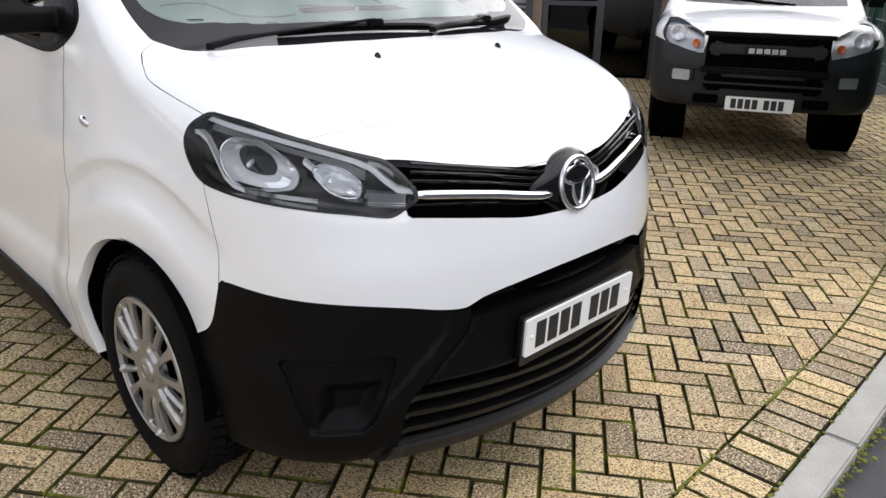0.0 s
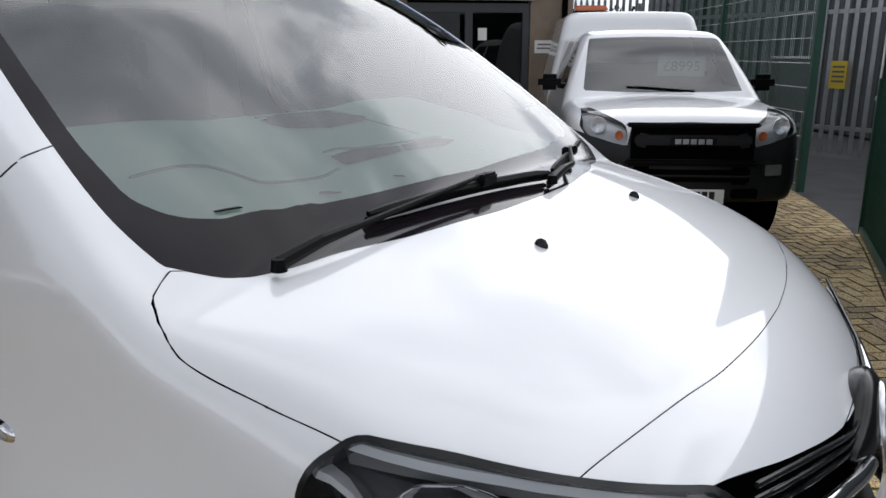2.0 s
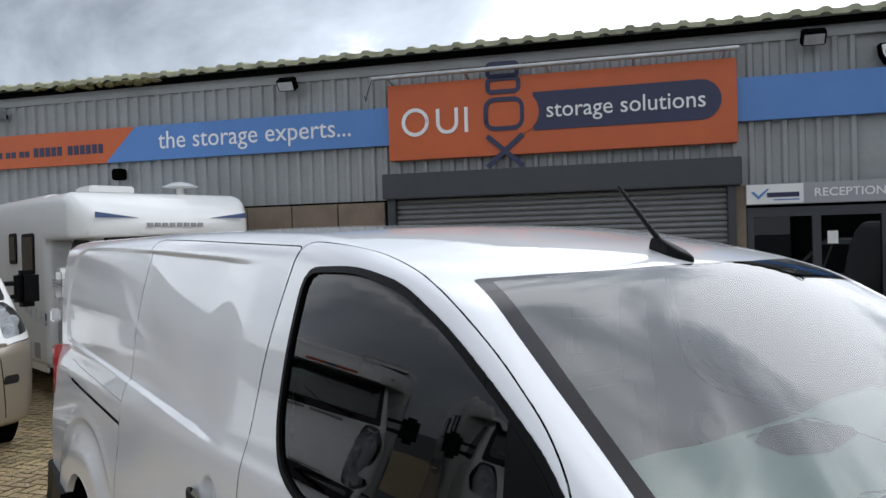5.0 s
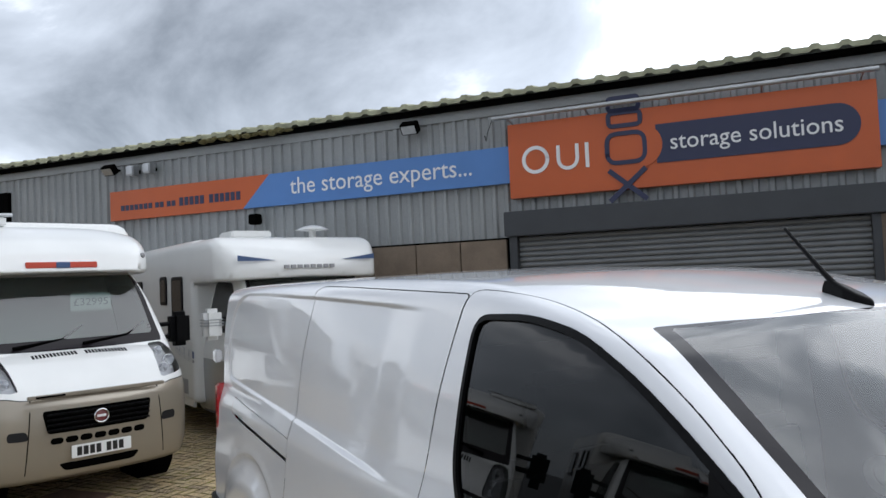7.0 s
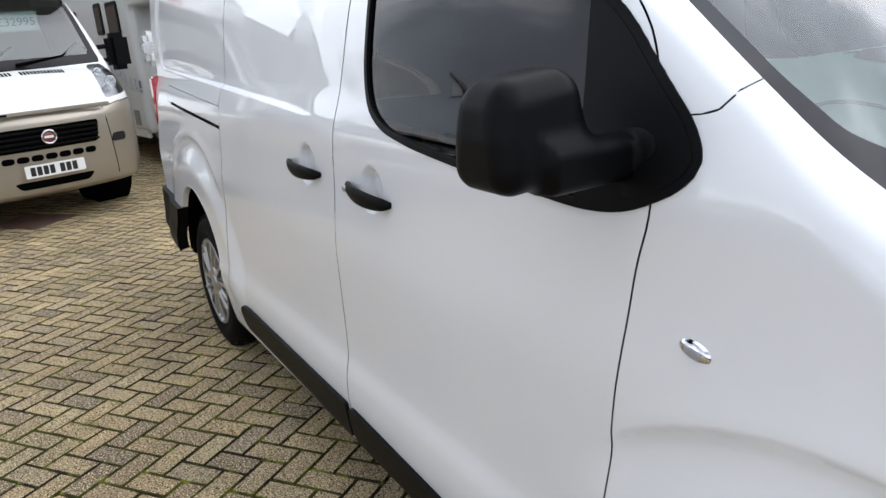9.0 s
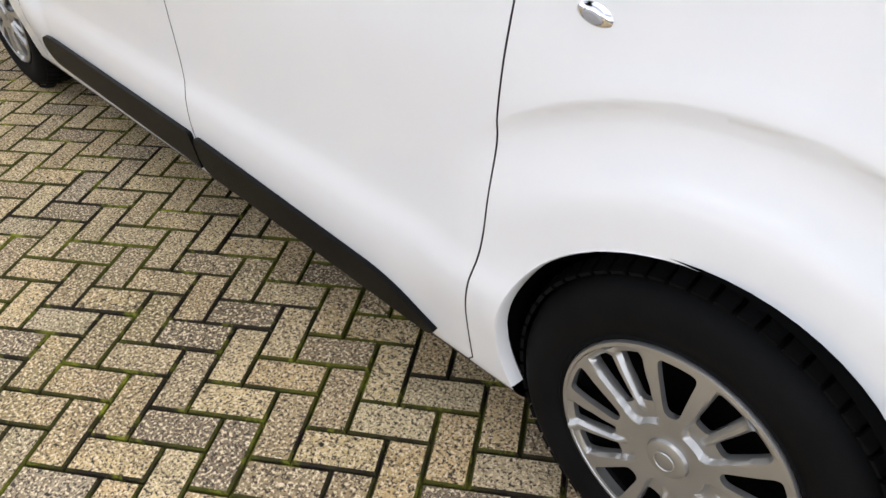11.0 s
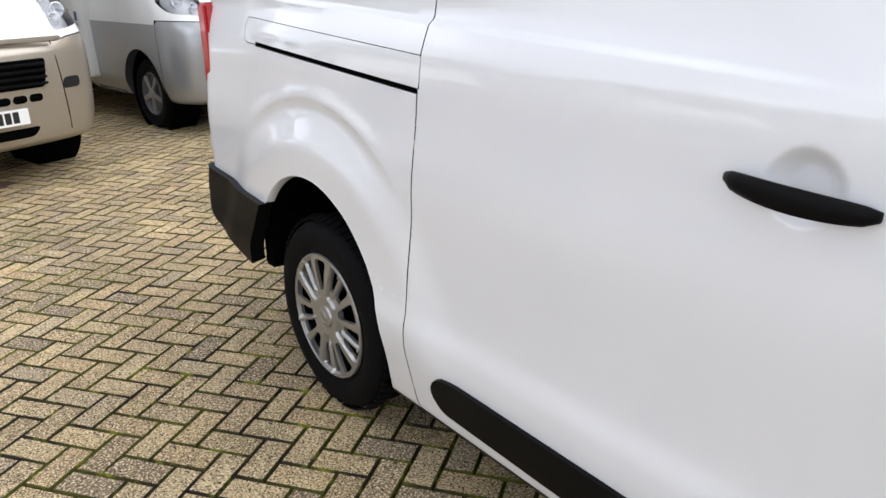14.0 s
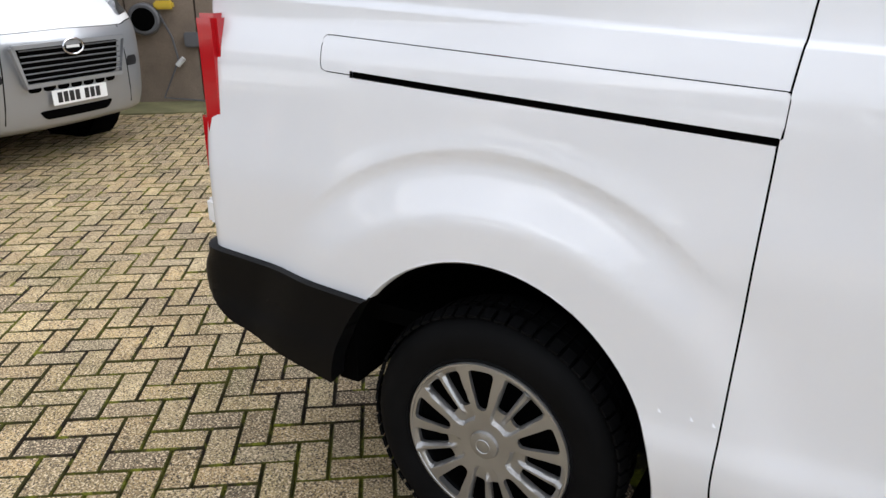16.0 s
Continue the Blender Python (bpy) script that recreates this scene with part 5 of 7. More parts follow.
def lamp_dish(outline, mid, deep, hollow, sign):
    """A hollow reflector: an outline in the lamp that sinks in steps towards its middle."""
    bm = bmesh.new()
    rows = [[bm.verts.new(corner_point(mid[0] + f * (u - mid[0]), mid[1] + f * (z - mid[1]), deep + hollow * (1 - f * f), sign)) for u, z in outline] for f in (1.0, 0.86, 0.68, 0.46, 0.2)]
    n = len(outline)
    for a, b in zip(rows, rows[1:]):
        for k in range(n):
            bm.faces.new((a[k], a[(k + 1) % n], b[(k + 1) % n], b[k]))
    bm.faces.new(rows[-1])
    bmesh.ops.recalc_face_normals(bm, faces=bm.faces)
    return bm


def bend(points, n=14):
    p = np.array(points, float)
    t = np.r_[0, np.cumsum(np.hypot(*np.diff(p, axis=0).T))]
    q = np.linspace(0, t[-1], n)
    return np.stack([curve_at(q, np.stack([t, p[:, k]], 1)) for k in (0, 1)], 1)


REFLECTOR = material("bright_lamp_reflector", (0.86, 0.87, 0.89), 0.26, metal=0.6)
LAMP_PALE = material("pale_lamp_plastic", (0.42, 0.42, 0.43), 0.3, metal=0.3)
LAMP_GREY = material("grey_lamp_plastic", (0.16, 0.16, 0.165), 0.35, vary=0.05)


def bowl(r, depth):
    return [(0.012, depth), (r * 0.45, depth * 0.82), (r * 0.8, depth * 0.42), (r, 0.0), (r * 1.06, 0.002), (r * 1.06, 0.02)]


lf = grid_surface(van_field, (0.2, -0.92, 0.86), (0.85, 0.92, 1.2), 0.013)
lf = split(lf, outline_distance(slant(lf[0]), LAMP))[0]
for half, sign in zip(halves(lf), (-1, 1)):
    lamp = hang(tagged(new("headlight"), "clear headlight with a dark housing and bright reflectors"), van)
    cover = skin("cover", offset(half, 0.001), LENS, lamp, "clear headlight cover")
    cover.visible_shadow = False
    rim_in, rim = split(half, outline_distance(slant(half[0]), LAMP) + 0.006)
    solid("lamp_rim", rim, GLOSS_BLACK, lamp, 0.0015, 0.05)
    skin("housing", offset(half, -0.075), GLOSS_BLACK, lamp, "dark grey lamp housing")
    for pts, mid, dp, bulb, lab in ((((-0.300, 1.055), (-0.275, 1.082), (-0.205, 1.083), (-0.130, 1.048), (-0.098, 1.006), (-0.112, 0.968), (-0.170, 0.962), (-0.255, 0.976), (-0.288, 1.012)), (-0.225, 1.022), 0.060, 0.007, "faceted main reflector"),
                                    (((-0.078, 1.018), (-0.045, 1.036), (0.010, 1.020), (0.050, 0.985), (0.044, 0.952), (0.005, 0.948), (-0.040, 0.968)), (-0.030, 0.992), 0.045, 0.006, "small inner reflector")):
        part("reflector", lamp_dish(rounded(pts, 0.02, 4), mid, 0.022, dp, sign), REFLECTOR, lamp, lab)
        line = [corner_point(u, z, 0.020, sign) for u, z in rounded(pts, 0.02, 4)]
        part("reflector_rim", tube(line + line[:1], 0.0016, n=6), CHROME, lamp)
        c = corner_point(mid[0], mid[1], 0.045, sign)
        part("bulb", spun([(0.0001, -0.02), (bulb * 0.8, -0.016), (bulb, 0.0), (bulb * 0.8, 0.03)], 16, m=Matrix.Translation(c) @ pose(0, 0, 0, 0, 0, 45 if sign < 0 else 135)), REFLECTOR, lamp, smooth=40)
    part("lamp_fin", lamp_strip(bend([(-0.384, 1.090), (-0.345, 1.080), (-0.312, 1.040), (-0.285, 0.995), (-0.240, 0.966), (-0.156, 0.951), (-0.060, 0.941)]), 0.016, 0.0055, sign, 0.035), LAMP_SILVER, lamp, smooth=40)
    part("lamp_fin", lamp_strip(bend([(-0.092, 1.036), (-0.062, 1.009), (-0.034, 0.969), (0.005, 0.948), (0.048, 0.944)]), 0.016, 0.0045, sign, 0.035), LAMP_SILVER, lamp, smooth=40)
    part("daylight_strip", lamp_strip(bend([(-0.335, 1.122), (-0.294, 1.113), (-0.156, 1.086), (-0.018, 1.052), (0.060, 1.024), (0.100, 0.992), (0.119, 0.974), (0.172, 0.963)]), 0.010, 0.0062, sign, 0.03), LAMP_SILVER, lamp, "pale light strip", smooth=40)
    part("lamp_shelf", lamp_strip(bend([(-0.33, 1.098), (-0.24, 1.085), (-0.14, 1.064), (-0.03, 1.036), (0.05, 1.000)]), 0.035, 0.012, sign, 0.03), LAMP_GREY, lamp, "grey lamp shelf", smooth=40)
    for k in range(5):
        part("indicator_rib", lamp_strip([(0.052, 0.934 + 0.006 * k), (0.150, 0.934 + 0.006 * k)], 0.010, 0.0012, sign, 0.003), LAMP_SILVER, lamp)
    part("indicator", lamp_strip(bend([(0.055, 0.948), (0.10, 0.945), (0.148, 0.944)], 6), 0.012, 0.017, sign, 0.03), LAMP_GREY, lamp, "clear ribbed indicator", smooth=40)
    part("side_marker", lamp_strip(bend([(0.06, 1.036), (0.09, 1.028), (0.12, 1.008)], 6), 0.010, 0.010, sign, 0.03), STEEL, lamp, smooth=40)
    part("lamp_bezel", lamp_strip(bend([(-0.36, 1.01), (-0.30, 0.985), (-0.2, 0.962), (-0.05, 0.95), (0.06, 0.94)]), 0.03, 0.012, sign, 0.03), GLOSS_BLACK, lamp, smooth=40)

# Lower side trims.
tf = grid_surface(van_field, (-2.75, -1.02, 0.22), (-0.4, 1.02, 0.48), 0.018)
for pts in ([(-2.625, 0.372), (-2.60, 0.425), (-2.52, 0.434), (-1.492, 0.418), (-1.492, 0.296), (-2.58, 0.322)],
            [(-1.476, 0.417), (-0.68, 0.374), (-0.60, 0.352), (-0.49, 0.297), (-0.53, 0.276), (-1.476, 0.295)]):
    line = rounded(pts, [0.03, 0.04, 0.03, 0.01, 0.01, 0.04])
    for half in halves(split(tf, outline_distance(side(tf[0]), line))[0]):
        solid("side_trim", half, BLACK_PLASTIC, van, 0.013, 0.005, "black lower side trim")

# Wheel wells.
for cx, cz, rx, rz in ARCHES:
    for sign in (-1, 1):
        bm = bmesh.new()
        n = 36
        for y0, y1 in ((0.50, 0.935),):
            a = [bm.verts.new((cx + (rx + 0.004) * math.cos(t), sign * y0, cz + (rz + 0.004) * math.sin(t))) for t in (math.pi * ((1.10 if cx > -1 else 1.20) * k / n - (0.05 if cx > -1 else 0.20)) for k in range(n + 1))]
            if cx < -1:
                for v in a:
                    v.co.z = max(v.co.z, 0.425 if v.co.x < cx - 0.2 else 0.25)
            b = [bm.verts.new((v.co.x, sign * (y1 - 0.02 * abs(v.co.x - cx)), v.co.z)) for v in a]
            for k in range(n):
                bm.faces.new((a[k], a[k + 1], b[k + 1], b[k]))
            bm.faces.new(a)
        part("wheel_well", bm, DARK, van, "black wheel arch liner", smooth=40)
    for sign in (-1, 1):
        bm = bmesh.new()
        rows = []
        for k in range(61):
            t = math.pi * (1.30 * k / 60 - 0.15)
            x, z = cx + rx * math.cos(t), cz + rz * math.sin(t)
            yy = np.linspace(0.7, 1.05, 300)
            y = float(yy[np.argmax(van_field(np.stack([np.full(300, x), yy, np.full(300, z)], 1)) > 0)])
            out = [(1.008, -0.003), (0.999, 0.0003), (0.990, -0.004), (0.985, -0.03)]
            low = z < 0.27 or black_front_distance(np.array([[x, y, z]]))[0] < 0.01 or rear_black_distance(np.array([[x, y, z]]))[0] < 0
            if not low:
                rows.append([bm.verts.new((cx + rx * f * math.cos(t), sign * (y + d), cz + rz * f * math.sin(t))) for f, d in out])
        for a, b in zip(rows, rows[1:]):
            for i in range(3):
                bm.faces.new((a[i], a[i + 1], b[i + 1], b[i]))
        bmesh.ops.recalc_face_normals(bm, faces=bm.faces)
        part("arch_edge", bm, WHITE, van, "white rolled wheel arch edge", smooth=50)


# Wheels: tyre with tread blocks, ten-spoke silver trim over a black steel wheel.
def wheel(x, y, turn):
    w = hang(tagged(new("wheel"), "wheel with a silver multi-spoke plastic trim"), van)
    w.matrix_local = pose(x, y, HUB, 0, 0, turn) @ pose(0, 0, 0, 0, 7, 0)
    tyre = part("tyre", spun([(0.205, 0.03), (0.213, 0.008), (0.228, 0.001), (0.232, -0.004), (0.236, 0.0), (0.27, -0.012), (0.300, -0.010), (0.318, -0.001), (0.330, 0.012), (0.337, 0.03), (0.339, 0.045), (0.339, 0.17), (0.33, 0.2), (0.2, 0.2)], 72), RUBBER, w, "black tyre with tread blocks", smooth=35)
    bm = bmesh.new()
    for k in range(60):
        a = 2 * math.pi * (k + 0.5) / 60
        for y0, y1, r in ((0.014, 0.052, 0.3385), (0.06, 0.10, 0.342), (0.108, 0.15, 0.342)):
            tilt = 0.10 if y0 < 0.05 else 0.0
            box(-0.0135, 0.0135, y0, y1, 0.0, 0.007, bm, Matrix.Rotation(-a, 4, "Y") @ Matrix.Translation((0, 0, r - 0.004)) @ Matrix.Rotation(tilt * 3, 4, "X") if tilt else Matrix.Rotation(-a, 4, "Y") @ Matrix.Translation((0, 0, r - 0.004)))
    hang(part("tread", bm, RUBBER, None), tyre)
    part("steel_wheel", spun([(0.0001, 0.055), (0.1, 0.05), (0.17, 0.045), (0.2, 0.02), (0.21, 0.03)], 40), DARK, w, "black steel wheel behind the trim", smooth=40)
    trim = part("rim", spun([(0.209, 0.022), (0.212, 0.002), (0.217, -0.006), (0.223, -0.005), (0.227, 0.004), (0.226, 0.02)], 72), SILVER, w, "silver wheel trim", smooth=50)
    hub = spun([(0.0001, -0.014), (0.030, -0.013), (0.037, -0.010), (0.040, -0.002), (0.058, 0.002), (0.075, 0.010), (0.078, 0.024)], 60)
    hang(part("hub_cap", hub, SILVER, None, smooth=40), trim)
    hang(part("hub_emblem", spun([(0.017, -0.0150), (0.019, -0.0165), (0.021, -0.0150)], 30), SILVER, None), trim)
    hang(part("trim_face", trim_mesh(), SILVER, None, "silver trim face with fifteen openings"), trim)


def trim_face():
    """Five pockets, each with a rib, between ten flat spokes: points and triangles."""
    nr, nt = 30, 300
    rr, aa = np.meshgrid(np.linspace(0.040, 0.215, nr), np.linspace(0, 2 * np.pi, nt, endpoint=False), indexing="ij")
    i, j = np.meshgrid(np.arange(nr - 1), np.arange(nt), indexing="ij")
    a, b, c, d = i * nt + j, (i + 1) * nt + j, (i + 1) * nt + (j + 1) % nt, i * nt + (j + 1) % nt
    flat = np.stack([rr.ravel() * np.cos(aa.ravel()), np.zeros(rr.size), rr.ravel() * np.sin(aa.ravel())], 1)
    tri = np.concatenate([np.stack([a, b, c], -1).reshape(-1, 3), np.stack([a, c, d], -1).reshape(-1, 3)])

    def fields(v):
        r = np.hypot(v[:, 0], v[:, 2])
        t = (np.degrees(np.arctan2(v[:, 2], v[:, 0])) - TRIM_TURN + 36) % 72 - 36
        s = np.abs(np.radians(t)) * r
        half = np.radians(36) * r
        inner = np.interp(r, [0.05, 0.12, 0.195], [0.024, 0.040, 0.060])
        lone = np.interp(r, [0.085, 0.12, 0.195], [0.007, 0.017, 0.034])
        rib = np.interp(r, [0.10, 0.195], [0.007, 0.011])
        one = smax(smax(half - s - lone, r - 0.207, 0.008), 0.100 - r, 0.012)
        two = smax(smax(smax(s - inner + 0.003, rib - s, 0.004), r - 0.204, 0.008), 0.110 - r, 0.010)
        pocket = smax(s - inner, 0.072 - r, 0.02)
        return r, s, one, two, pocket, rib

    mesh = (flat, tri)
    for k in (2, 3):
        mesh = split(mesh, fields(mesh[0])[k])[1]
    v, t = mesh
    r, s, one, two, pocket, rib = fields(v)
    y = np.interp(r, [0.04, 0.06, 0.10, 0.17, 0.215], [-0.004, -0.006, -0.009, -0.008, -0.004])
    y = y + 0.011 * sstep(0.0015, -0.0035, pocket) * sstep(0.213, 0.198, r)
    y = y - 0.009 * sstep(1.1, 0.3, s / rib) * sstep(0.085, 0.11, r) * sstep(0.0, -0.01, pocket)
    v = np.stack([v[:, 0], y, v[:, 2]], 1)
    back = v + np.array([0, 0.012, 0])
    n = len(v)
    e = np.concatenate([t[:, [0, 1]], t[:, [1, 2]], t[:, [2, 0]]])
    edge = e[~np.isin(e[:, 0] * n + e[:, 1], e[:, 1] * n + e[:, 0])]
    walls = np.concatenate([np.stack([edge[:, 1], edge[:, 0], edge[:, 0] + n], 1), np.stack([edge[:, 1], edge[:, 0] + n, edge[:, 1] + n], 1)])
    return np.concatenate([v, back]), np.concatenate([t, walls])


TRIM_TURN = 65


@functools.lru_cache(None)
def trim_mesh():
    me = mesh_from("trim_face", trim_face(), SILVER)
    me.set_sharp_from_angle(angle=radians(40))
    return me


for wx in (FRONT_AXLE, REAR_AXLE):
    wheel(wx, -0.915, 0)
    wheel(wx, 0.915, 180)


# Door mirrors.
def mirror_field(p):
    """Door mirror: a boxy head, a stout arm low on it and a bulge on the corner panel."""
    x, a, z = p[..., 0] + 0.40, np.abs(p[..., 1]), p[..., 2] - 1.369
    y = a - 1.045
    x = x - 0.05 * y
    hx = 0.062 + 0.015 * sstep(0.1, -0.1, z)
    q = np.stack([np.abs(x) - hx + 0.04, np.abs(y) - 0.097 + 0.048 + 0.15 * np.maximum(z, 0), np.abs(z + 0.08 * y) - 0.089 + 0.048], -1)
    head = np.linalg.norm(np.maximum(q, 0), axis=-1) + np.minimum(q.max(-1), 0) - 0.042
    arm = np.stack([np.abs(p[..., 0] + 0.345) - 0.012, np.abs(p[..., 2] - 1.312) - 0.014], -1)
    arm = np.linalg.norm(np.maximum(arm, 0), axis=-1) - 0.022
    arm = smax(arm, np.maximum(0.85 - a, a - 1.05), 0.01)
    foot = np.sqrt(((p[..., 0] + 0.325) / 1.3) ** 2 + ((a - 0.872) * 1.9) ** 2 + (p[..., 2] - 1.310) ** 2) - 0.048
    return smin(smin(head, arm, 0.03), foot, 0.010)


mm = grid_surface(mirror_field, (-0.5, -1.3, 1.2), (-0.15, 1.3, 1.6), 0.011)
for half in halves(mm):
    skin("door_mirror", half, BLACK_PLASTIC, van, "black plastic door mirror", mirror_field)

# Handles, each over a dished cup.
def dish_field(p):
    f = van_field(p)
    for cx, cz in ((-1.243, 1.128), (-1.703, 1.142)):
        r = np.hypot(p[..., 0] - cx, (p[..., 2] - cz) * 1.05)
        f = f + 0.026 * sstep(0.070, 0.030, r)
    return f


for x0, x1 in ((-1.34, -1.14), (-1.80, -1.60)):
    cup = grid_surface(dish_field, (x0, -0.99, 1.03), (x1, 0.99, 1.25), 0.009)
    cup = split(cup, dish_line(cup[0]))[0]
    for half in halves(split(cup, 0.6 - np.abs(cup[0][:, 1]))[0]):
        skin("handle_cup", half, WHITE, van, "", dish_field)
for hx0, hx1, hz0, hz1 in ((-1.372, -1.125, 1.125, 1.106), (-1.833, -1.583, 1.136, 1.124)):
    for sign in (-1, 1):
        bm = bmesh.new()
        rows = []
        for k in range(15):
            s = k / 14
            x, z = hx0 + (hx1 - hx0) * s, hz0 + (hz1 - hz0) * s
            y = 0.922 + 0.028 * math.sin(math.pi * s) ** 0.6
            h = 0.0225 * (0.38 + 0.62 * math.sin(math.pi * s) ** 0.4)
            rows.append([bm.verts.new((x, sign * (y + 0.008 * math.cos(a)), z - 0.002 * math.sin(math.pi * s) + h * math.sin(a))) for a in (2 * math.pi * i / 10 for i in range(10))])
        for a, b in zip(rows, rows[1:]):
            for i in range(10):
                bm.faces.new((a[i], a[(i + 1) % 10], b[(i + 1) % 10], b[i]))
        bm.faces.new(rows[0])
        bm.faces.new(rows[-1][::-1])
        bmesh.ops.recalc_face_normals(bm, faces=bm.faces)
        hd = part("door_handle", bm, BLACK_PLASTIC, van, "black pull handle", smooth=60)
        if hx0 > -1.5:
            hang(part("key_lock", spun([(0.0001, -0.013), (0.008, -0.013), (0.009, -0.006)], 20, m=Matrix.Translation((hx0 + 0.028, sign * 0.938 if sign > 0 else -0.938, hz0 - 0.003)) @ pose(0, 0, 0, 0, 0, 0 if sign < 0 else 180)), STEEL, None), hd)

# Side repeaters, washer jets, aerial, wipers, tail lamps, hinges.
for sign in (-1, 1):
    rep = part("side_repeater", spun([(0.0001, -0.010), (0.018, -0.008), (0.026, -0.004), (0.030, 0.004)], 32), CHROME, van, "clear oval side repeater", smooth=40)
    rep.matrix_local = pose(-0.176, sign * 0.914, 1.046, 0, 0, 0 if sign < 0 else 180) @ pose(0, 0, 0, 6, 12, 3) @ Matrix.Diagonal((1.08, 1, 0.56, 1))
    core = part("repeater_lens", spun([(0.0001, -0.0115), (0.012, -0.0105), (0.016, -0.008)], 24), DECAL_GREY, rep)
    jet = part("washer_jet", spun([(0.0001, -0.016), (0.008, -0.012), (0.013, 0.0), (0.013, 0.012)], 16), GLOSS_BLACK, van, smooth=50)
    jet.matrix_local = pose(0.330, sign * 0.262, 1.232, -90, 0, 0) @ Matrix.Diagonal((1.0, 0.7, 0.6, 1))


def aerial_field(p):
    x, y, z = p[..., 0] + 0.775, p[..., 1] - 0.02, p[..., 2] - 1.812
    w = 0.022 * np.clip((x + 0.075) / 0.08, 0.2, 1) * np.clip((0.09 - x) / 0.05, 0.25, 1)
    top = 0.055 * np.clip((0.075 - x) / 0.11, 0, 1) * sstep(-0.075, -0.055, x)
    return smax(smax(np.abs(y) - w * (1.1 - 6 * np.maximum(z, 0)), z - top, 0.012), np.abs(x) - 0.075, 0.01)


skin("aerial_base", grid_surface(aerial_field, (-0.9, -0.06, 1.77), (-0.65, 0.1, 1.9), 0.006), BLACK_PLASTIC, van, "black roof aerial base", aerial_field)
part("aerial", tube([(-0.80, 0.02, 1.85), (-0.835, 0.023, 1.885), (-0.953, 0.035, 2.012)], [0.009, 0.0075, 0.0045]), BLACK_PLASTIC, van, "black roof aerial")


def on_screen(x, y, up):
    """A point above the windscreen or cowl."""
    z = np.linspace(1.9, 1.1, 800)
    f = van_field(np.stack([np.full_like(z, x), np.full_like(z, y), z], 1))
    return Vector((x, y, float(z[np.argmax(f < 0)]) + up))


def wiper(blade, pivot, knee):
    w = hang(new("wiper"), van)
    a, b = blade
    line = [on_screen(a[0] + (b[0] - a[0]) * k / 12, a[1] + (b[1] - a[1]) * k / 12, 0.022) for k in range(13)]
    part("wiper_blade", tube(line, [0.005] + [0.0085] * 11 + [0.005], n=6), BLACK_PLASTIC, w)
    part("wiper_rubber", tube([p - Vector((0.004, 0, 0.011)) for p in line], 0.006, n=6), RUBBER, w)
    mid = line[7]
    top = on_screen(*pivot, 0.02)
    kn = on_screen(*knee, 0.03)
    part("wiper_arm", tube([top, top + (kn - top) * 0.5 + Vector((0, 0, 0.005)), kn, mid + Vector((0.0, 0, 0.018))], [0.011, 0.0095, 0.0065, 0.004], n=8), BLACK_PLASTIC, w)
    part("wiper_joint", box(mid.x - 0.012, mid.x + 0.012, mid.y - 0.03, mid.y + 0.03, mid.z - 0.004, mid.z + 0.02), GLOSS_BLACK, w, bevel=0.004)
    part("wiper_pivot", spun([(0.0001, -0.010), (0.010, -0.008), (0.012, 0.01)], 16, m=Matrix.Translation(top) @ pose(0, 0, 0, -90, 0, 0)), BLACK_PLASTIC, w)


for k in range(9):
    p = on_screen(-0.012 + 0.007 * k / 8, -0.658 + 0.039 * k / 8, 0.001)
    part("glass_mark", box(p.x - 0.006, p.x + 0.006, p.y - 0.0012, p.y + 0.0012, p.z - 0.0005, p.z + 0.0012, m=None), DARK, van)
wiper(((0.100, -0.44), (0.180, 0.115)), (0.112, -0.665), (0.128, -0.50))
wiper(((0.175, 0.15), (0.045, 0.66)), (0.205, 0.08), (0.18, 0.26))

for sign in (-1, 1):
    lamp = hang(tagged(new("tail_lamp"), "red tail lamp with a clear middle"), van)
    for z0, z1, mat in ((1.185, 1.345, RED_LENS), (1.105, 1.180, LENS), (0.925, 1.10, RED_LENS)):
        bm = box(-4.190 if z0 > 1.15 else -4.180 if mat is LENS else -4.214, -4.10, 0.80, 0.885, z0, z1)
        bmesh.ops.transform(bm, matrix=Matrix.Diagonal((1, sign, 1, 1)), verts=bm.verts)
        bmesh.ops.recalc_face_normals(bm, faces=bm.faces)
        part("lens", bm, mat, lamp, "red lens" if mat is RED_LENS else "clear lens", smooth=40, bevel=0.018)
    bm = box(-4.165, -4.09, 0.79, 0.9065, 0.91, 1.36)
    bmesh.ops.transform(bm, matrix=Matrix.Diagonal((1, sign, 1, 1)), verts=bm.verts)
    bmesh.ops.recalc_face_normals(bm, faces=bm.faces)
    part("lamp_body", bm, RED_LENS, lamp, bevel=0.012)
    for z0 in (0.775, 1.48):
        bm = box(-4.205, -4.14, 0.86, 0.905, z0, z0 + 0.075)
        bmesh.ops.transform(bm, matrix=Matrix.Diagonal((1, sign, 1, 1)), verts=bm.verts)
        bmesh.ops.recalc_face_normals(bm, faces=bm.faces)
        part("door_hinge", bm, WHITE, van, bevel=0.01)

# The cab behind the glass.
# Near-black fillers added to close the arch ends and the open rear underside.
for s in (-1, 1):
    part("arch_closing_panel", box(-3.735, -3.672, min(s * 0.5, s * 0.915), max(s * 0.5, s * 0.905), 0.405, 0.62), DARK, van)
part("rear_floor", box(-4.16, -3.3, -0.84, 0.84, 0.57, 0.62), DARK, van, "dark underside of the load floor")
part("bulkhead", box(-1.56, -1.52, -0.70, 0.70, 0.45, 1.70), INTERIOR, van, "grey cab bulkhead")
part("cab_floor", box(-1.52, 0.3, -0.86, 0.86, 0.40, 0.44), DARK, van)


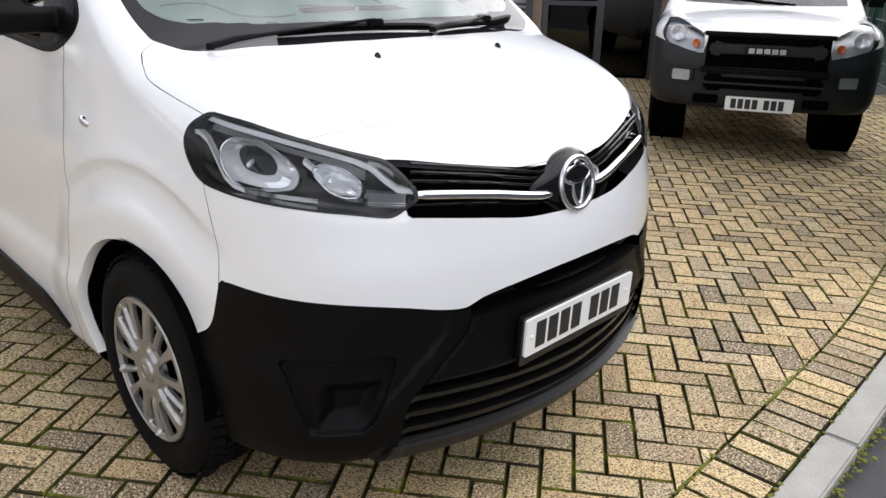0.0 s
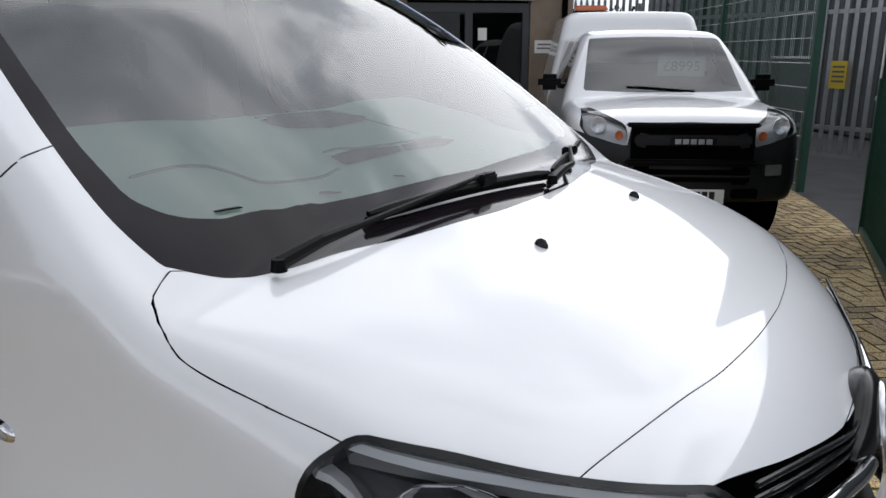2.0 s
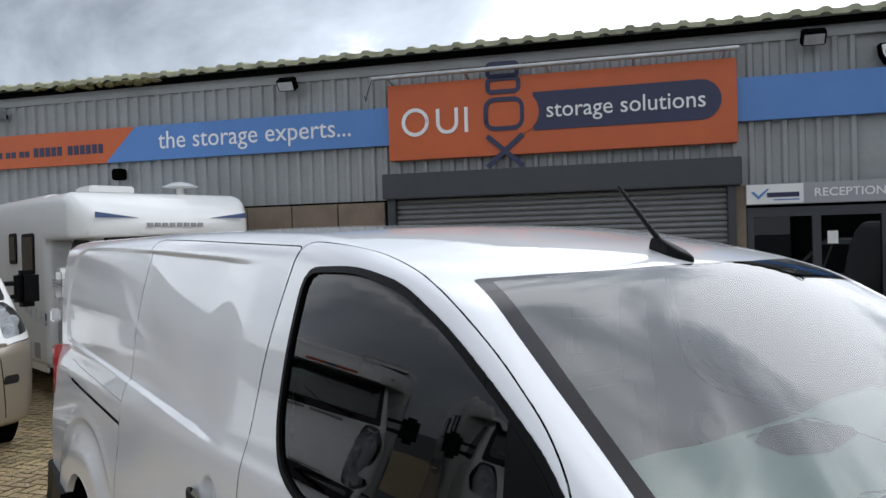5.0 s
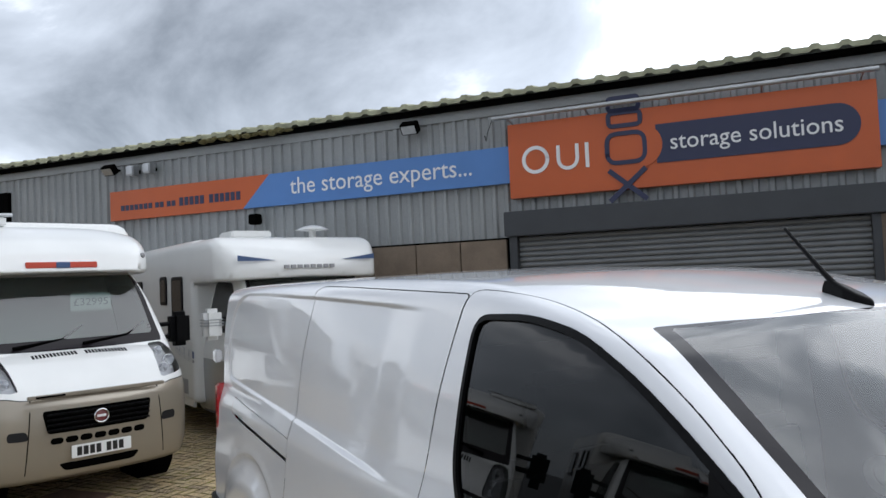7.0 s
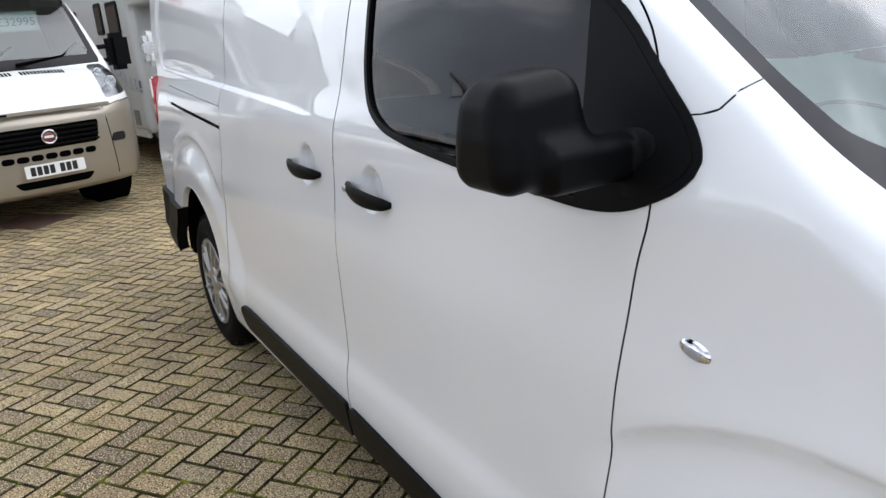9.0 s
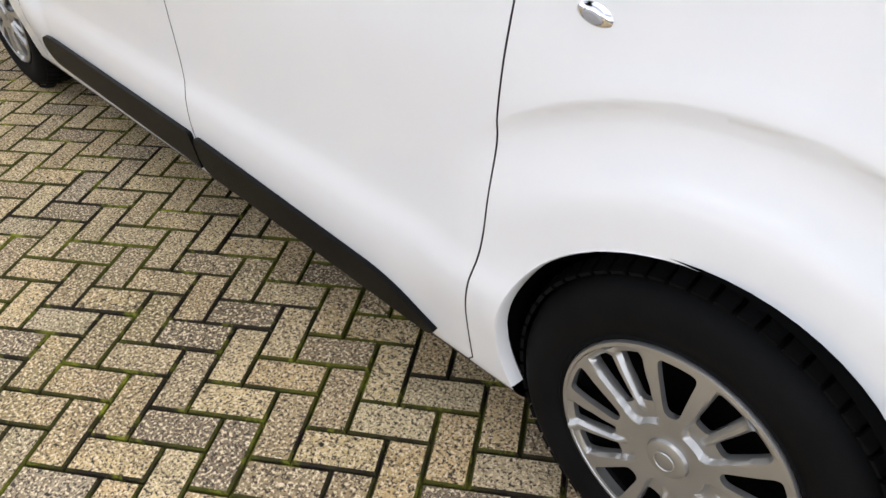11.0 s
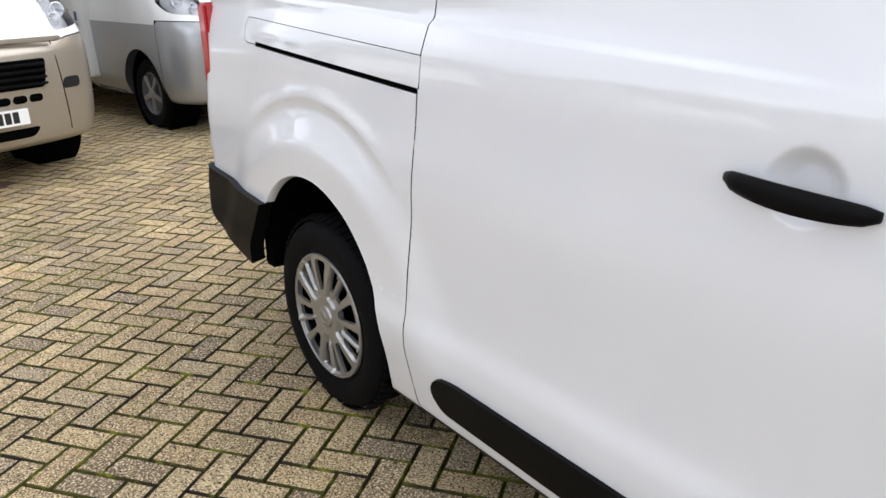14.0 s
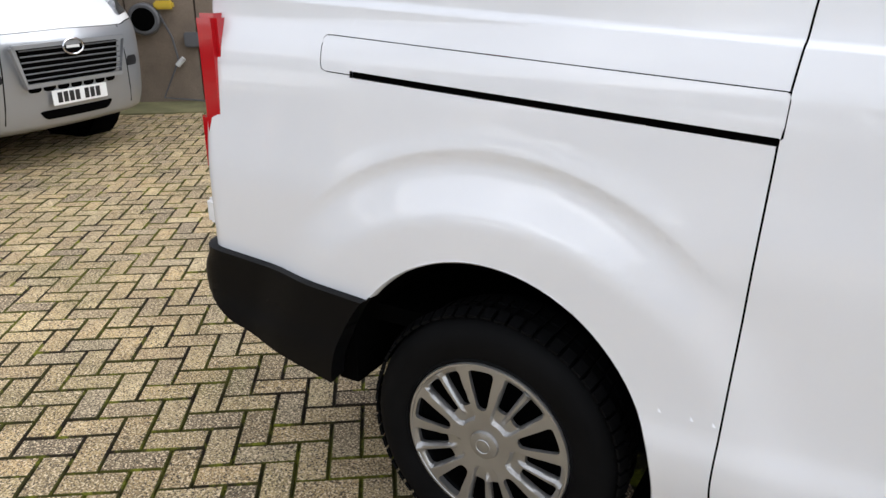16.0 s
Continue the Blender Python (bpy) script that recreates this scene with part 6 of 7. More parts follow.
def dash_height(x, y):
    z = 1.289 - 0.2 * x + 0.012 * np.exp(-(((y + 0.45) / 0.2) ** 4)) * sstep(-0.13, -0.2, x)
    z = z + 0.015 * np.exp(-(((y - 0.52) / 0.22) ** 4)) * sstep(-0.2, -0.3, x)
    return smin(z, van_top(x) - 0.10 * y * y - 0.045, 0.03) - 0.10 * sstep(-0.54, -0.62, x) - 0.05 * sstep(0.66, 0.78, np.abs(y))


bm = bmesh.new()
dash = [[bm.verts.new((x, y, float(dash_height(np.array(x), np.array(y))))) for y in np.linspace(-0.80, 0.80, 60)] for x in np.linspace(0.10, -0.64, 40)]
for a, b in zip(dash, dash[1:]):
    for k in range(59):
        bm.faces.new((a[k], a[k + 1], b[k + 1], b[k]))
DASH = material("grey_dashboard", (0.40, 0.41, 0.395), 0.6, vary=0.06, scale=4, bump=0.0004, bump_scale=500)
part("dashboard", bm, DASH, van, "grey moulded dashboard", smooth=60)


def dash_pad(pts, mat, lift=0.004, name="dash_vent"):
    bm = bmesh.new()
    bm.faces.new([bm.verts.new((x, y, float(dash_height(np.array(x), np.array(y))) + lift)) for x, y in rounded(pts, 0.01)])
    return part(name, bm, mat, van)


dash_pad([(-0.49, -0.07), (-0.525, 0.03), (-0.515, 0.19), (-0.425, 0.265), (-0.40, 0.235), (-0.378, 0.05), (-0.415, -0.065)], DARK)
dash_pad([(-0.205, -0.16), (-0.218, -0.07), (-0.198, 0.085), (-0.162, 0.054), (-0.146, -0.18)], DARK)
dash_pad([(-0.198, 0.10), (-0.205, 0.267), (-0.167, 0.31), (-0.146, 0.229), (-0.16, 0.07)], DARK)
dash_pad([(-0.055, -0.375), (-0.033, -0.338), (-0.028, -0.35), (-0.045, -0.392)], DARK, 0.006)
dash_pad([(-0.05, -0.15), (-0.036, -0.128), (-0.028, -0.135), (-0.042, -0.158)], DARK, 0.006)
for pts, r in (([(-0.25, -0.62), (-0.253, -0.523), (-0.238, -0.479), (-0.176, -0.451), (-0.143, -0.424), (-0.119, -0.301), (-0.14, -0.212)], 0.003),
               ([(-0.236, -0.141), (-0.243, -0.093), (-0.224, -0.028), (-0.21, 0.307)], 0.003), ([(-0.517, -0.055), (-0.518, 0.201), (-0.503, 0.233), (-0.247, 0.256)], 0.002)):
    part("dash_seam", tube([(x, y, float(dash_height(np.array(x), np.array(y))) + 0.002) for x, y in bend(pts, 24)], r), INTERIOR, van)
for y in (-0.42, 0.42):
    seat = hang(tagged(new("seat"), "dark grey cab seat with headrest"), van)
    seat.matrix_local = pose(-1.2, y, 0.44)
    part("cushion", box(-0.1, 0.45, -0.25, 0.25, 0.25, 0.42), INTERIOR, seat, bevel=0.05, smooth=60)
    part("backrest", box(-0.2, -0.05, -0.24, 0.24, 0.35, 0.95, m=Matrix.Rotation(radians(-8), 4, "Y")), INTERIOR, seat, bevel=0.05, smooth=60)
    part("headrest", box(-0.27, -0.17, -0.14, 0.14, 0.98, 1.18), INTERIOR, seat, bevel=0.04, smooth=60)
wheel_ring = part("steering_wheel", tube([(0.19 * math.cos(a), 0.19 * math.sin(a), 0) for a in (2 * math.pi * k / 32 for k in range(33))], 0.016), BLACK_PLASTIC, van, "black steering wheel", smooth=60)
wheel_ring.matrix_local = pose(-0.62, -0.42, 1.08, 0, -62, 0)

# ---- other vehicles ----
def road_wheel(parent, x, y, r, rim, turn, width=0.22, spokes=5):
    w = hang(new("wheel"), parent)
    w.matrix_local = pose(x, y, r, 0, 0, turn)
    k = r / 0.34
    part("tyre", spun([(0.21 * k, 0.03), (0.222 * k, 0.002), (0.27 * k, -0.012), (0.31 * k, -0.008), (0.335 * k, 0.02), (r, 0.05), (r, width - 0.04), (0.3 * k, width)], 40), RUBBER, w, smooth=40)
    part("rim", spun([(0.215 * k, 0.02), (0.205 * k, 0.0), (0.195 * k, 0.01), (0.17 * k, 0.05), (0.0001, 0.05)], 32), GREY_PLASTIC if spokes else RUBBER, w, smooth=40)
    for i in range(spokes):
        bm = bmesh.new()
        box(0.03 * k, 0.205 * k, 0.0, 0.03, -0.022 * k, 0.022 * k, bm, Matrix.Rotation(2 * math.pi * i / spokes + 0.3, 4, "Y"))
        part("spoke", bm, rim, w, bevel=0.008)
    part("hub_cap", spun([(0.0001, -0.012), (0.04 * k, -0.008), (0.06 * k, 0.01)], 20), rim, w, smooth=40)
    return w


def bar_mark(parent, name, y0, y1, z0, z1, x, mat):
    return part(name, box(x - 0.004, x + 0.004, y0, y1, z0, z1), mat, parent)


# The pickup: nose at x = 0, facing +x.
def pickup_field(p):
    x, y, z = p[..., 0], np.abs(p[..., 1]), p[..., 2]
    hood = curve_at(x, [(-6, 1.25), (-1.3, 1.20), (-1.15, 1.185), (-0.5, 1.13), (-0.2, 1.07), (-0.06, 1.0), (0.05, 0.85)])
    cab = curve_at(x, [(-6, 1.78), (-3.2, 1.78), (-2.3, 1.785), (-1.98, 1.755), (-1.85, 1.70), (-1.18, 1.19), (-0.5, 0.7), (0, 0.3)])
    wide = curve_at(z, [(0.3, 0.84), (0.6, 0.92), (1.0, 0.915), (1.15, 0.88), (1.3, 0.83), (1.7, 0.68), (1.9, 0.62)])
    wide = wide - 0.05 * sstep(-0.7, 0.0, x)
    top = smax(hood - 0.06 * y**2, cab - 0.05 * y**2, 0.02)
    nose = curve_at(z, [(0.3, -0.12), (0.4, -0.02), (0.55, 0.0), (0.75, 0.0), (0.9, -0.03), (1.05, -0.10), (1.2, -0.3)])
    f = smax((y - wide) * 0.95, (x - nose + 0.16 * y**2 + 0.2 * y**8) * 0.9, 0.14)
    f = smax(f, (z - top) * np.where((x < -1.15) & (x > -1.98), 0.80, 0.97), 0.10)
    f = smax(f, -3.35 - x, 0.05)
    return smax(f, 0.42 - z, 0.05)


def canopy_field(p):
    x, y, z = p[..., 0], np.abs(p[..., 1]), p[..., 2]
    wide = curve_at(z, [(0.4, 0.86), (1.0, 0.92), (1.2, 0.90), (1.95, 0.74), (2.1, 0.70)])
    f = smax(y - wide, z - 2.02 + 0.03 * y**2, 0.12)
    f = smax(f, x + 3.16 + 0.55 * np.maximum(z - 1.70, 0), 0.10)
    return smax(smax(f, -5.25 - x, 0.08), 0.55 - z, 0.05)


def pickup(m):
    t = thing("pickup", "white pickup with a black bumper and a white rear canopy", "pickup", m)
    f = pickup_field
    sh = grid_surface(f, (-3.5, -1.0, 0.3), (0.1, 1.0, 1.95), 0.036)
    arch = lambda v: np.maximum(np.hypot(v[:, 0] + 0.92, v[:, 2] - 0.40) - 0.45, 0.5 - np.abs(v[:, 1]))
    sh = split(sh, arch(sh[0]))[1]
    screen = lambda v: np.maximum(np.maximum(v[:, 0] + 1.20 + 0.10 * v[:, 1] ** 2, -1.86 - v[:, 0]), np.abs(v[:, 1]) - curve_at(v[:, 0], [(-1.9, 0.61), (-1.2, 0.72)]))
    glass_m, sh = split(sh, np.maximum(screen(sh[0]), 1.15 - sh[0][:, 2]))
    ws = skin("windscreen", glass_m, CAB_SCREEN, t, "clear windscreen", f)
    ws.visible_shadow = False
    win = rounded([(-3.2, 1.26), (-1.75, 1.22), (-1.52, 1.24), (-2.05, 1.66), (-3.15, 1.68)], 0.06)
    side_m, sh = split(sh, np.maximum(outline_distance(side(sh[0]), win), 0.5 - np.abs(sh[0][:, 1])))
    for half in halves(side_m):
        pane, post = split(half, np.abs(half[0][:, 0] + 2.42) * -1 + 0.04)
        skin("side_window", pane, DARK_GLASS, t, "dark side window", f)
        skin("door_post", post, WHITE, t, "", f)
    LAMP_Q = rounded([(0.475, 0.845), (0.80, 0.93), (0.84, 0.99), (0.79, 1.13), (0.66, 1.09), (0.49, 1.01)], 0.025)
    front = lambda v: np.stack([np.abs(v[:, 1]), v[:, 2]], 1)
    lamps_m, sh = split(sh, np.maximum(outline_distance(front(sh[0]), LAMP_Q), -0.6 - sh[0][:, 0]))
    for half in halves(lamps_m):
        lamp = hang(tagged(new("headlight"), "clear headlight with an amber corner"), t)
        skin("cover", half, LENS, lamp, "", f).visible_shadow = False
        skin("housing", offset(half, -0.045, f), LAMP_PALE, lamp, "", f)
        s = 1 if half[0][:, 1].mean() > 0 else -1
        part("reflector", spun(bowl(0.062, 0.04), 14, m=Matrix.Translation((-0.155, s * 0.70, 1.0)) @ pose(0, 0, 0, 0, 0, 90)), REFLECTOR, lamp)
        part("indicator", spun([(0.0001, 0.02), (0.04, 0.01), (0.05, 0.0), (0.05, 0.02)], 20, m=Matrix.Translation((-0.085, s * 0.545, 0.93)) @ Matrix.Diagonal((0.55, 0.6, 0.7, 1)) @ pose(0, 0, 0, 0, 0, 90)), ORANGE_LENS, lamp)
    black = lambda v: np.maximum(v[:, 2] - curve_at(np.abs(v[:, 1]), [(0, 1.03), (0.44, 1.015), (0.49, 0.86), (0.8, 0.935), (0.95, 0.97)]), -0.55 - v[:, 0])
    bl, sh = split(sh, black(sh[0]))
    skin("body", sh, WHITE, t, "white painted cab and wings", f)
    solid("front_bumper", bl, SLATE_PLASTIC, t, 0.004, 0.03, "black textured front bumper", f)
    part("grille_bar", box(-0.06, 0.004, -0.50, 0.50, 1.000, 1.035), BLACK_PLASTIC, t, bevel=0.012)
    # Near-black block between the bars, coloured as the shaded depth behind them.
    part("grille_backing", box(-0.06, 0.006, -0.46, 0.46, 0.76, 1.0), DARK, t)
    part("grille_bar", box(-0.05, 0.022, -0.44, 0.44, 0.865, 0.945), SLATE_PLASTIC, t, bevel=0.015)
    part("grille_slot", box(-0.05, 0.012, -0.30, 0.30, 0.775, 0.845), DARK, t, bevel=0.01)
    for s in (-1, 1):
        part("grille_strut", box(-0.05, 0.015, s * 0.385 - 0.045, s * 0.385 + 0.045, 0.80, 0.93, m=Matrix.Rotation(radians(s * 14), 4, "X") @ Matrix.Translation((0, s * 0.20, -0.08))), SLATE_PLASTIC, t, bevel=0.012)
        yaw = 90 + s * 22
        fog = part("fog_lamp", slab(rounded([(-0.105, -0.062), (0.105, -0.062), (0.105, 0.062), (-0.105, 0.062)], 0.02), -0.004, 0.06), SLATE_PLASTIC, t, "rectangular fog lamp in a dark frame", bevel=0.004)
        fog.matrix_local = pose(-0.062, s * 0.635, 0.675, 0, 0, yaw)
        hang(part("fog_lens", slab(rounded([(-0.075, -0.042), (0.075, -0.042), (0.075, 0.042), (-0.075, 0.042)], 0.015), -0.010, -0.003), STEEL, None, "clear fog lamp lens"), fog)
        part("intake", box(-0.06, 0.006, s * 0.42 - 0.10, s * 0.42 + 0.10, 0.46, 0.53), DARK, t, bevel=0.008)
    part("badge_plate", box(0.01, 0.028, -0.17, 0.17, 0.865, 0.93), GLOSS_BLACK, t, bevel=0.004)
    for k in range(5):
        part("badge_bar", box(0.026, 0.032, -0.14 + k * 0.058, -0.095 + k * 0.058, 0.878, 0.917), STEEL, t)
    part("lower_intake", box(-0.05, 0.008, -0.45, 0.45, 0.565, 0.70), DARK, t, bevel=0.02)
    part("intake_bar", box(-0.05, 0.016, -0.47, 0.47, 0.622, 0.640), SLATE_PLASTIC, t, bevel=0.005)
    part("bumper_ridge", box(-0.05, 0.022, -0.50, 0.50, 0.705, 0.755), BLACK_PLASTIC, t, "raised ridge of the bumper", bevel=0.018)
    number_plate(t, pose(0.022, 0.0, 0.475, 0, 0, 90), BARS)
    can = skin("canopy", grid_surface(canopy_field, (-5.4, -1.0, 0.5), (-3.0, 1.0, 2.1), 0.05), WHITE, t, "white rear canopy", canopy_field)
    part("beacon", box(-3.75, -3.60, -0.60, -0.22, 2.03, 2.10), ORANGE_LENS, t, "amber light bar", bevel=0.02)
    part("beacon_base", box(-3.77, -3.58, -0.62, -0.20, 1.99, 2.035), DARK, t, bevel=0.008)
    for s in (-1, 1):
        bm = box(-0.07, 0.07, -0.11, 0.11, -0.075, 0.075)
        mir = part("door_mirror", bm, BLACK_PLASTIC, t, "black door mirror", smooth=60, bevel=0.045)
        mir.matrix_local = pose(-1.62, s * 1.0, 1.28)
        part("mirror_arm", tube([(-1.64, s * 0.82, 1.24), (-1.62, s * 0.92, 1.25)], 0.03, n=8), BLACK_PLASTIC, t)
        road_wheel(t, -0.92, s * 0.88, 0.375, SILVER, 0 if s < 0 else 180)
        road_wheel(t, -4.0, s * 0.88, 0.375, SILVER, 0 if s < 0 else 180)
        part("wheel_well", spun([(0.44, 0.0), (0.44, 0.3), (0.0001, 0.3)], 32, m=Matrix.Translation((-0.92, s * 0.86, 0.40)) @ pose(0, 0, 0, 0, 0, 0 if s < 0 else 180)), DARK, t)
        part("wiper", tube([(-1.17, s * 0.05 + 0.22, 1.215), (-1.21, s * 0.05 - 0.28, 1.25)], 0.011, n=6), DARK, t)
    part("price_card", box(-1.62, -1.615, 0.02, 0.46, 1.34, 1.52, m=Matrix.Translation((0, 0, 0))), CARD, t, "white price card behind the windscreen")
    pr = part("lettering", fit_text("lettering", "£8995", 0.34, 0.09, DECAL_GREY, 0.001), DECAL_GREY, t)
    pr.matrix_local = pose(-1.610, 0.24, 1.43, 0, 0, 90)
    part("dashboard", box(-1.95, -1.25, -0.66, 0.66, 0.95, 1.14), GREY_PLASTIC, t, bevel=0.05)
    part("cab_inside", box(-3.2, -2.2, -0.66, 0.66, 0.7, 1.45), INTERIOR, t, "grey cab seats", bevel=0.08)
    return t


pickup(pose(-0.48, 4.5, 0, 0, 0, -63.5))


# Motorhomes: a van cab under a moulded overcab and a coachbuilt body.
def cab_field(p):
    x, y, z = p[..., 0], np.abs(p[..., 1]), p[..., 2]
    top = smax(curve_at(x, [(-2.6, 1.9), (-0.62, 1.42), (-0.5, 1.385), (-0.25, 1.26), (-0.08, 1.13), (0.04, 0.98), (0.1, 0.8)]),
               curve_at(x, [(-2.6, 2.25), (-1.3, 2.22), (-1.06, 2.12), (-0.60, 1.42), (-0.2, 0.8), (0.1, 0.4)]), 0.015) - 0.07 * y**2
    nose = curve_at(z, [(0.25, -0.14), (0.34, -0.03), (0.5, 0.0), (0.75, 0.012), (0.95, 0.0), (1.1, -0.07), (1.3, -0.25)])
    wide = curve_at(z, [(0.25, 0.92), (0.5, 1.0), (1.0, 1.01), (1.4, 0.95), (2.1, 0.80), (2.3, 0.76)]) - 0.06 * sstep(-0.7, 0.0, x)
    f = smax((y - wide) * 0.97, (x - nose + 0.16 * y**2 + 0.14 * y**6) * 0.9, 0.16)
    f = smax(f, (z - top) * np.where((x > -1.1) & (x < -0.58), 0.6, 0.93), 0.09)
    f = smax(f, -2.4 - x, 0.05)
    return smax(f, 0.28 - z, 0.06)


def motorhome(label, m, low_mat, style):
    t = thing("motorhome", label, "motorhome", m)
    f = cab_field
    sh = grid_surface(f, (-2.5, -1.1, 0.2), (0.12, 1.1, 2.35), 0.04)
    sh = split(sh, np.maximum(np.hypot(sh[0][:, 0] + 0.95, sh[0][:, 2] - 0.36) - 0.42, 0.55 - np.abs(sh[0][:, 1])))[1]
    screen = lambda v: np.maximum(np.maximum(np.abs(v[:, 1]) - curve_at(v[:, 2], [(1.3, 0.90), (1.42, 0.87), (2.1, 0.76), (2.3, 0.7)]), 1.40 + 0.02 * v[:, 1] ** 2 - v[:, 2]), np.maximum(v[:, 2] - 2.12, -1.3 - v[:, 0]))
    gl, sh = split(sh, np.maximum(screen(sh[0]), sh[0][:, 0] + 0.55))
    clear, edge = split(gl, np.maximum(np.abs(gl[0][:, 1]) - 0.79 + 0.12 * (gl[0][:, 2] - 1.5), 1.50 - gl[0][:, 2]))
    skin("windscreen", clear, CAB_SCREEN, t, "clear windscreen", f).visible_shadow = False
    skin("windscreen_border", edge, CERAMIC, t, "black windscreen border", f)
    win = rounded([(-1.98, 1.38), (-1.02, 1.36), (-0.86, 1.42), (-1.32, 2.0), (-1.95, 2.02)], 0.08)
    sw, sh = split(sh, np.maximum(outline_distance(side(sh[0]), win), 0.5 - np.abs(sh[0][:, 1])))
    for half in halves(sw):
        skin("cab_window", half, DARK_GLASS, t, "dark cab window", f)
    LAMP_M = rounded([(0.63, 1.08), (0.93, 1.12), (0.97, 1.22), (0.86, 1.40), (0.70, 1.40), (0.66, 1.26)], 0.04)
    front = lambda v: np.stack([np.abs(v[:, 1]), v[:, 2]], 1)
    lm, sh = split(sh, np.maximum(outline_distance(front(sh[0]), LAMP_M), -0.75 - sh[0][:, 0]))
    for half in halves(lm):
        s = 1 if half[0][:, 1].mean() > 0 else -1
        lamp = hang(tagged(new("headlight"), "tall clear headlight with round reflectors"), t)
        skin("cover", half, LENS, lamp, "", f).visible_shadow = False
        skin("housing", offset(half, -0.06, f), LAMP_PALE, lamp, "", f)
        for yy, zz, r in ((0.83, 1.22, 0.055), (0.73, 1.16, 0.045), (0.77, 1.32, 0.04)):
            part("reflector", spun(bowl(r, 0.05), 24, m=Matrix.Translation((corner_on(f, yy, zz).x - 0.035, s * (yy - 0.01), zz)) @ pose(0, 0, 0, 0, 0, 90)), REFLECTOR, lamp, smooth=40)
    low, sh = shut(sh, lambda v: np.maximum(v[:, 2] - curve_at(np.abs(v[:, 1]), [(0, 1.03), (0.6, 1.02), (0.75, 1.045), (1.1, 1.06)]), -0.52 - v[:, 0]), 0.004)
    line = GAPS.pop()
    solid("shut_line", offset(line, -0.004, f), DARK, t, 0, 0.006, "", f)
    low2, sh = split(sh, np.maximum(sh[0][:, 2] - 1.02, -9 - sh[0][:, 0])) if style == "silver" else (None, sh)
    if low2:
        skin("cab_side", low2, low_mat, t, "silver painted cab sides", f)
    skin("cab", sh, GRP, t, "white painted cab", f)
    skin("front_bumper", low, low_mat, t, "painted front bumper", f)
    mesh = grid_surface(f, (-0.25, -0.75, 0.32), (0.08, 0.75, 1.05), 0.02)

    def piece(name, pts, mat, out, depth, lab=""):
        q = split(mesh, outline_distance(mesh[0][:, [1, 2]], rounded(pts, 0.03)))[0]
        return solid(name, q, mat, t, out, depth, lab, f)

    if style == "silver":
        piece("grille", [(-0.50, 0.92), (-0.43, 0.66), (0.43, 0.66), (0.50, 0.92)], DARK, 0.003, 0.02, "black mesh grille")
        bar_line([(-0.52, 0.93), (-0.45, 0.645), (0.45, 0.645), (0.52, 0.93), (-0.52, 0.93)], 0.016, low_mat, -0.03, 0.0, t, "grille_frame").matrix_local = pose(0.0, 0, 0, 0, 0, 90)
        for k in range(6):
            part("grille_mesh_bar", tube([(0.012, -0.46, 0.69 + k * 0.042), (0.016, 0.46, 0.69 + k * 0.042)], 0.006, n=6), GREY_PLASTIC, t)
    else:
        piece("grille", [(-0.48, 0.915), (-0.44, 0.715), (0.44, 0.715), (0.48, 0.915)], DARK, 0.003, 0.02, "black grille")
        for k in range(4):
            part("grille_slat", box(-0.01, 0.024, -0.45, 0.45, 0.735 + k * 0.045, 0.755 + k * 0.045), BLACK_PLASTIC, t, bevel=0.006)
        part("bonnet_trim", box(-0.03, 0.018, -0.60, 0.60, 1.030, 1.062), CHAMPAGNE, t, "champagne strip along the bonnet", bevel=0.006)
        part("script_bar", box(0.01, 0.022, -0.54, -0.30, 1.037, 1.055), DARK, t)
        for k in range(13):
            for y0 in (-0.43, 0.04):
                b = part("bonnet_vent", box(-0.004, 0.004, 0, 0.018, -0.035, 0.035), DARK, t)
                yy = y0 + k * 0.031
                z0, z1 = (height_on(f, x, yy) for x in (-0.50, -0.44))
                b.matrix_local = pose(-0.47, yy, (z0 + z1) / 2 + 0.001, 0, 90 + math.degrees(math.atan2(z0 - z1, 0.06)), 0)
    for k in range(7):
        x0 = -0.42 + k * 0.12
        piece("lower_vent", [(x0, 0.675 - (0.03 if style == "silver" else 0.0)), (x0, 0.62 - (0.03 if style == "silver" else 0.0)), (x0 + 0.105, 0.62 - (0.03 if style == "silver" else 0.0)), (x0 + 0.105, 0.675 - (0.03 if style == "silver" else 0.0))], DARK, 0.003, 0.02)
    piece("lower_intake", [(-0.36, 0.445), (-0.30, 0.375), (0.30, 0.375), (0.36, 0.445)], DARK, 0.003, 0.02)
    for s in (-1, 1):
        piece("fog_slot", [(s * 0.60, 0.76), (s * 0.74, 0.76), (s * 0.74, 0.68), (s * 0.58, 0.68)], SLATE_PLASTIC, 0.003, 0.02)
        part("seam", tube([tuple(corner_on(f, s * (0.56 + 0.05 * k / 5), 1.02 - 0.64 * k / 5)) for k in range(6)], 0.005, n=6), DARK, t)
    badge = part("badge", spun([(0.0001, 0.0), (0.05, 0.002), (0.058, 0.008), (0.058, 0.03)], 30), DARK if style == "silver" else BADGE_RED, t, "round nose badge", smooth=40)
    badge.matrix_local = pose(0.028, 0, 0.90 if style == "silver" else 0.82, 0, 0, 90) @ Matrix.Diagonal((1.5 if style == "silver" else 1.0, 1, 0.9, 1))
    part("badge_rim", ring(0.062 * (1.5 if style == "silver" else 1), 0.058, 0, 0, 0.008), CHROME, t, smooth=60).matrix_local = pose(0.03, 0, 0.90 if style == "silver" else 0.82)
    hang(part("badge_bar", box(-0.04, 0.04, -0.004, 0.0, -0.012, 0.012), CARD, None), badge)
    number_plate(t, pose(0.025, 0, 0.535, 0, 0, 90), BARS)
    # Overcab and living body.
    deep = style == "silver"

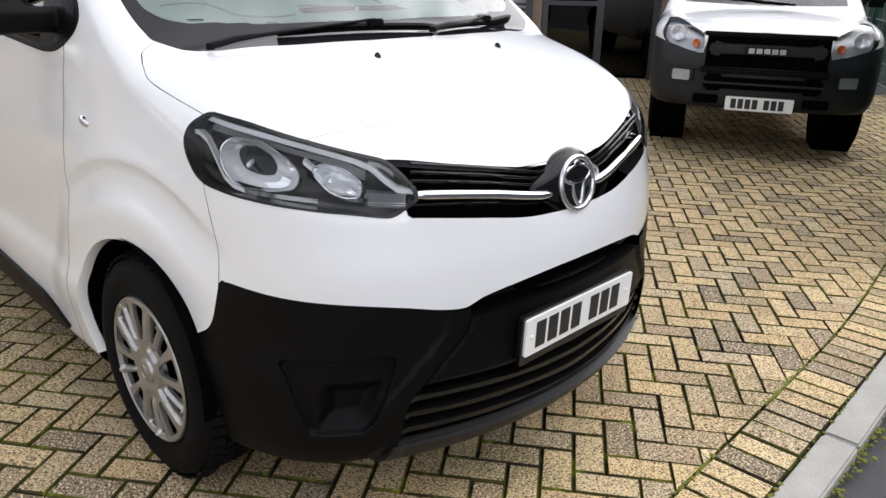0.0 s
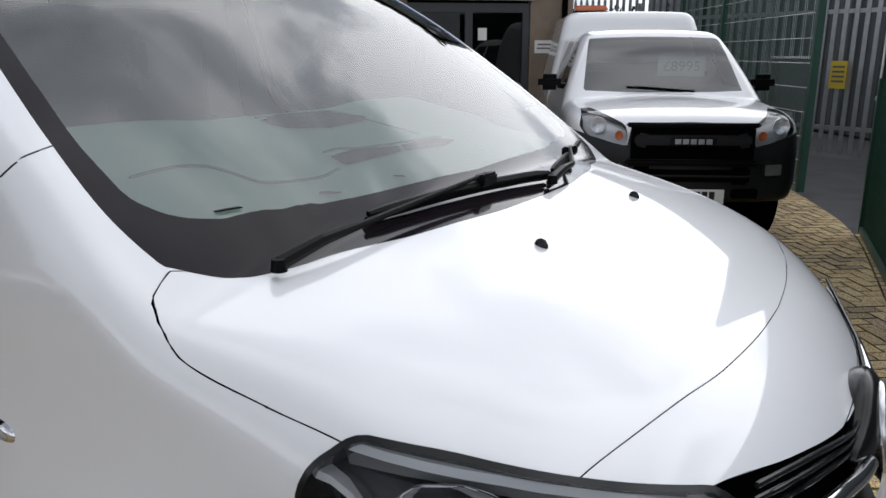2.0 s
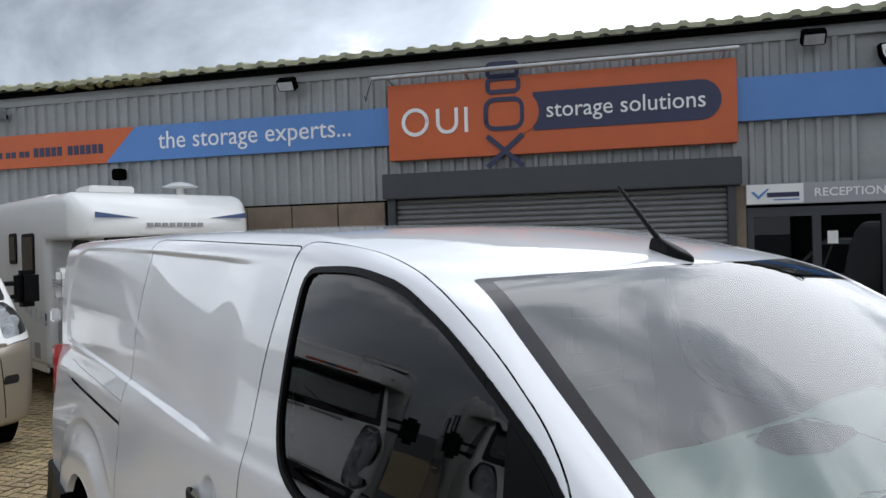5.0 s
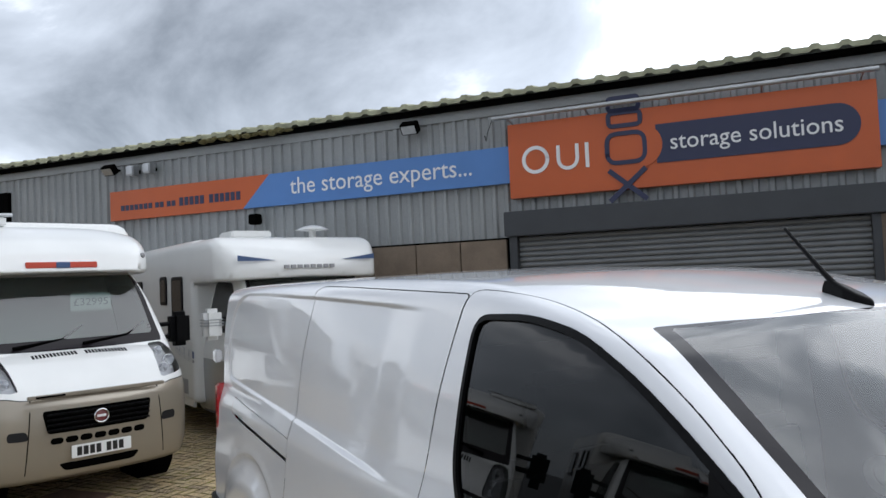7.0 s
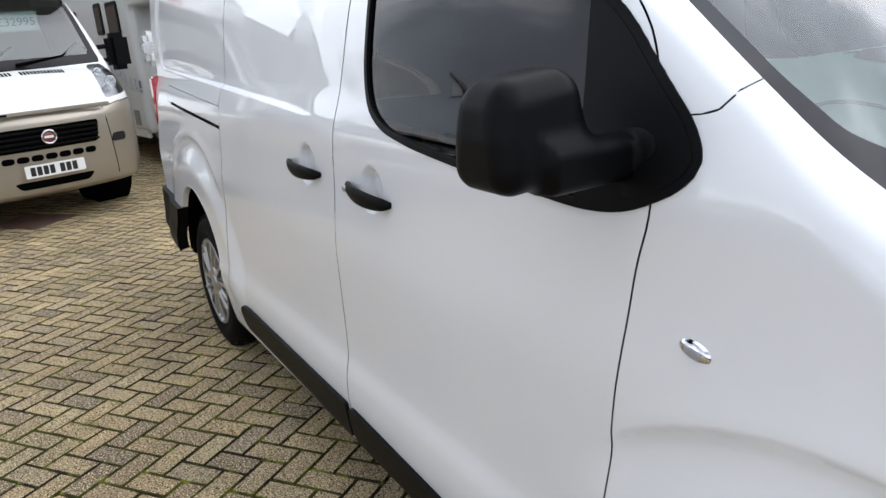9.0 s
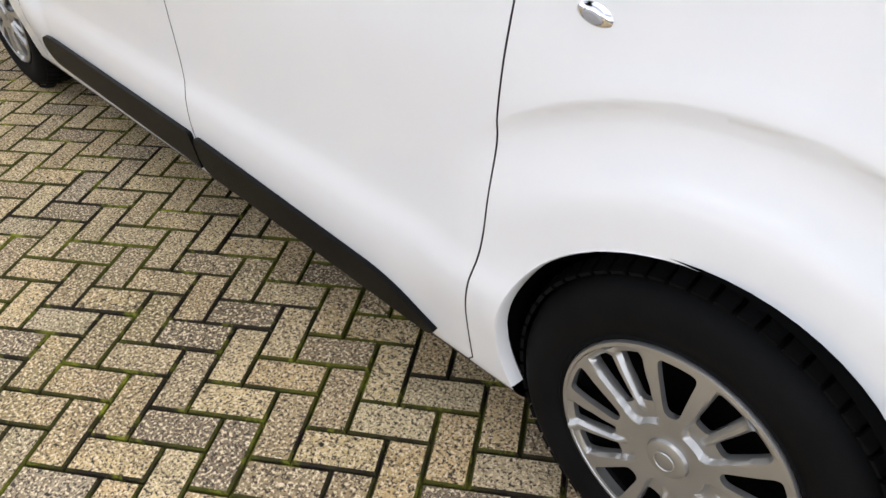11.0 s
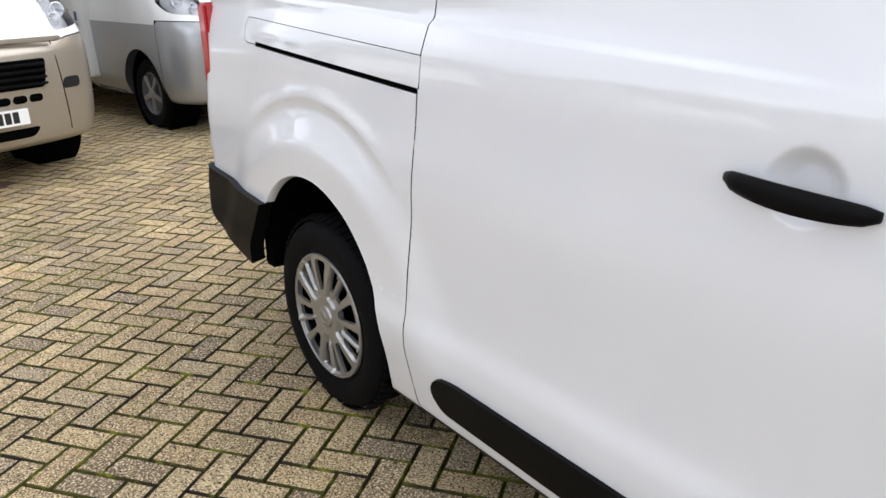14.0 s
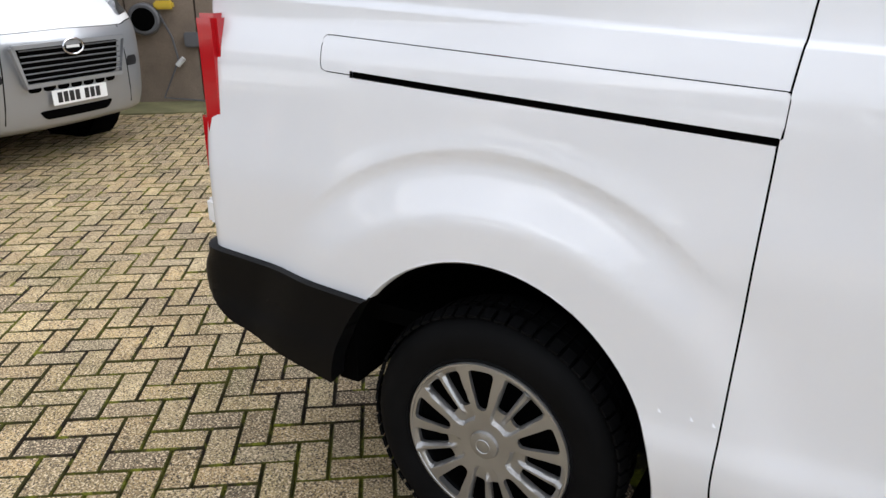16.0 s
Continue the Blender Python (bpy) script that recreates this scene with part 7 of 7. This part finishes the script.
    def body_field(p):
        x, y, z = p[..., 0], np.abs(p[..., 1]), p[..., 2]
        g = smax(y - 1.13, smax(z - (2.60 if deep else 2.76), -6.9 - x, 0.15), 0.16 if deep else 0.22)
        g = smax(g, x + 2.0, 0.1)
        g = smax(g, 0.42 - z, 0.05)
        lid = curve_at(x, [(-3, 2.74), (-2.0, 2.70), (-1.5, 2.64), (-1.1, 2.52), (-0.86, 2.36), (-0.78, 2.2), (-0.7, 2.0)])
        o = smax(y - curve_at(x, [(-2.5, 1.08), (-1.4, 0.99), (-1.0, 0.88), (-0.8, 0.74)]), (z - lid + 0.10 * y**4) * 0.85, 0.14)
        if deep:
            o = smax(y - 1.13 + 0.1 * sstep(-1.2, -0.8, x), smax((z - 2.575 + 0.22 * sstep(-1.3, -0.75, x)), x + 0.74 + 0.10 * y**2, 0.22), 0.14)
        o = smax(smax(o, (2.035 if deep else 2.15) - z - 0.02 * y, 0.05), -2.4 - x, 0.03)
        return np.minimum(g, o)

    skin("coach_body", grid_surface(body_field, (-7.0, -1.25, 0.35), (-0.6, 1.25, 2.9), 0.06), GRP, t, "white moulded coachbuilt body", body_field)
    part("wheel_arch_filler", box(-2.2, -1.5, -0.95, 0.95, 0.3, 1.2), GREY_PLASTIC, t)
    for s in (-1, 1):
        road_wheel(t, -0.95, s * 0.93, 0.34, SILVER, 0 if s < 0 else 180)
        road_wheel(t, -4.9, s * 0.98, 0.34, SILVER, 0 if s < 0 else 180)
        part("wheel_well", spun([(0.42, 0.0), (0.42, 0.3), (0.0001, 0.3)], 28, m=Matrix.Translation((-0.95, s * 0.92, 0.36)) @ pose(0, 0, 0, 0, 0, 0 if s < 0 else 180)), DARK, t)
        mir = hang(new("wing_mirror"), t)
        mir.matrix_local = pose(-0.98, s * 1.22, 1.50)
        part("housing", box(-0.09, 0.09, -0.11, 0.11, -0.19, 0.19), GRP if deep else BLACK_PLASTIC, mir, "tall mirror housing", smooth=60, bevel=0.05)
        part("arm", tube([(0, -s * 0.08, 0.06), (-0.1, -s * 0.32, 0.05)], 0.025, n=8), BLACK_PLASTIC, mir)
        part("arm", tube([(0, -s * 0.08, -0.08), (-0.1, -s * 0.32, -0.09)], 0.025, n=8), BLACK_PLASTIC, mir)
        if deep:
            for k in range(3):
                part("mirror_rib", box(-0.095, 0.095, -0.113, 0.113, -0.02 + k * 0.035, -0.008 + k * 0.035), STEEL, mir)
        for x0, x1, z0, z1 in ((-2.95, -2.42, 1.52, 2.12), (-3.55, -3.20, 1.72, 2.14), (-5.6, -4.6, 1.55, 2.1)):
            wn_ = hang(new("side_window"), t)
            part("frame", slab(rounded([(x0, z0), (x1, z0), (x1, z1), (x0, z1)], 0.06), s * 1.125, s * 1.146), BLACK_PLASTIC, wn_, bevel=0.006)
            part("pane", slab(rounded([(x0 + 0.05, z0 + 0.05), (x1 - 0.05, z0 + 0.05), (x1 - 0.05, z1 - 0.05), (x0 + 0.05, z1 - 0.05)], 0.05), s * 1.14, s * 1.150), DARK_GLASS_SOLID, wn_)
        stripe = [(-6.8, 1.06), (-4.0, 1.12), (-3.2, 1.28), (-2.6, 1.12), (-2.02, 1.06)]
        bar_line([(x, z) for x, z in bend(stripe, 24)], 0.045, DECAL_BLUE, s * 1.128, s * 1.134, t, "side_stripe")
        bar_line([(x, z - 0.085) for x, z in bend(stripe, 24)], 0.018, DECAL_GREY, s * 1.128, s * 1.134, t, "side_stripe")
        part("skirt_panel", box(-6.7, -2.1, s * 1.10 - 0.02, s * 1.10 + 0.02, 0.36, 0.62), GRP, t, bevel=0.01)
        part("step_panel", box(-2.55, -2.30, s * 1.126 - 0.006, s * 1.126 + 0.006, 0.52, 0.72), DECAL_GREY, t)
    for k in range(2):
        part("wiper", tube([(-0.60, -0.55 + 0.62 * k, 1.45), (-0.66, -0.1 + 0.62 * k, 1.50), (-0.78, 0.12 + 0.62 * k, 1.62)], [0.016, 0.012, 0.008], n=6), DARK, t)
    part("dashboard", box(-1.25, -0.72, -0.78, 0.78, 1.1, 1.38), INTERIOR, t, bevel=0.05)
    part("cab_curtain", box(-2.2, -2.1, -0.9, 0.9, 0.6, 2.1), INTERIOR, t)
    if deep:
        part("overcab_decal", slab([(-0.95, 2.25), (-0.45, 2.25), (-0.95, 2.32)], -0.006, 0.0), DECAL_BLUE, t).matrix_local = pose(-0.775, 0, 0, 0, 0, 90)
        part("overcab_decal", slab([(0.45, 2.25), (0.95, 2.25), (0.95, 2.32)], -0.006, 0.0), DECAL_BLUE, t).matrix_local = pose(-0.775, 0, 0, 0, 0, 90)
        for k in range(8):
            part("overcab_script", box(-0.76, -0.722, -0.36 + k * 0.09, -0.30 + k * 0.09, 2.145, 2.19), DECAL_GREY, t)
        part("roof_dome", spun([(0.0001, -0.07), (0.12, -0.05), (0.24, 0.0), (0.05, 0.02), (0.05, 0.14)], 32, m=pose(-1.6, 0.45, 2.70, -90, 0, 0)), GRP, t, "white roof vent dome", smooth=50)
        part("roof_hatch", box(-2.0, -1.5, -0.75, -0.2, 2.58, 2.68), GRP, t, "white roof hatch", bevel=0.02)
    else:
        part("overcab_band", box(-0.80, -0.770, -0.38, 0.28, 2.195, 2.255), DECAL_RED, t, "red band on the overcab", bevel=0.006)
        part("overcab_mark", box(-0.79, -0.762, -0.11, 0.02, 2.195, 2.255), DECAL_BLUE, t, bevel=0.006)
        part("roof_rail", tube([(-1.7, -0.9, 2.78), (-1.7, -0.25, 2.80)], 0.02, n=8), STEEL, t)
        part("roof_hatch", box(-2.6, -1.7, -0.95, -0.3, 2.68, 2.79), GRP, t, bevel=0.02)
        for s in (-1, 1):
            part("marker_lamp", spun([(0.0001, -0.02), (0.02, -0.015), (0.03, 0.01)], 16, m=pose(-0.90, s * 0.80, 2.32, 0, 0, 90)), LENS_GREY, t)
        card = part("price_card", box(-0.98, -0.975, 0.08, 0.48, 1.76, 1.94), CARD, t, "white price card behind the windscreen")
        pr = part("lettering", fit_text("lettering", "£32995", 0.34, 0.075, DECAL_GREY, 0.001), DECAL_GREY, t)
        pr.matrix_local = pose(-0.970, 0.28, 1.85, 0, 0, 90)
    return t


def height_on(f, x, y):
    z = np.linspace(1.7, 0.9, 500)
    return float(z[np.argmax(f(np.stack([np.full(500, x), np.full(500, y), z], 1)) < 0)])


def corner_on(f, y, z):
    x = np.linspace(0.2, -0.8, 500)
    q = f(np.stack([x, np.full(500, y), np.full(500, z)], 1))
    return Vector((float(x[np.argmax(q < 0)]) + 0.001, y, z))


LENS_GREY = material("grey_marker_lens", (0.25, 0.25, 0.25), 0.2)
DARK_GLASS_SOLID = material("dark_acrylic_window", (0.012, 0.013, 0.014), 0.06)
ci = motorhome("white motorhome with champagne bumper and overcab bed", pose(-7.13, -1.34, 0, 0, 0, 16), CHAMPAGNE, "champagne")
motorhome("white motorhome with silver cab and blue side stripes", pose(-8.07, 1.35, 0, 0, 0, 7), SILVER_PAINT, "silver")
# The row across the yard, seen in the van's glass and paint.
for x, y, a in ((-6.95, -3.95, 34), (-5.3, -6.4, 36), (-3.5, -8.8, 41), (-1.5, -11.0, 50), (1.0, -12.6, 64)):
    copy_thing(ci, pose(x, y, 0, 0, 0, a))
cover = part("drain_cover", box(-0.33, 0.33, -0.26, 0.26, -0.02, 0.008), RUST, None, "rusty brown iron drain cover in the paving", bevel=0.004)
cover.matrix_world = pose(-7.58, -1.62, 0, 0, 0, 40)
tagged(cover, category="drain cover")

# ---- block paving, laid in herringbone ----
def inside_yard(x, y):
    u = x * math.cos(radians(38.26)) + y * math.sin(radians(38.26))
    v = -x * math.sin(radians(38.26)) + y * math.cos(radians(38.26))
    return v < FACE - 0.74 if u < -4.2 else v < FACE + 0.1


def border_x(y):
    return float(curve_at(np.array(y), [(-9, 1.42), (0.1, 1.224), (1.57, 1.182), (2.8, 1.06), (4.5, 0.86), (6.0, 0.64), (8.0, -0.05), (9.0, -0.5)]))


LAY = radians(35.5)
A, B = Vector((math.cos(LAY), math.sin(LAY))), Vector((-math.sin(LAY), math.cos(LAY)))
PITCH = 0.1025
FOOT = Vector((-1.902, -1.651))


def block(length, width, rise=0.0, tilt=(0.0, 0.0)):
    """A chamfered paver about its middle: points and faces."""
    v = []
    for k, z in ((0.0, -0.03), (0.0, -0.007), (0.0042, 0.0)):
        for sx, sy in ((-1, -1), (1, -1), (1, 1), (-1, 1)):
            x, y = sx * (length / 2 - k), sy * (width / 2 - k)
            v.append((x, y, z + rise + tilt[0] * x + tilt[1] * y))
    f = [(8, 9, 10, 11)]
    for r in (0, 4):
        for i in range(4):
            j = (i + 1) % 4
            f.append((r + i, r + j, r + 4 + j, r + 4 + i))
    return v, f


def lay_blocks():
    rng = np.random.RandomState(4)
    cells = []
    for i in range(-140, 140):
        for j in range(-140, 140):
            k = (i - j) % 4
            if k == 0:
                cells.append((i + 1.0, j + 0.5, 0))       # along A
            elif k == 2:
                cells.append((i + 0.5, j + 0.0, 1))   # along B, covers j - 1 and j
    out = []
    for u, v, turn in cells:
        c = FOOT + A * (u * PITCH) + B * (v * PITCH)
        if not (-13 < c.x < 1.6 and -5.5 < c.y < 9.5) or c.x > border_x(c.y) + 0.10 or not inside_yard(c.x, c.y):
            continue
        if -3.9 < c.x < 0.3 and -0.45 < c.y < 0.5:
            continue
        out.append((c.x, c.y, LAY + (math.pi / 2 if turn else 0) + rng.normal(0, 0.006), rng.normal(0, 0.0012), rng.normal(0, 0.006), rng.normal(0, 0.008)))
    return out


paving = thing("pavement", "buff block paving in herringbone with mossy joints", "paving", kind="structure")
bed = sheet("paving_bed", [(-30, -14), (1.30, -14), (1.25, 0), (1.05, 3), (0.6, 6.2), (-0.5, 9), (-4, 14), (-14, 14), (-30, 2)], -0.017, JOINT, "mossy joints between the pavers")
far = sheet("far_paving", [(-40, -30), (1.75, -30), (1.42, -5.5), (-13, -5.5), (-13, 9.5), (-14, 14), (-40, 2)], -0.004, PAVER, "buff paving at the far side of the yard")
far.parent = paving
for key in ("kind", "category"):
    del far[key]
bed.parent = paving
for key in ("kind", "category"):
    del bed[key]
NEAR = []
V, F = [], []


def clip_block(x, y, a, rise):
    """A paver sawn off along the border course."""
    ca, sa = math.cos(a), math.sin(a)
    h, w = PITCH - 0.00425, PITCH / 2 - 0.00425
    ring_ = [Vector((x + ca * p - sa * q, y + sa * p + ca * q)) for p, q in ((-h, -w), (h, -w), (h, w), (-h, w))]
    dist = lambda p: p.x - border_x(p.y) + 0.004
    out = []
    for p, q in zip(ring_, ring_[1:] + ring_[:1]):
        d0, d1 = dist(p), dist(q)
        if d0 <= 0:
            out.append(p)
        if (d0 < 0) != (d1 < 0):
            out.append(p + (q - p) * (d0 / (d0 - d1)))
    if len(out) < 3:
        return
    n, k = len(V), len(out)
    V.extend([(p.x, p.y, -0.03) for p in out] + [(p.x, p.y, rise - 0.001) for p in out])
    F.append(tuple(n + k + i for i in range(k)))
    for i in range(k):
        F.append((n + i, n + (i + 1) % k, n + k + (i + 1) % k, n + k + i))


for x, y, a, rise, t0, t1 in lay_blocks():
    if -4.3 < x < -0.55 and -2.05 < y < -0.97 and len(NEAR) < 300:
        NEAR.append((x, y, a, rise))
        continue
    ca, sa = math.cos(a), math.sin(a)
    if x > border_x(y) - 0.13:
        clip_block(x, y, a, rise)
        continue
    v, f = block(PITCH * 2 - 0.007, PITCH - 0.007, rise, (t0, t1))
    n = len(V)
    V += [(x + ca * p - sa * q, y + sa * p + ca * q, z) for p, q, z in v]
    F += [tuple(n + i for i in g) for g in f]
# Soldier course along the kerb.
y = -5.5
while y < 6.0:
    x0 = border_x(y) + 0.105
    slope = math.atan2(border_x(y + 0.05) - border_x(y - 0.05), 0.1)
    v, f = block(0.2, 0.0945, random.gauss(0, 0.001), (random.gauss(0, 0.004), 0))
    n = len(V)
    ca, sa = math.cos(-slope), math.sin(-slope)
    V += [(x0 + ca * p - sa * q, y + sa * p + ca * q, z) for p, q, z in v]
    F += [tuple(n + i for i in g) for g in f]
    y += 0.1025


def dirty_edges(me, faces):
    """Dirt from the joints lies on the chamfers and sides of the blocks."""
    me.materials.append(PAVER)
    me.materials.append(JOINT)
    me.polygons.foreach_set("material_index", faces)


me = bpy.data.meshes.new("paver_field")
me.from_pydata(V, [], F)
me.update()
up = np.empty(len(F) * 3, "f")
me.polygons.foreach_get("normal", up)
dirty_edges(me, (up[2::3] < 0.9).astype(int))
field_ob = hang(tagged(new("paver_field", me), kind="stuff"), paving)
v, f = block(PITCH * 2 - 0.007, PITCH - 0.007)
unit = bpy.data.meshes.new("paver")
unit.from_pydata(v, [], f)
dirty_edges(unit, np.array([0] + [1] * 8))
for x, y, a, rise in NEAR:
    p = hang(new("paver", unit), paving)
    p.matrix_local = pose(x, y, rise, random.gauss(0, 0.4), random.gauss(0, 0.4), math.degrees(a))

# Kerb of long concrete edging stones, with moss along its foot.
y = -5.5
while y < 3.2:
    x0, x1 = border_x(y) + 0.215, border_x(y + 0.9) + 0.215
    turn = math.degrees(math.atan2(-(x1 - x0), 0.9))
    k = part("kerb_stone", box(0, 0.115, 0.004, 0.896, -0.12, 0.004), CONCRETE, None, "pale concrete edging kerb", bevel=0.008)
    k.matrix_world = pose(x0, y, 0, 0, 0, turn)
    k["kind"], k["category"] = "structure", "kerb"
    y += 0.9
bm = bmesh.new()
rng = random.Random(3)
for k in range(2600):
    yy = rng.uniform(-2, 4.2)
    which = rng.random()
    base = border_x(yy) + (-0.003 if which < 0.4 else 0.213 if which < 0.65 else 0.338)
    r = rng.uniform(0.004, 0.013)
    if noise.noise(Vector((yy * 2.2, which * 3, 0))) < -0.05:
        continue
    bmesh.ops.create_icosphere(bm, subdivisions=1, radius=1, matrix=Matrix.Translation((base + rng.gauss(0, 0.005 if which < 0.65 else 0.016), yy, -0.006 if which < 0.65 else -0.03)) @ Matrix.Diagonal((r, r, r * 0.6, 1)))
mo = part("moss", bm, MOSS_GREEN, paving)
mo["kind"] = "stuff"
